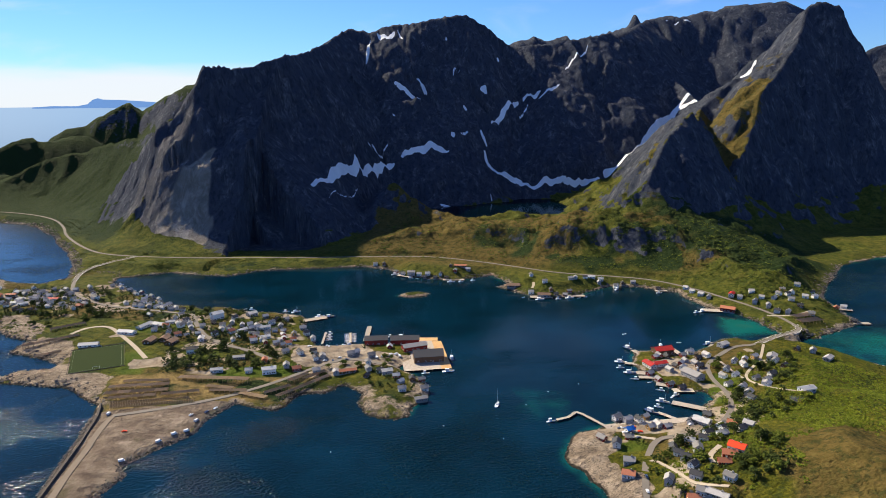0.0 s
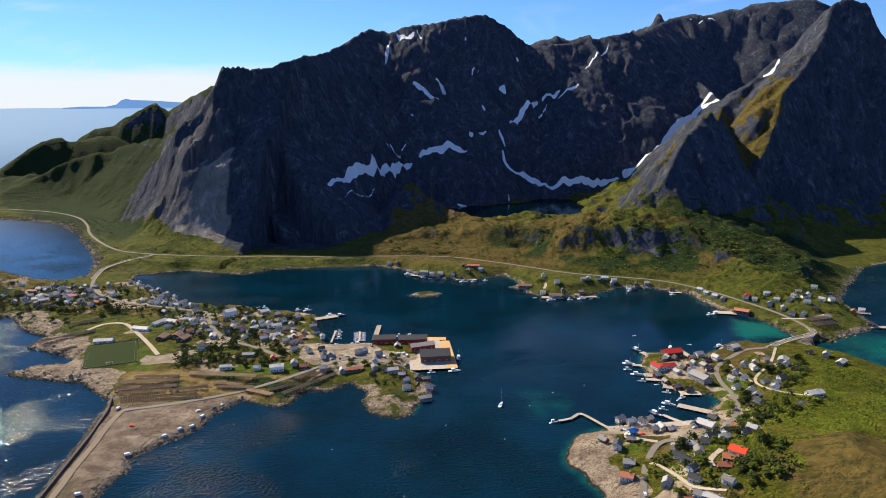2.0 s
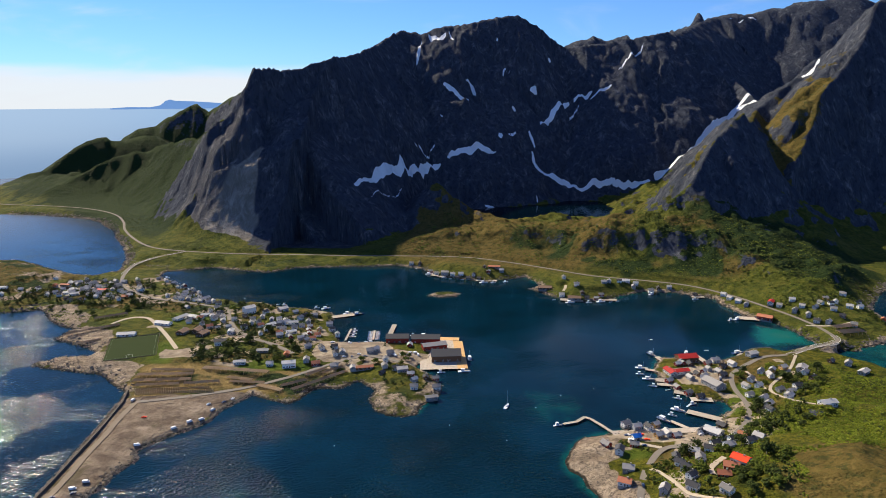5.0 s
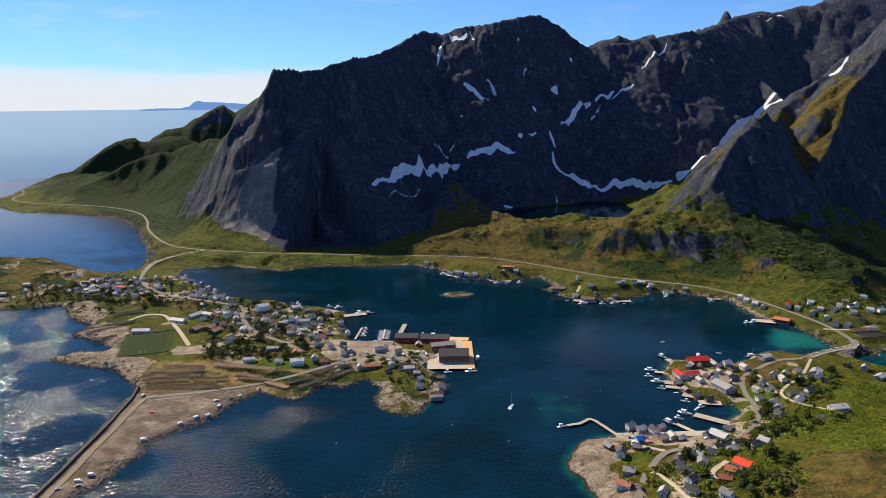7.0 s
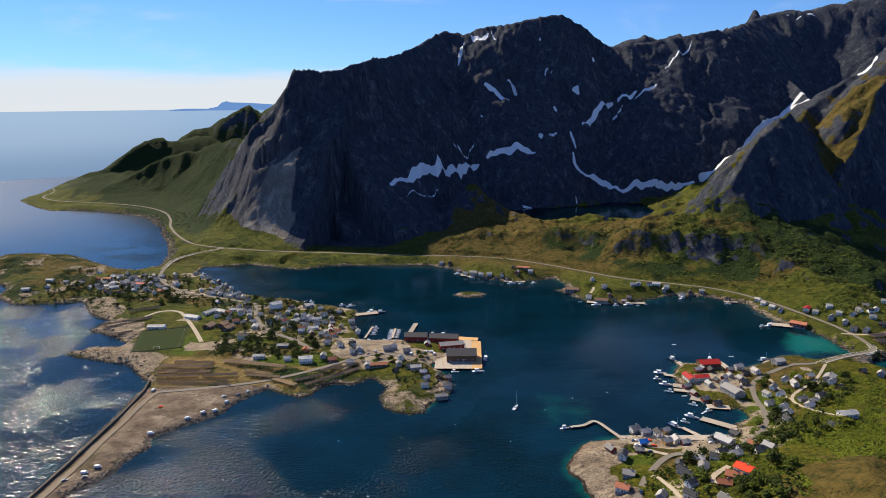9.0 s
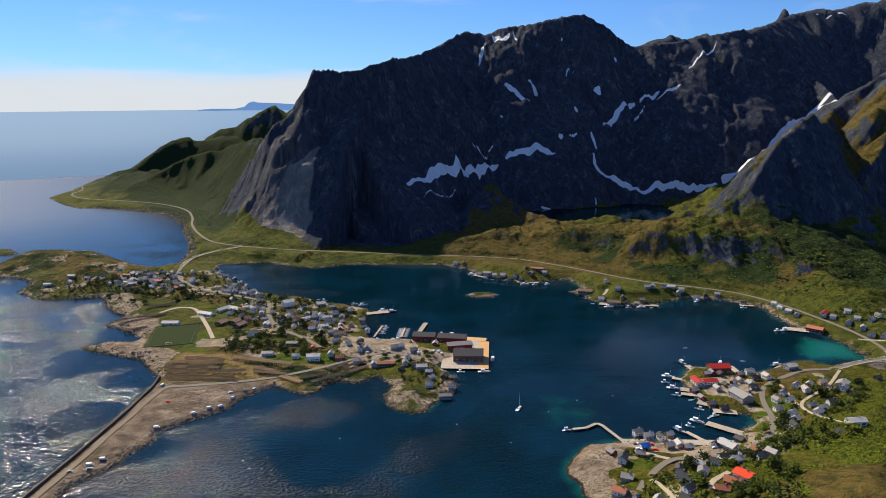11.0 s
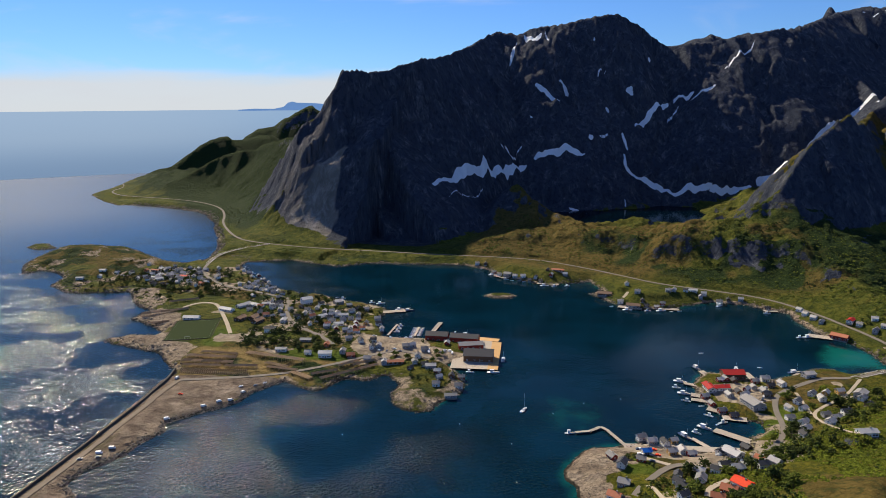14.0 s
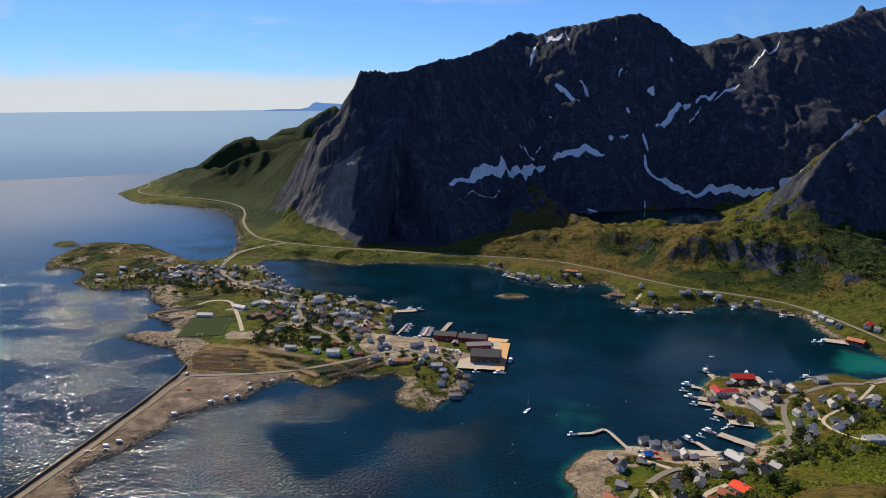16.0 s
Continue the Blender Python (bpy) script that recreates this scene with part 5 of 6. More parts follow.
def house(kind):
    """A gabled house on a plinth: length along x, ridge along x."""
    wall_m, roof_m, length, width, high, label = KINDS[kind]
    ob = thing("house" if length < 15.5 else "warehouse", label, "house" if length < 15.5 else "building", "buildings of the villages")
    l, w = length / 2, width / 2
    rise = w * (0.7 if length < 10 else 0.45)
    b = Build()
    pent = [(-w, 0), (w, 0), (w, high), (0, high + rise), (-w, high)]
    b.faces([(-l, y, z) for y, z in pent] + [(l, y, z) for y, z in pent], [(4, 3, 2, 1, 0), (5, 6, 7, 8, 9), (0, 1, 6, 5), (1, 2, 7, 6), (4, 0, 5, 9), (2, 3, 8, 7), (3, 4, 9, 8)])
    part("wall", b, wall_m, ob)
    part("plinth", Build().box(-l - 0.06, -w - 0.06, -2.0, l + 0.06, w + 0.06, 0.35), STONE, ob)
    for s in (-1, 1):
        n = Vector((0, s * rise, w)).normalized()
        e, t = Vector((0, s * (w + 0.55), high - 0.55 * rise / w)), Vector((0, 0, high + rise))
        up, a = n * 0.10, Vector((l + 0.5, 0, 0))
        th = n * 0.32
        p = [e - a + up, e + a + up, t + a + up, t - a + up]
        part("roof", Build().faces(p + [q + th for q in p], [(0, 1, 2, 3), (7, 6, 5, 4), (0, 4, 5, 1), (1, 5, 6, 2), (2, 6, 7, 3), (3, 7, 4, 0)]), roof_m, ob)
    if length < 15.5:
        cx = l * 0.35
        chimney = part("chimney", Build().box(cx - 0.4, -0.4, high + rise - 0.8, cx + 0.4, 0.4, high + rise + 1.1), STONE, ob)
        part("chimney_cap", Build().box(cx - 0.5, -0.5, high + rise + 1.1, cx + 0.5, 0.5, high + rise + 1.3), STONE, chimney)
    part("door", DOOR, None, ob, at=pose(l * 0.1, -w - 0.03, 0.35))
    win = WINDOW if length < 10 else WINDOW_BIG
    storeys = 2 if high > 3.3 and length < 15.5 else 1
    count = 2 if length < 10 else 4
    for s in (-1, 1):
        for k in range(count):
            x = -l + (k + 0.5) * length / count
            if s < 0 and abs(x - l * 0.1) < 1.2:
                x += 1.4
            part("window", win, None, ob, at=pose(x, s * (w + 0.03), 1.6))
    for s in (-1, 1):
        for k in ((-1, 1) if length >= 10 else (0,)):
            part("window", win, None, ob, at=pose(s * (l + 0.03), k * w * 0.45, 1.6, 0, 0, 90))
        if storeys == 2:
            part("window", win, None, ob, at=pose(s * (l + 0.03), 0, high - 0.1, 0, 0, 90))
    return ob


MODELS, HOUSE_SPOTS = {}, []


def put_house(x, y, kind, turn, z=None, size=1.0):
    if z is None:
        l, w = KINDS[kind][2] / 2, KINDS[kind][3] / 2
        c, s = math.cos(radians(turn)), math.sin(radians(turn))
        z = max(1.3, np.mean([ground(x + c * i * l - s * j * w, y + s * i * l + c * j * w) for i in (-1, 0, 1) for j in (-1, 0, 1)]) - 0.1)
    HOUSE_SPOTS.append((x, y, KINDS[kind][2] * 0.62))
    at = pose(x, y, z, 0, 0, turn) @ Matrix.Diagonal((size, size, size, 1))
    if kind in MODELS:
        return copy_thing(MODELS[kind], at)
    MODELS[kind] = house(kind)
    MODELS[kind].matrix_basis = pose(x, y, z, 0, 0, turn)
    return MODELS[kind]


rnd = random.Random(5)
TURNS = ((NEAR, -35, 40), (QUAY, 15, 14), (UPPER, 30, 35), (EAST_SHORE, -40, 35), (FAR_SHORE, -12, 16), (REINE_NORTH, 20, 40), (REINE_SOUTH, 6, 12), (REINE_ROAD, -30, 45), (INNER_BAY, -45, 30), (HEADLAND_HOUSES, 5, 14))
for spots, turn, swing in TURNS:
    for i, (x, y, kind) in enumerate(spots):
        quarter = 90 if (i * 7 + len(spots)) % 3 == 0 and len(kind) == 1 else 0
        for hx, hy, hr in HOUSE_SPOTS:
            d = math.hypot(x - hx, y - hy)
            if d < 6.0:
                x, y = x + (x - hx) / max(d, 0.5) * (6.0 - d), y + (y - hy) / max(d, 0.5) * (6.0 - d)
        for _ in range(12):
            for line, half, _ in LANES:
                room = half + KINDS[kind][3] * 0.5 + 1.6
                d = near_line(np.array([x, x + 0.5, x]), np.array([y, y, y + 0.5]), line)[0]
                if d[0] < room:
                    gx, gy = d[1] - d[0], d[2] - d[0]
                    n = max(math.hypot(gx, gy), 1e-6)
                    x, y = x + gx / n * (room - d[0] + 0.1), y + gy / n * (room - d[0] + 0.1)
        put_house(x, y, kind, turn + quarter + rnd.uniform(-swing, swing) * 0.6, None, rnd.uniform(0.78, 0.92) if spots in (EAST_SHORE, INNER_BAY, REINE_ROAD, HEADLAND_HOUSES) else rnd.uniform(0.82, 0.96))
INFILL = (([(-300, 800), (-160, 760), (-140, 700), (-190, 690), (-300, 760)], 40, ("w", "w", "d", "g", "y", "r", "wo", "wl")), ([(-560, 980), (-430, 960), (-400, 880), (-470, 860), (-560, 910)], 40, ("w", "w", "d", "g", "g", "b", "wl")),
          ([(-150, 690), (-125, 640), (-60, 625), (-60, 650), (-120, 700)], 3, ("w", "r", "g")), ([(-70, 620), (-24, 600), (-22, 570), (-50, 570), (-70, 590)], 3, ("r", "g", "b", "w")),
          ([(200, 600), (232, 612), (256, 596), (228, 548), (198, 560)], 9, ("r", "b", "w", "g")), ([(400, 760), (500, 750), (480, 700), (420, 700)], 4, ("w", "g", "w", "d")),
          ([(240, 560), (320, 600), (330, 560), (255, 490)], 8, ("w", "g", "d")), ([(-350, 900), (-280, 850), (-300, 830), (-370, 870)], 18, ("w", "g", "d")),
          ([(130, 400), (170, 440), (200, 450), (160, 370)], 5, ("w", "d", "b")))


def free(x, y, room):
    if any(math.hypot(x - hx, y - hy) < hr + room for hx, hy, hr in HOUSE_SPOTS):
        return False
    px, py = np.array([x]), np.array([y])
    return all(near_line(px, py, line)[0][0] > half + room for line, half, _ in LANES)


def in_area(area, r):
    xs, ys = [p[0] for p in area], [p[1] for p in area]
    for _ in range(60):
        x, y = r.uniform(min(xs), max(xs)), r.uniform(min(ys), max(ys))
        if inside(np.array([x]), np.array([y]), area)[0]:
            return x, y
    return None


for area, count, kinds in INFILL:
    for _ in range(count):
        for _ in range(8):
            spot = in_area(area, rnd)
            if spot and ground(*spot) > 1.6 and free(*spot, 2.5):
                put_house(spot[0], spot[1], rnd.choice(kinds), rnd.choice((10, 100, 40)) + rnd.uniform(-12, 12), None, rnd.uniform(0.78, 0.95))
                break
for (x, y, kind), turn in zip(SCHOOL, (-20, 62, -28, 75, 78, 70, 2)):
    put_house(x, y, kind, turn)
for x, y, kind, turn, z in ((-57, 690, "Ga", -3, 3.0), (-27, 687, "Gb", -5, 2.6), (-44, 671, "r", 88, 3.6), (-19, 667, "Gd", 14, 2.6), (-8, 638, "Ge", 0, 2.2)):
    put_house(x, y, kind, turn, z)

# ---- piers, decks and quays ----
def deck(a, b, half, z, material, label, name="pier", spacing=6.0):
    """A plank deck on posts between two places."""
    a, b = Vector((a[0], a[1], 0)), Vector((b[0], b[1], 0))
    length = (b - a).length
    ob = thing(name, label, "pier", "piers and jetties", at=Matrix.Translation(a) @ Euler((0, 0, math.atan2(b.y - a.y, b.x - a.x))).to_matrix().to_4x4())
    planks = Build()
    n = max(2, int(length / 1.2))
    for k in range(n):
        planks.box(k * length / n + 0.03, -half, z - 0.12, (k + 1) * length / n - 0.03, half, z + rnd.uniform(0, 0.03))
    part("planking", planks, material, ob)["kind"] = "stuff"
    for s in (-1, 1):
        part("beam", Build().box(0, s * half * 0.8 - 0.15, z - 0.45, length, s * half * 0.8 + 0.15, z - 0.125), TIMBER, ob)
    post = Build().tube((0, 0, -5), (0, 0, z - 0.1), 0.2, 0.18).mesh("post", [TIMBER])
    m = max(2, int(length / spacing) + 1)
    for k in range(m):
        for s in (-1, 1):
            part("post", post, None, ob, at=pose(k * length / (m - 1), s * (half - 0.15), 0))
    return ob


deck((-34, 654), (2, 654), 42, 1.7, GREYDECK, "broad grey timber quay under the warehouses", "quay_deck", 8.0)
deck((7, 612), (7, 690), 5, 1.72, DECK, "outer deck of fresh orange timber on the quay", "quay_deck", 8.0)
deck((-22, 701), (9, 696), 5, 1.74, DECK, "outer deck of fresh orange timber on the quay", "quay_deck", 8.0)
JETTY = ((78, 492), (89, 495), (98, 503), (102, 499), (114, 473))
for a, b in zip(JETTY, JETTY[1:]):
    deck(a, b, 1.5, 1.5, GREYDECK, "grey timber jetty on posts off the rocks", "jetty")
PIERS = (((202, 631), (210, 602), 3), ((180, 599), (205, 588), 2.5), ((181, 574), (194, 570), 4), ((179, 564), (194, 560), 3), ((188, 547), (199, 541), 4), ((196, 531), (214, 528), 4),
         ((184, 508), (212, 486), 4), ((164, 492), (180, 468), 2), ((242, 631), (246, 598), 3), ((286, 632), (298, 620), 5), ((-84, 734), (-84, 702), 1.2), ((-111, 741), (-114, 702), 1.2),
         ((-62, 753), (-68, 704), 2.8), ((-112, 796), (-140, 786), 5), ((-12, 986), (8, 972), 5), ((50, 946), (80, 942), 3), ((150, 840), (178, 832), 5), ((180, 838), (222, 832), 4),
         ((340, 748), (362, 740), 6), ((322, 838), (338, 836), 3), ((480, 672), (500, 668), 4), ((500, 726), (516, 716), 4), ((112, 474), (196, 476), 4))
for a, b, half in PIERS:
    deck(a, b, half, 1.4, GREYDECK, "grey timber pier on posts along the shore")

# ---- boats ----
def hull_mesh(length, beam, deep, material):
    rows = []
    for k in range(9):
        u = k / 8
        half = beam / 2 * (1 - max(0, (u - 0.45) / 0.55) ** 2.2) * (0.86 + 0.14 * min(1, u * 4))
        sheer = deep * (0.75 + 0.35 * u * u)
        x = (u - 0.5) * length
        rows.append([(x, -half, sheer), (x, -half * 0.75, 0.05), (x, 0, -deep * 0.4), (x, half * 0.75, 0.05), (x, half, sheer), (x, half * 0.8, sheer - 0.25), (x, -half * 0.8, sheer - 0.25)])
    v = [p for r in rows for p in r]
    f = [(7 * i + k, 7 * i + (k + 1) % 7, 7 * i + 7 + (k + 1) % 7, 7 * i + 7 + k) for i in range(8) for k in range(7)]
    return Build().faces(v, f + [(6, 5, 4, 3, 2, 1, 0)]).mesh("hull", [material])


def boat(length, label, hull_m, cabin=True, mast=True):
    ob = thing("fishing_boat" if cabin else "rowing_boat", label, "boat", "boats in the harbours")
    beam, deep = length * 0.31, length * 0.11
    part("hull", hull_mesh(length, beam, deep, hull_m), None, ob)
    if cabin:
        x = -length * 0.12
        wheelhouse = part("wheelhouse", Build().box(x - length * 0.14, -beam * 0.3, deep * 0.6, x + length * 0.14, beam * 0.3, deep * 0.6 + 2.2).box(x - length * 0.16, -beam * 0.34, deep * 0.6 + 2.2, x + length * 0.17, beam * 0.34, deep * 0.6 + 2.4), HULL_WHITE, ob)
        part("window", Build().box(x + length * 0.135, -beam * 0.26, deep * 0.6 + 1.3, x + length * 0.145, beam * 0.26, deep * 0.6 + 1.9), GLASS, wheelhouse, "dark wheelhouse windows")
        part("foredeck", Build().box(length * 0.08, -beam * 0.22, deep * 0.6, length * 0.34, beam * 0.22, deep * 0.95), GREYDECK, ob)
    else:
        for u in (-0.2, 0.1):
            part("thwart", Build().box(length * u, -beam * 0.36, deep * 0.62, length * u + 0.3, beam * 0.36, deep * 0.7), TIMBER, ob)
    if mast:
        part("mast", Build().tube((length * 0.12, 0, deep * 0.5), (length * 0.12, 0, length * 0.62), 0.09, 0.05), TRIM, ob)
    return ob


FLEET = [boat(12, "white fishing boat with a wheelhouse moored at the quay", HULL_WHITE), boat(14, "dark blue fishing boat with a white wheelhouse", HULL_BLUE),
         boat(8, "small white motor boat with a cabin", HULL_WHITE, True, False), boat(5.2, "small open white boat at a floating dock", HULL_WHITE, False, False)]
used_models = set()


def put_boat(k, x, y, turn):
    at = pose(x, y, 0.02, 0, 0, turn)
    if k in used_models:
        return copy_thing(FLEET[k], at)
    used_models.add(k)
    FLEET[k].matrix_basis = at
    return FLEET[k]


BOATS = ((1, 200, 638, -70), (2, -2, 989, 15), (3, 14, 962, -10), (0, 60, 936, 5), (2, 92, 938, 20), (3, 142, 842, 10), (2, 184, 826, 0), (3, 212, 826, 20), (3, -34, 1030, 15), (2, 330, 742, 10), (3, 346, 752, 0), (0, 178, 604, -20), (0, 176, 577, -15), (2, 174, 562, 160), (2, 186, 535, 150), (2, 195, 523, 20), (0, 178, 512, -35), (1, 160, 495, -60), (1, 288, 637, 15), (3, 214, 682, 10),
         (3, 260, 647, -10), (2, 74, 492, 12), (0, 339, 744, 15), (0, -16, 993, 10), (2, 5, 968, -20), (3, 31, 956, 5), (2, 74, 935, 20), (0, 160, 828, 5), (0, 200, 828, 10), (3, 222, 829, 15), (0, 276, 857, 40),
         (2, 324, 830, -5))
for k, x, y, turn in BOATS + ((1, -108, 799, 8), (0, -120, 802, 10), (0, -150, 826, 25), (2, -162, 830, 15), (2, -205, 846, -20), (3, -214, 850, 30), (0, 8, 608, 5), (2, -14, 607, 0), (1, 16, 642, 88), (0, -28, 713, 12), (2, -40, 716, 15),
                             (2, 172, 590, -15), (3, 185, 553, 10), (3, 190, 520, 40), (2, 170, 503, -40), (0, 236, 640, 75)):
    put_boat(k, x, y, turn)
for k in range(11):
    for s in (-1, 1):
        put_boat(3, -84 + s * 4.2 + rnd.uniform(-0.3, 0.3), 733 - k * 2.7, 90 - s * 90 + rnd.uniform(-5, 5))
for k in range(5):
    put_boat(3 if k % 2 else 2, -107.5, 738 - k * 5.5, 180 + rnd.uniform(-8, 8))
for k in range(9):
    put_boat(3 if k % 3 else 2, -408 + 9.2 * k, 1000 - 11 * k + rnd.uniform(-3, 3), 30 + rnd.uniform(-15, 15))

sail = thing("sailing_boat", "white sailing boat under bare poles at anchor", "boat", at=pose(38, 529, 0.02, 0, 0, 65))
part("hull", hull_mesh(10.5, 3.1, 1.1, HULL_WHITE), None, sail)
part("cabin", Build().box(-1.5, -0.9, 0.7, 2.2, 0.9, 1.5), HULL_WHITE, sail)
part("mast", Build().tube((1.2, 0, 0.8), (1.2, 0, 14.5), 0.14, 0.09), TRIM, sail)
part("boom", Build().tube((1.2, 0, 2.4), (-3.6, 0, 2.5), 0.12, 0.1), HULL_BLUE, sail)
BUOY = Build().tube((0, 0, -0.3), (0, 0, 0.35), 0.55, 0.45, 8).tube((0, 0, 0.35), (0, 0, 0.8), 0.45, 0.1, 8).mesh("buoy", [HULL_WHITE])
for x, y in ((62, 525), (88, 548), (30, 470), (-12, 498), (120, 560), (-100, 470)):
    tagged(part("mooring_buoy", BUOY, None, None, at=pose(x, y, 0)), "white round mooring buoy on the water", "buoy", "mooring buoys")

# ---- fish-drying racks ----
def rack(a, b, half, high, label, every=2.4):
    """Rows of slanting pole frames that carry long poles."""
    ax, bx = Vector((*a, 0)), Vector((*b, 0))
    length = (bx - ax).length
    mid = (ax + bx) / 2
    z = np.mean([ground(*(ax.lerp(bx, u).xy)) for u in (0, 0.25, 0.5, 0.75, 1)])
    ob = thing("drying_rack", label, "drying rack", "fish-drying racks", at=Matrix.Translation((ax.x, ax.y, z)) @ Euler((0, 0, math.atan2(bx.y - ax.y, bx.x - ax.x))).to_matrix().to_4x4())
    trestle = Build()
    for s in (-1, 1):
        trestle.tube((0, s * half, -1.0), (0, -s * half * 0.12, high + 0.4), 0.2, 0.17, 4)
    trestle.tube((0, -half * 0.55, high * 0.45), (0, half * 0.55, high * 0.45), 0.09, 0.09, 5)
    shared = trestle.mesh("trestle", [PALEWOOD])
    n = max(2, int(length / every) + 1)
    for k in range(n):
        part("trestle", shared, None, ob, at=pose(k * length / (n - 1), 0, rnd.uniform(-0.1, 0.1)))
    for s in (-1, 1):
        rows = 5
        for k in range(rows):
            u = (k + 0.4) / rows
            y, zz = s * half * (1 - u) * 1.02, 0.35 + high * u
            part("pole", Build().tube((0, y, zz), (length, y, zz + rnd.uniform(-0.1, 0.1)), 0.14, 0.14, 4), RACKWOOD, ob)
    return ob


def flat_rack(a, b, half, high, label):
    """A broad rack: trestles under a level top of poles laid side by side."""
    ax, bx = Vector((*a, 0)), Vector((*b, 0))
    length = (bx - ax).length
    z = np.mean([ground(*(ax.lerp(bx, u).xy)) for u in (0, 0.25, 0.5, 0.75, 1)])
    ob = thing("drying_rack", label, "drying rack", "fish-drying racks", at=Matrix.Translation((ax.x, ax.y, z)) @ Euler((0, 0, math.atan2(bx.y - ax.y, bx.x - ax.x))).to_matrix().to_4x4())
    trestle = Build()
    for y in (-half * 0.9, 0, half * 0.9):
        trestle.tube((0, y, -1.2), (0, y, high - 0.1), 0.16, 0.14, 5)
    trestle.tube((0, -half, high - 0.25), (0, half, high - 0.25), 0.12, 0.12, 4)
    trestle.tube((0, -half * 0.9, 0.3), (0, 0, high - 0.3), 0.09, 0.09, 4).tube((0, half * 0.9, 0.3), (0, 0, high - 0.3), 0.09, 0.09, 4)
    shared = trestle.mesh("trestle", [RACKWOOD])
    n = max(2, int(length / 4.5) + 1)
    for k in range(n):
        part("trestle", shared, None, ob, at=pose(k * length / (n - 1), 0, 0))
    bays = max(2, int(length / 9))
    for k in range(bays):
        poles, lo, hi = Build(), k * length / bays + 0.15, (k + 1) * length / bays - 0.15
        for y in np.arange(-half, half, 0.42):
            poles.tube((lo - rnd.uniform(0, 0.5), y, high + rnd.uniform(-0.05, 0.12)), (hi + rnd.uniform(0, 0.5), y + rnd.uniform(-0.1, 0.1), high + rnd.uniform(-0.05, 0.12)), 0.15, 0.13, 4)
        part("pole_layer", poles, RACKTOP, ob)["kind"] = "stuff"
    return ob


RACKTOP = paint("sun_bleached_rack_poles", (0.40, 0.285, 0.165), 0.9, 0.3, 0.45, 0.5)
for a, b, half, high in (((-284, 567), (-217, 567), 2.2, 2.0), ((-286, 573), (-222, 574), 2.0, 1.9)):
    rack(a, b, half, high, "row of pale pole frames for drying fish", 2.0)
for a, b, half, high in (((-297, 605), (-246, 604), 3.0, 2.4), ((-296, 592), (-244, 592), 3.0, 2.4), ((-290, 582), (-252, 583), 2.6, 2.3), ((-247, 582), (-216, 585), 2.8, 2.5), ((-288, 617), (-248, 613), 2.4, 2.3),
                         ((-240, 618), (-176, 603), 3.4, 3.2), ((-212, 597), (-188, 588), 2.8, 2.5), ((-208, 588), (-176, 583), 2.4, 2.3)):
    flat_rack(a, b, half, high, "long brown fish-drying rack with a level top of poles")
for a, b, half, high in (((-148, 568), (-104, 608), 2.8, 2.4), ((-159, 575), (-138, 588), 2.8, 2.4), ((-140, 598), (-124, 614), 2.8, 2.4), ((-180, 580), (-157, 566), 3.0, 2.2), ((-126, 602), (-108, 618), 2.4, 2.2)):
    flat_rack(a, b, half, high, "sun-bleached fish-drying rack beside the shore road")
for a, b, half, high in (((-424, 734), (-378, 762), 4.0, 2.6), ((-417, 786), (-386, 804), 4.0, 2.6), ((-402, 708), (-380, 718), 3.0, 2.4)):
    flat_rack(a, b, half, high, "weathered fish-drying rack above the outer rocks")
for a, b, half, high in (((412, 668), (440, 672), 6, 2.6), ((412, 678), (438, 684), 5, 2.4), ((126, 886), (150, 880), 4, 2.2)):
    flat_rack(a, b, half, high, "broad brown fish-drying rack near the bridge shore")

# ---- football pitch ----
TURF = paint("mown_turf", (0.016, 0.030, 0.003), 0.95, 0.05, 0.04, 0.06)
PITCH_LINE = paint("worn_pitch_line", (0.20, 0.24, 0.16), 0.9)
pitch = thing("football_pitch", "green artificial football pitch with white lines and a fence", "football pitch", at=pose(PITCH_AT[0], PITCH_AT[1], 4.72, 0, 0, math.degrees(PITCH_TURN)))
part("turf", Build().box(-24, -34, -0.6, 24, 34, 0.05), TURF, pitch)
for x0, y0, x1, y1 in ((-22, -32, 22, -31.9), (-22, 31.9, 22, 32), (-22, -31.9, -21.9, 31.9), (21.9, -31.9, 22, 31.9)):
    part("line", Build().box(x0, y0, 0.054, x1, y1, 0.07), PITCH_LINE, pitch)
for s in (-1, 1):
    g = Build().tube((-3, s * 32, 0), (-3, s * 32, 2.4), 0.1, 0.1).tube((3, s * 32, 0), (3, s * 32, 2.4), 0.1, 0.1).tube((-3, s * 32, 2.4), (3, s * 32, 2.4), 0.1, 0.1)
    part("goal", g, TRIM, pitch)
for s in (-1, 1):
    part("fence", Build().box(s * 25 - 0.15, -35, -0.8, s * 25 + 0.15, 35, 0.5), WALLSTONE, pitch)
    part("fence", Build().box(-24.8, s * 35 - 0.15, -0.8, 24.8, s * 35 + 0.15, 0.5), WALLSTONE, pitch)

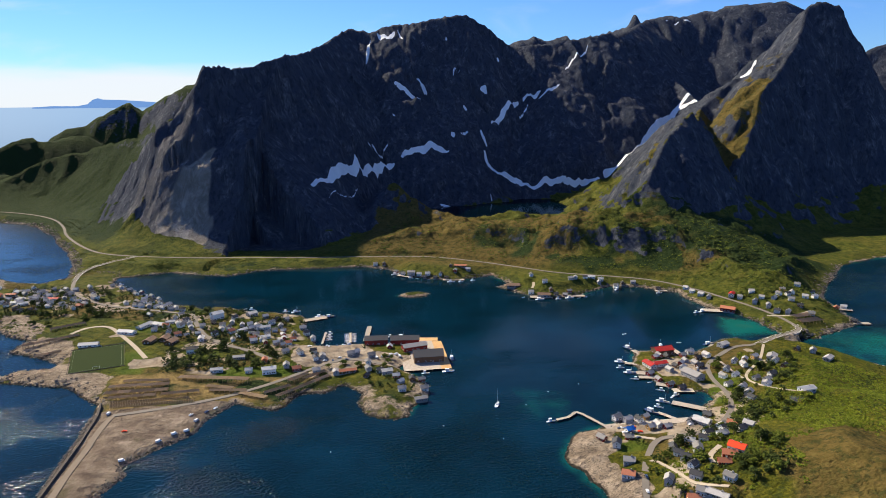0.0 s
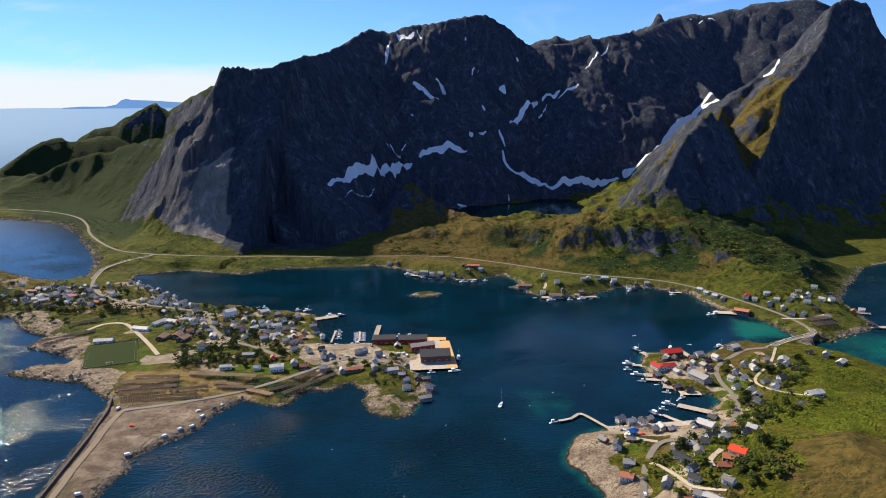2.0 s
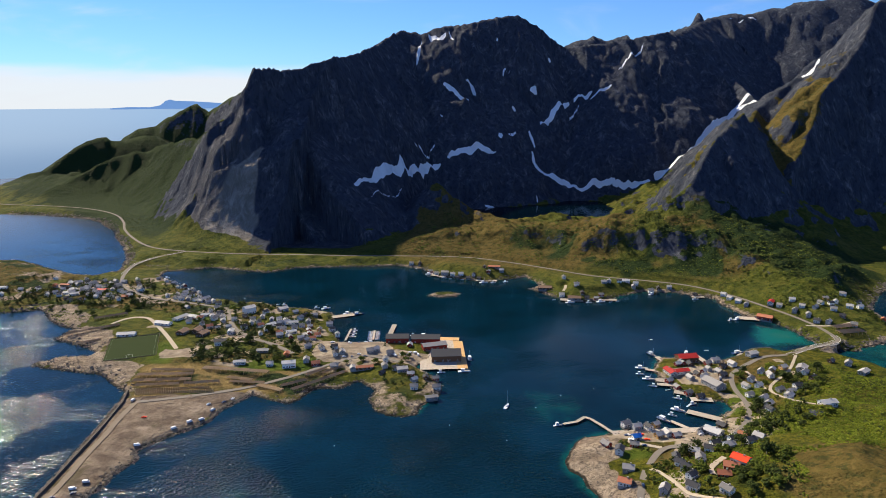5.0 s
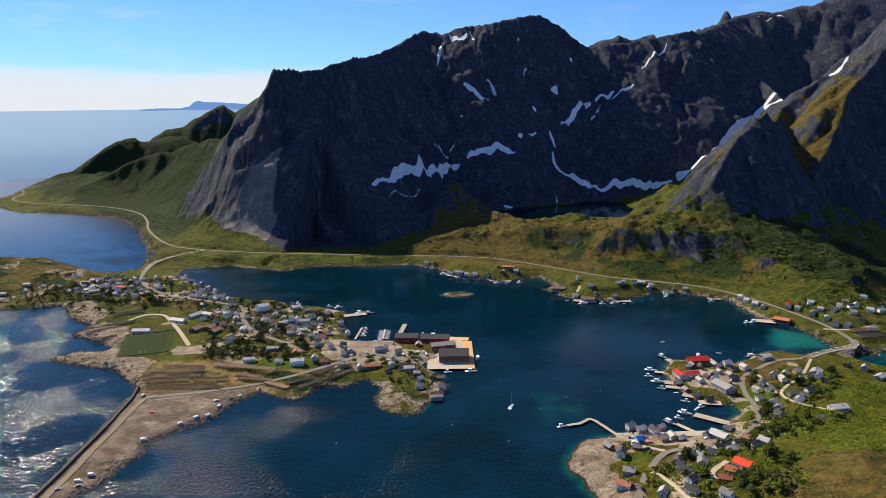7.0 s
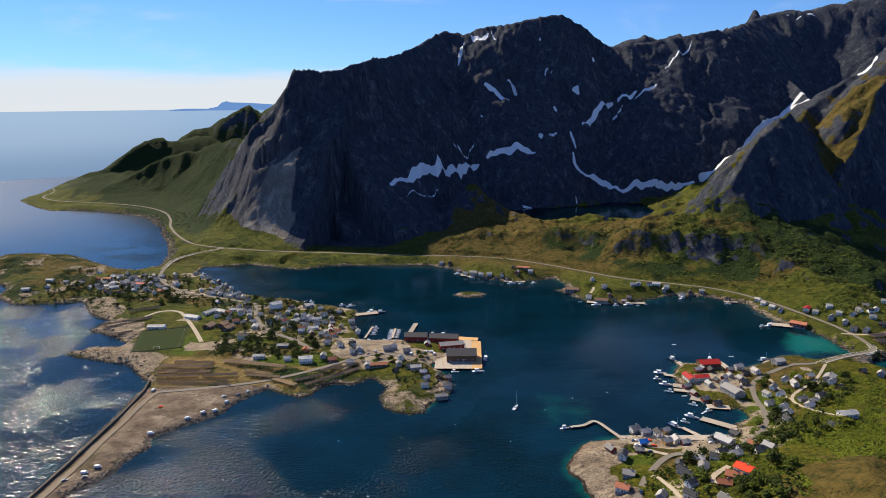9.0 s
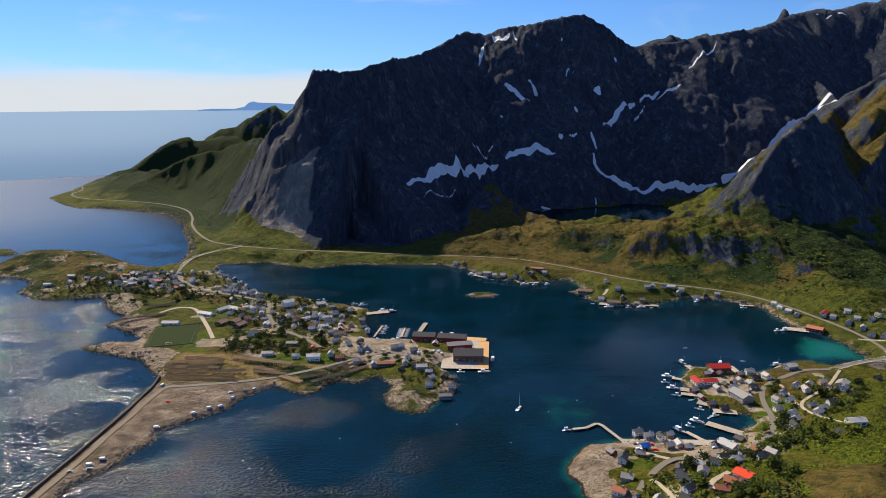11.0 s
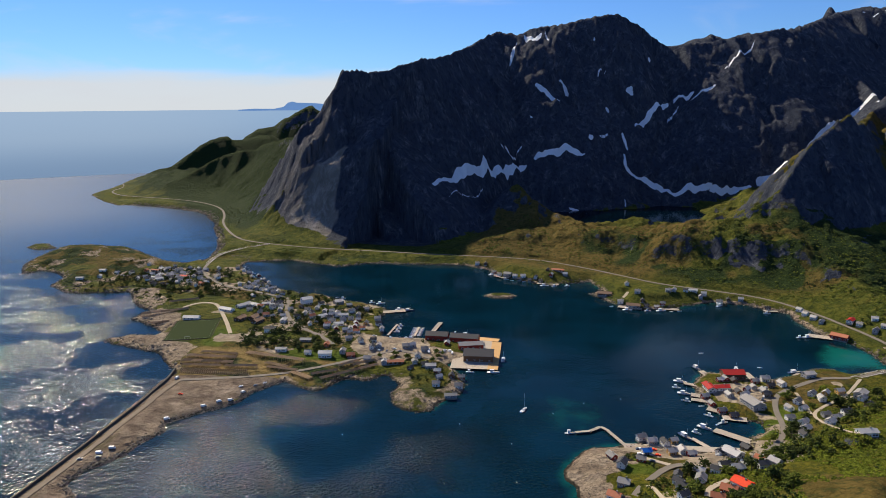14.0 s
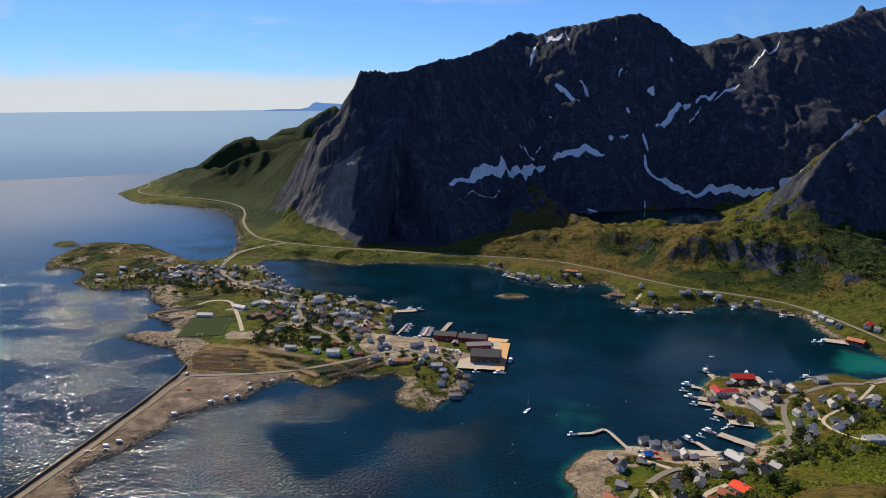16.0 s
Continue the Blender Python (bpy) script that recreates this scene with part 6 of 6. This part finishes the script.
# ---- vehicles ----
def vehicle(length, width, high, label, body_m, van):
    ob = thing("camper_van" if van else "car", label, "vehicle", "parked vehicles")
    l, w = length / 2, width / 2
    if van:
        b = Build().box(-l, -w, 0.45, l * 0.55, w, high).faces([(l * 0.55, -w, 0.45), (l, -w, 0.45), (l, w, 0.45), (l * 0.55, w, 0.45), (l * 0.55, -w, high * 0.95), (l * 0.75, -w, high * 0.55), (l, -w, high * 0.45), (l, w, high * 0.45), (l * 0.75, w, high * 0.55), (l * 0.55, w, high * 0.95)],
                                                              [(0, 1, 6, 5, 4), (3, 9, 8, 7, 2), (1, 2, 7, 6), (6, 7, 8, 5), (5, 8, 9, 4), (3, 2, 1, 0)])
    else:
        b = Build().box(-l, -w, 0.35, l, w, 0.85)
        b.faces([(-l * 0.75, -w, 0.85), (l * 0.45, -w, 0.85), (l * 0.45, w, 0.85), (-l * 0.75, w, 0.85), (-l * 0.5, -w * 0.85, high), (l * 0.15, -w * 0.85, high), (l * 0.15, w * 0.85, high), (-l * 0.5, w * 0.85, high)],
                [(0, 1, 5, 4), (1, 2, 6, 5), (2, 3, 7, 6), (3, 0, 4, 7), (4, 5, 6, 7)])
    part("body", b, body_m, ob)
    part("windscreen", Build().box(l * 0.3 if not van else l * 0.62, -w * 0.9, high * 0.6, l * 0.34 if not van else l * 0.7, w * 0.9, high * 0.9), GLASS, ob)
    wheel = Build().tube((0, -0.12, 0), (0, 0.12, 0), 0.34, 0.34, 10).mesh("wheel", [RUBBER])
    for sx in (-1, 1):
        for sy in (-1, 1):
            part("wheel", wheel, None, ob, at=pose(sx * l * 0.62, sy * (w - 0.05), 0.34))
    return ob


CARS = [vehicle(4.5, 1.85, 2.1, "white camper van parked on gravel", HULL_WHITE, True), vehicle(4.0, 1.7, 1.45, "dark blue car parked on gravel", HULL_BLUE, False), vehicle(4.0, 1.7, 1.45, "white car parked on gravel", HULL_WHITE, False),
        vehicle(4.0, 1.7, 1.45, "red car parked on gravel", ROOF_BRIGHT, False)]
car_used = set()
PARKED = [(3, -258, 518, 5), (0, -248, 477, 20), (0, -229, 502, 40), (0, -220, 512, 45), (0, -212, 517, 40), (0, -208, 534, 60), (2, -214, 543, 50), (1, -203, 549, 55), (2, -197, 556, 60), (0, -282, 556, 80), (0, -266, 416, 15),
          (1, -275, 407, 30), (0, -261, 424, 10), (1, -264, 412, 40)]
PARKED += [(rnd.choice((0, 1, 2, 2, 1)), rnd.uniform(-128, -78), rnd.choice((690, 684, 640, 646)), rnd.choice((0, 90)) + rnd.uniform(-6, 6)) for _ in range(14)]
PARKED += [(rnd.choice((0, 1, 2, 2)), rnd.uniform(-62, -30), rnd.uniform(634, 652), rnd.uniform(0, 180)) for _ in range(8)]
PARKED += [(rnd.choice((1, 2, 2, 3)), rnd.uniform(120, 185), rnd.choice((468, 458)), rnd.uniform(-10, 10)) for _ in range(10)]
PARKED += [(2, 233, 555, 70), (1, 236, 562, 70), (2, 239, 569, 70), (1, 234, 548, 75), (2, 101, 373, 80), (1, 106, 386, 80), (2, 247, 590, 30), (1, 128, 448, 10)]
for k, x, y, turn in PARKED:
    at = pose(x, y, ground(x, y) + 0.03, 0, 0, turn)
    if k in car_used:
        copy_thing(CARS[k], at)
    else:
        car_used.add(k)
        CARS[k].matrix_basis = at

# ---- trees and shrubs ----
def leaf_material(name, dark, light):
    m, nt, sh = node_material(name)
    geo = nt.nodes.new("ShaderNodeNewGeometry")
    col = n_mix(nt, geo.outputs["Random Per Island"], dark, light)
    col = n_mix(nt, n_range(nt, n_noise(nt, 0.05, 3, 0.5, n_pos(nt)), 0.35, 0.7, 0.0, 0.5), col, tuple(0.6 * c for c in dark))
    link(nt, col, sh.inputs["Base Color"])
    sh.inputs["Roughness"].default_value, sh.inputs["Specular IOR Level"].default_value = 0.8, 0.1
    return m


LEAF_A, LEAF_B = leaf_material("birch_leaves", (0.055, 0.078, 0.010), (0.135, 0.155, 0.018)), leaf_material("dark_leaves", (0.028, 0.042, 0.010), (0.070, 0.092, 0.016))
LEAF_C = leaf_material("sunlit_scrub_leaves", (0.075, 0.105, 0.009), (0.17, 0.195, 0.016))
BARK = paint("bark", (0.20, 0.17, 0.14), 0.9, 0.2, 0.4, 1.0)


def clump(v, f, r, at, size):
    """A ragged tuft of leaves: a few crossed, bent blades."""
    n = len(v)
    q = Euler((r.uniform(-0.6, 0.6), r.uniform(-0.6, 0.6), r.uniform(0, 6.3))).to_matrix()
    base = [(-1, -0.6, -0.2), (0.9, -0.8, 0.1), (1.1, 0.5, -0.3), (-0.7, 0.9, 0.0), (0.1, 0.0, 0.8), (0.0, 0.1, -0.6)]
    for p in base:
        d = q @ Vector([c * size * r.uniform(0.6, 1.25) for c in p])
        v.append((at[0] + d.x, at[1] + d.y, at[2] + d.z))
    f += [(n, n + 1, n + 4), (n + 1, n + 2, n + 4), (n + 2, n + 3, n + 4), (n + 3, n, n + 4), (n + 1, n, n + 5), (n + 3, n + 2, n + 5)]


def tree(seed, high, wide, leaves, label):
    r = random.Random(seed)
    ob = thing("birch_tree" if leaves is LEAF_A else "dark_tree", label, "tree", "trees round the houses")
    trunk = Build().tube((0, 0, -0.5), (0.1, 0.05, high * 0.55), high * 0.035, high * 0.015, 6)
    limbs = []
    for k in range(6):
        a, z = k * 2.4 + r.uniform(-0.4, 0.4), high * r.uniform(0.25, 0.55)
        tip = (math.cos(a) * wide * r.uniform(0.3, 0.6), math.sin(a) * wide * r.uniform(0.3, 0.6), z + high * r.uniform(0.15, 0.3))
        trunk.tube((0, 0, z), tip, high * 0.014, high * 0.005, 4)
        limbs.append(tip)
    part("trunk", trunk, BARK, ob)
    v, f = [], []
    for k in range(120):
        c = limbs[k % 6] if k < 80 else (0, 0, high * 0.7)
        at = (c[0] + r.gauss(0, wide * 0.22), c[1] + r.gauss(0, wide * 0.22), max(high * 0.22, c[2] + r.gauss(0, high * 0.13)))
        clump(v, f, r, at, wide * r.uniform(0.10, 0.2))
    part("crown", Build().faces(v, f), leaves, ob)
    return ob


TREES = [tree(1, 7.5, 5.0, LEAF_A, "green birch tree with an uneven crown"), tree(2, 6.0, 4.6, LEAF_A, "small green birch tree beside houses"), tree(3, 9.0, 5.2, LEAF_B, "tall dark green tree beside houses"),
         tree(4, 5.0, 4.2, LEAF_B, "low dark green tree in a garden"), tree(5, 6.5, 5.6, LEAF_A, "broad green birch tree in a garden")]
tree_used = set()
GARDENS = (([(105, 345), (190, 350), (215, 440), (240, 480), (150, 430), (118, 400)], 70), ([(190, 430), (262, 440), (330, 560), (270, 610), (235, 520)], 60), ([(-262, 636), (-160, 634), (-150, 700), (-265, 700)], 46),
           ([(-290, 720), (-160, 705), (-150, 780), (-260, 850), (-310, 800)], 60), ([(-430, 830), (-320, 800), (-320, 850), (-420, 960), (-560, 950), (-560, 880)], 60), ([(-120, 600), (-40, 600), (-40, 640), (-70, 640), (-120, 618)], 16),
           ([(-560, 900), (-600, 860), (-420, 800), (-400, 860)], 24))


rt = random.Random(8)
n_trees = 0
for area, count in GARDENS:
    for _ in range(count):
        spot = in_area(area, rt)
        if spot is None or not free(*spot, 2.0) or not free(spot[0], spot[1] + 8, -1.0) or ground(*spot) < 1.5 or n_trees > 285:
            continue
        k = rt.randrange(5)
        at = pose(spot[0], spot[1], ground(*spot), 0, 0, rt.uniform(0, 360)) @ Matrix.Diagonal((*[rt.uniform(0.65, 1.15)] * 3, 1))
        n_trees += 1
        if k in tree_used:
            copy_thing(TREES[k], at)
        else:
            tree_used.add(k)
            TREES[k].matrix_basis = at


def scatter(name, label, category, areas, material, make, seed, material2=None):
    """One uncountable cover of small pieces over some areas: (outline, count, smallest, largest)."""
    r, v, f = random.Random(seed), [], []
    for area, count, lo, hi in areas:
        xs, ys = np.array([p[0] for p in area]), np.array([p[1] for p in area])
        px = np.array([r.uniform(xs.min(), xs.max()) for _ in range(count)])
        py = np.array([r.uniform(ys.min(), ys.max()) for _ in range(count)])
        ok = inside(px, py, area) & (fbm(px, py, 45, 3, 91 + seed) > (-0.35 if seed == 6 else -0.12))
        for line, half, _ in LANES:
            ok &= near_line(px, py, line)[0] > half + 1.0
        for hx, hy, hr in HOUSE_SPOTS:
            ok &= np.hypot(px - hx, py - hy) > hr * 0.9
        ok &= sdf(px, py, BROWN_HEATH) + fbm(px, py, 30, 3, 98) * 18 < 4
        ok &= ~((np.abs(px - PITCH_AT[0]) < 34) & (np.abs(py - PITCH_AT[1]) < 40))
        for x, y in zip(px[ok], py[ok]):
            z = ground(x, y)
            if z > 1.0:
                make(v, f, r, (x, y, z), r.uniform(lo, hi))
    ob = new(name, Build().faces(v, f).mesh(name, [material]))
    return tagged(ob, label, category, kind="stuff")


def shrub(v, f, r, at, size):
    for _ in range(r.randint(3, 5)):
        clump(v, f, r, (at[0] + r.gauss(0, size * 0.7), at[1] + r.gauss(0, size * 0.7), at[2] + size * r.uniform(0.0, 0.25)), size * r.uniform(0.35, 0.6))


scatter("sunlit_scrub", "bright green birch scrub on the near hillside", "shrubs",
        (([(110, 340), (200, 345), (300, 420), (400, 470), (380, 590), (300, 600), (235, 520), (180, 430), (118, 410)], 12000, 0.6, 1.9),
         ([(185, 300), (205, 345), (310, 390), (450, 410), (450, 470), (240, 480), (165, 400)], 9000, 0.5, 1.8), ([(240, 130), (450, 130), (450, 250), (200, 250)], 800, 0.4, 1.2)), LEAF_C, shrub, 6)
scatter("shrubs", "green scrub and bushes on the slopes and in the gardens", "shrubs",
        (([(-440, 760), (-280, 790), (-150, 700), (-140, 640), (-260, 640), (-300, 800), (-420, 980), (-600, 960), (-640, 880)], 4600, 0.7, 1.9),
         ([(-60, 1090), (160, 990), (330, 890), (470, 740), (560, 850), (500, 1000), (330, 1080), (150, 1180), (20, 1300)], 9000, 1.0, 2.6),
         ([(-540, 1200), (-300, 1140), (-60, 1110), (-60, 1070), (-240, 1060), (-420, 1080)], 2600, 0.8, 2.2), ([(-820, 1140), (-640, 1100), (-560, 1030), (-620, 860), (-700, 950), (-800, 1000)], 3600, 0.5, 1.6),
         ([(390, 660), (500, 690), (560, 820), (400, 800)], 1500, 0.8, 2.0), ([(-130, 590), (-30, 520), (-20, 600), (-60, 620)], 500, 0.6, 1.5)),
        LEAF_A, shrub, 3)
scatter("dark_shrubs", "dark green scrub on the slopes", "shrubs",
        (([(110, 340), (300, 420), (400, 470), (380, 590), (235, 520), (118, 410)], 1300, 0.7, 1.8), ([(240, 330), (440, 400), (420, 560), (320, 520)], 1300, 0.8, 2.2), ([(-300, 800), (-150, 700), (-140, 640), (-260, 640)], 2000, 0.8, 2.5), ([(-560, 900), (-430, 830), (-320, 840), (-400, 960), (-540, 980)], 2200, 0.8, 2.3),
         ([(200, 1080), (330, 890), (540, 800), (600, 900), (420, 1010)], 5200, 1.0, 3.0), ([(-800, 1400), (-560, 1260), (-540, 1400), (-760, 1640)], 1500, 1.0, 2.6)),
        LEAF_B, shrub, 4)


def thicket(v, f, r, at, size):
    """A small leafy tree, as a ragged stack of tufts."""
    for k in range(11):
        h = size * (0.25 + 1.1 * k / 11)
        w = size * 0.42 * math.sin(math.pi * (0.15 + 0.8 * k / 11))
        clump(v, f, r, (at[0] + r.gauss(0, w), at[1] + r.gauss(0, w), at[2] + h), size * r.uniform(0.22, 0.36))


scatter("garden_thicket", "dark green birch and rowan thickets between the village houses", "shrubs",
        (([(-262, 636), (-160, 634), (-150, 700), (-200, 700), (-265, 690)], 150, 2.6, 4.6), ([(-290, 720), (-160, 705), (-135, 780), (-200, 825), (-260, 850), (-310, 800)], 330, 2.2, 4.2),
         ([(-480, 860), (-320, 800), (-300, 850), (-400, 985), (-560, 985), (-560, 880)], 420, 2.0, 4.0), ([(-620, 860), (-480, 850), (-440, 960), (-600, 1000)], 220, 1.8, 3.4),
         ([(-70, 560), (-30, 560), (-24, 600), (-66, 622)], 40, 1.8, 3.2), ([(-120, 640), (-70, 660), (-60, 680), (-130, 690)], 18, 1.8, 3.0)), LEAF_B, thicket, 11)
scatter("hillside_thicket", "dark green thickets between the houses on the near hillside", "shrubs",
        (([(180, 415), (215, 415), (250, 460), (280, 515), (255, 530), (222, 492), (190, 446)], 190, 2.4, 4.6), ([(285, 500), (330, 535), (330, 585), (300, 560)], 110, 2.2, 3.8),
         ([(110, 350), (190, 350), (200, 420), (150, 436), (112, 400)], 190, 1.8, 3.6), ([(90, 440), (130, 430), (134, 452), (98, 460)], 24, 1.6, 3.0), ([(400, 690), (500, 700), (490, 770), (400, 770)], 120, 1.8, 3.2)), LEAF_B, thicket, 13)


# ---- loose rocks ----
def boulder(v, f, r, at, size):
    n = len(v)
    q = Euler((r.uniform(0, 3), r.uniform(0, 3), r.uniform(0, 6.3))).to_matrix()
    for p in ((1, 0, 0), (-1, 0.1, 0), (0, 1, 0.1), (0.1, -1, 0), (0, 0.1, 1), (0, 0, -1)):
        d = q @ Vector([c * size * r.uniform(0.6, 1.2) for c in p])
        v.append((at[0] + d.x, at[1] + d.y, at[2] + d.z * 0.7))
    f += [(n, n + 2, n + 4), (n + 2, n + 1, n + 4), (n + 1, n + 3, n + 4), (n + 3, n, n + 4), (n + 2, n, n + 5), (n + 1, n + 2, n + 5), (n + 3, n + 1, n + 5), (n, n + 3, n + 5)]


def rock_material():
    m, nt, sh = node_material("shore_rocks")
    geo = nt.nodes.new("ShaderNodeNewGeometry")
    col = n_mix(nt, geo.outputs["Random Per Island"], (0.04, 0.036, 0.032), (0.20, 0.165, 0.13))
    link(nt, n_mix(nt, n_range(nt, n_noise(nt, 1.2, 4, 0.6, n_pos(nt)), 0.4, 0.7, 0.0, 0.6), col, (0.09, 0.075, 0.06)), sh.inputs["Base Color"])
    sh.inputs["Roughness"].default_value = 0.9
    return m


rr, v, f = random.Random(12), [], []
for line, count, spread, lo, hi in ((REINE_MOLE, 3600, 2.2, 0.6, 1.6), (REINE_WEST, 1700, 5.0, 0.6, 2.6), (REINE_EAST[:20], 600, 4.0, 0.5, 1.5), (MAIN_SHORE, 2200, 3.5, 0.6, 1.9), (MAIN_EAST[:12], 800, 5.0, 0.7, 2.4),
                                    (MAIN_WEST[8:], 1600, 7.0, 1.0, 3.2), (SAKRIS[:25], 900, 2.5, 0.5, 1.4), (SAKRIS[24:34], 70, 3.0, 0.4, 1.0), (ISLET + ISLET[:1], 160, 3.0, 0.5, 1.4), (SKERRY + SKERRY[:1], 160, 5.0, 0.8, 2.2), (REINE_EAST[20:], 900, 3.0, 0.5, 1.5)):
    lengths = [math.dist(a, b) for a, b in zip(line, line[1:])]
    for _ in range(count):
        k = rr.choices(range(len(lengths)), lengths)[0]
        u = rr.random()
        x = line[k][0] + (line[k + 1][0] - line[k][0]) * u + rr.gauss(0, spread)
        y = line[k][1] + (line[k + 1][1] - line[k][1]) * u + rr.gauss(0, spread)
        z = ground(x, y)
        if -1.2 < z < 7 and not any(math.hypot(x - hx, y - hy) < hr for hx, hy, hr in HOUSE_SPOTS):
            boulder(v, f, rr, (x, y, z + 0.1), rr.uniform(lo, hi))
rocks = new("shore_rocks", Build().faces(v, f).mesh("shore_rocks", [rock_material()]))
tagged(rocks, "grey and brown boulders along the shores", "rocks", kind="stuff")

# ---- far islands on the horizon ----
m_far, nt_far, sh_far = node_material("painted_haze_island")
# distance haze painted on: a bluish base colour and a faint glow
sh_far.inputs["Base Color"].default_value = (0.10, 0.16, 0.26, 1)
sh_far.inputs["Roughness"].default_value = 1.0
sh_far.inputs["Emission Color"].default_value = (0.20, 0.38, 0.72, 1)
sh_far.inputs["Emission Strength"].default_value = 0.42
ISLE = [(-1922, 4417, 2), (-1827, 4457, 8), (-1704, 4506, 6), (-1648, 4527, 18), (-1618, 4537, 45), (-1591, 4547, 53), (-1564, 4556, 45), (-1461, 4590, 41), (-1356, 4622, 33), (-1249, 4652, 24), (-1104, 4689, 2)]
isle = Build()
rows = []
for x, y, h in ISLE:
    n = Vector((x, y, 0)).normalized()
    rows.append([Vector((x, y, 240)) - n * 12, Vector((x, y, 248 + h)), Vector((x, y, 240)) + n * 12])
isle.faces([p for r in rows for p in r], [(3 * i + k, 3 * i + 3 + k, 3 * i + 4 + k, 3 * i + 1 + k) for i in range(len(rows) - 1) for k in range(2)])
tagged(new("backdrop_island", isle.mesh("backdrop_island", [m_far])), "blue island with painted haze far out on the horizon", "island", kind="structure")
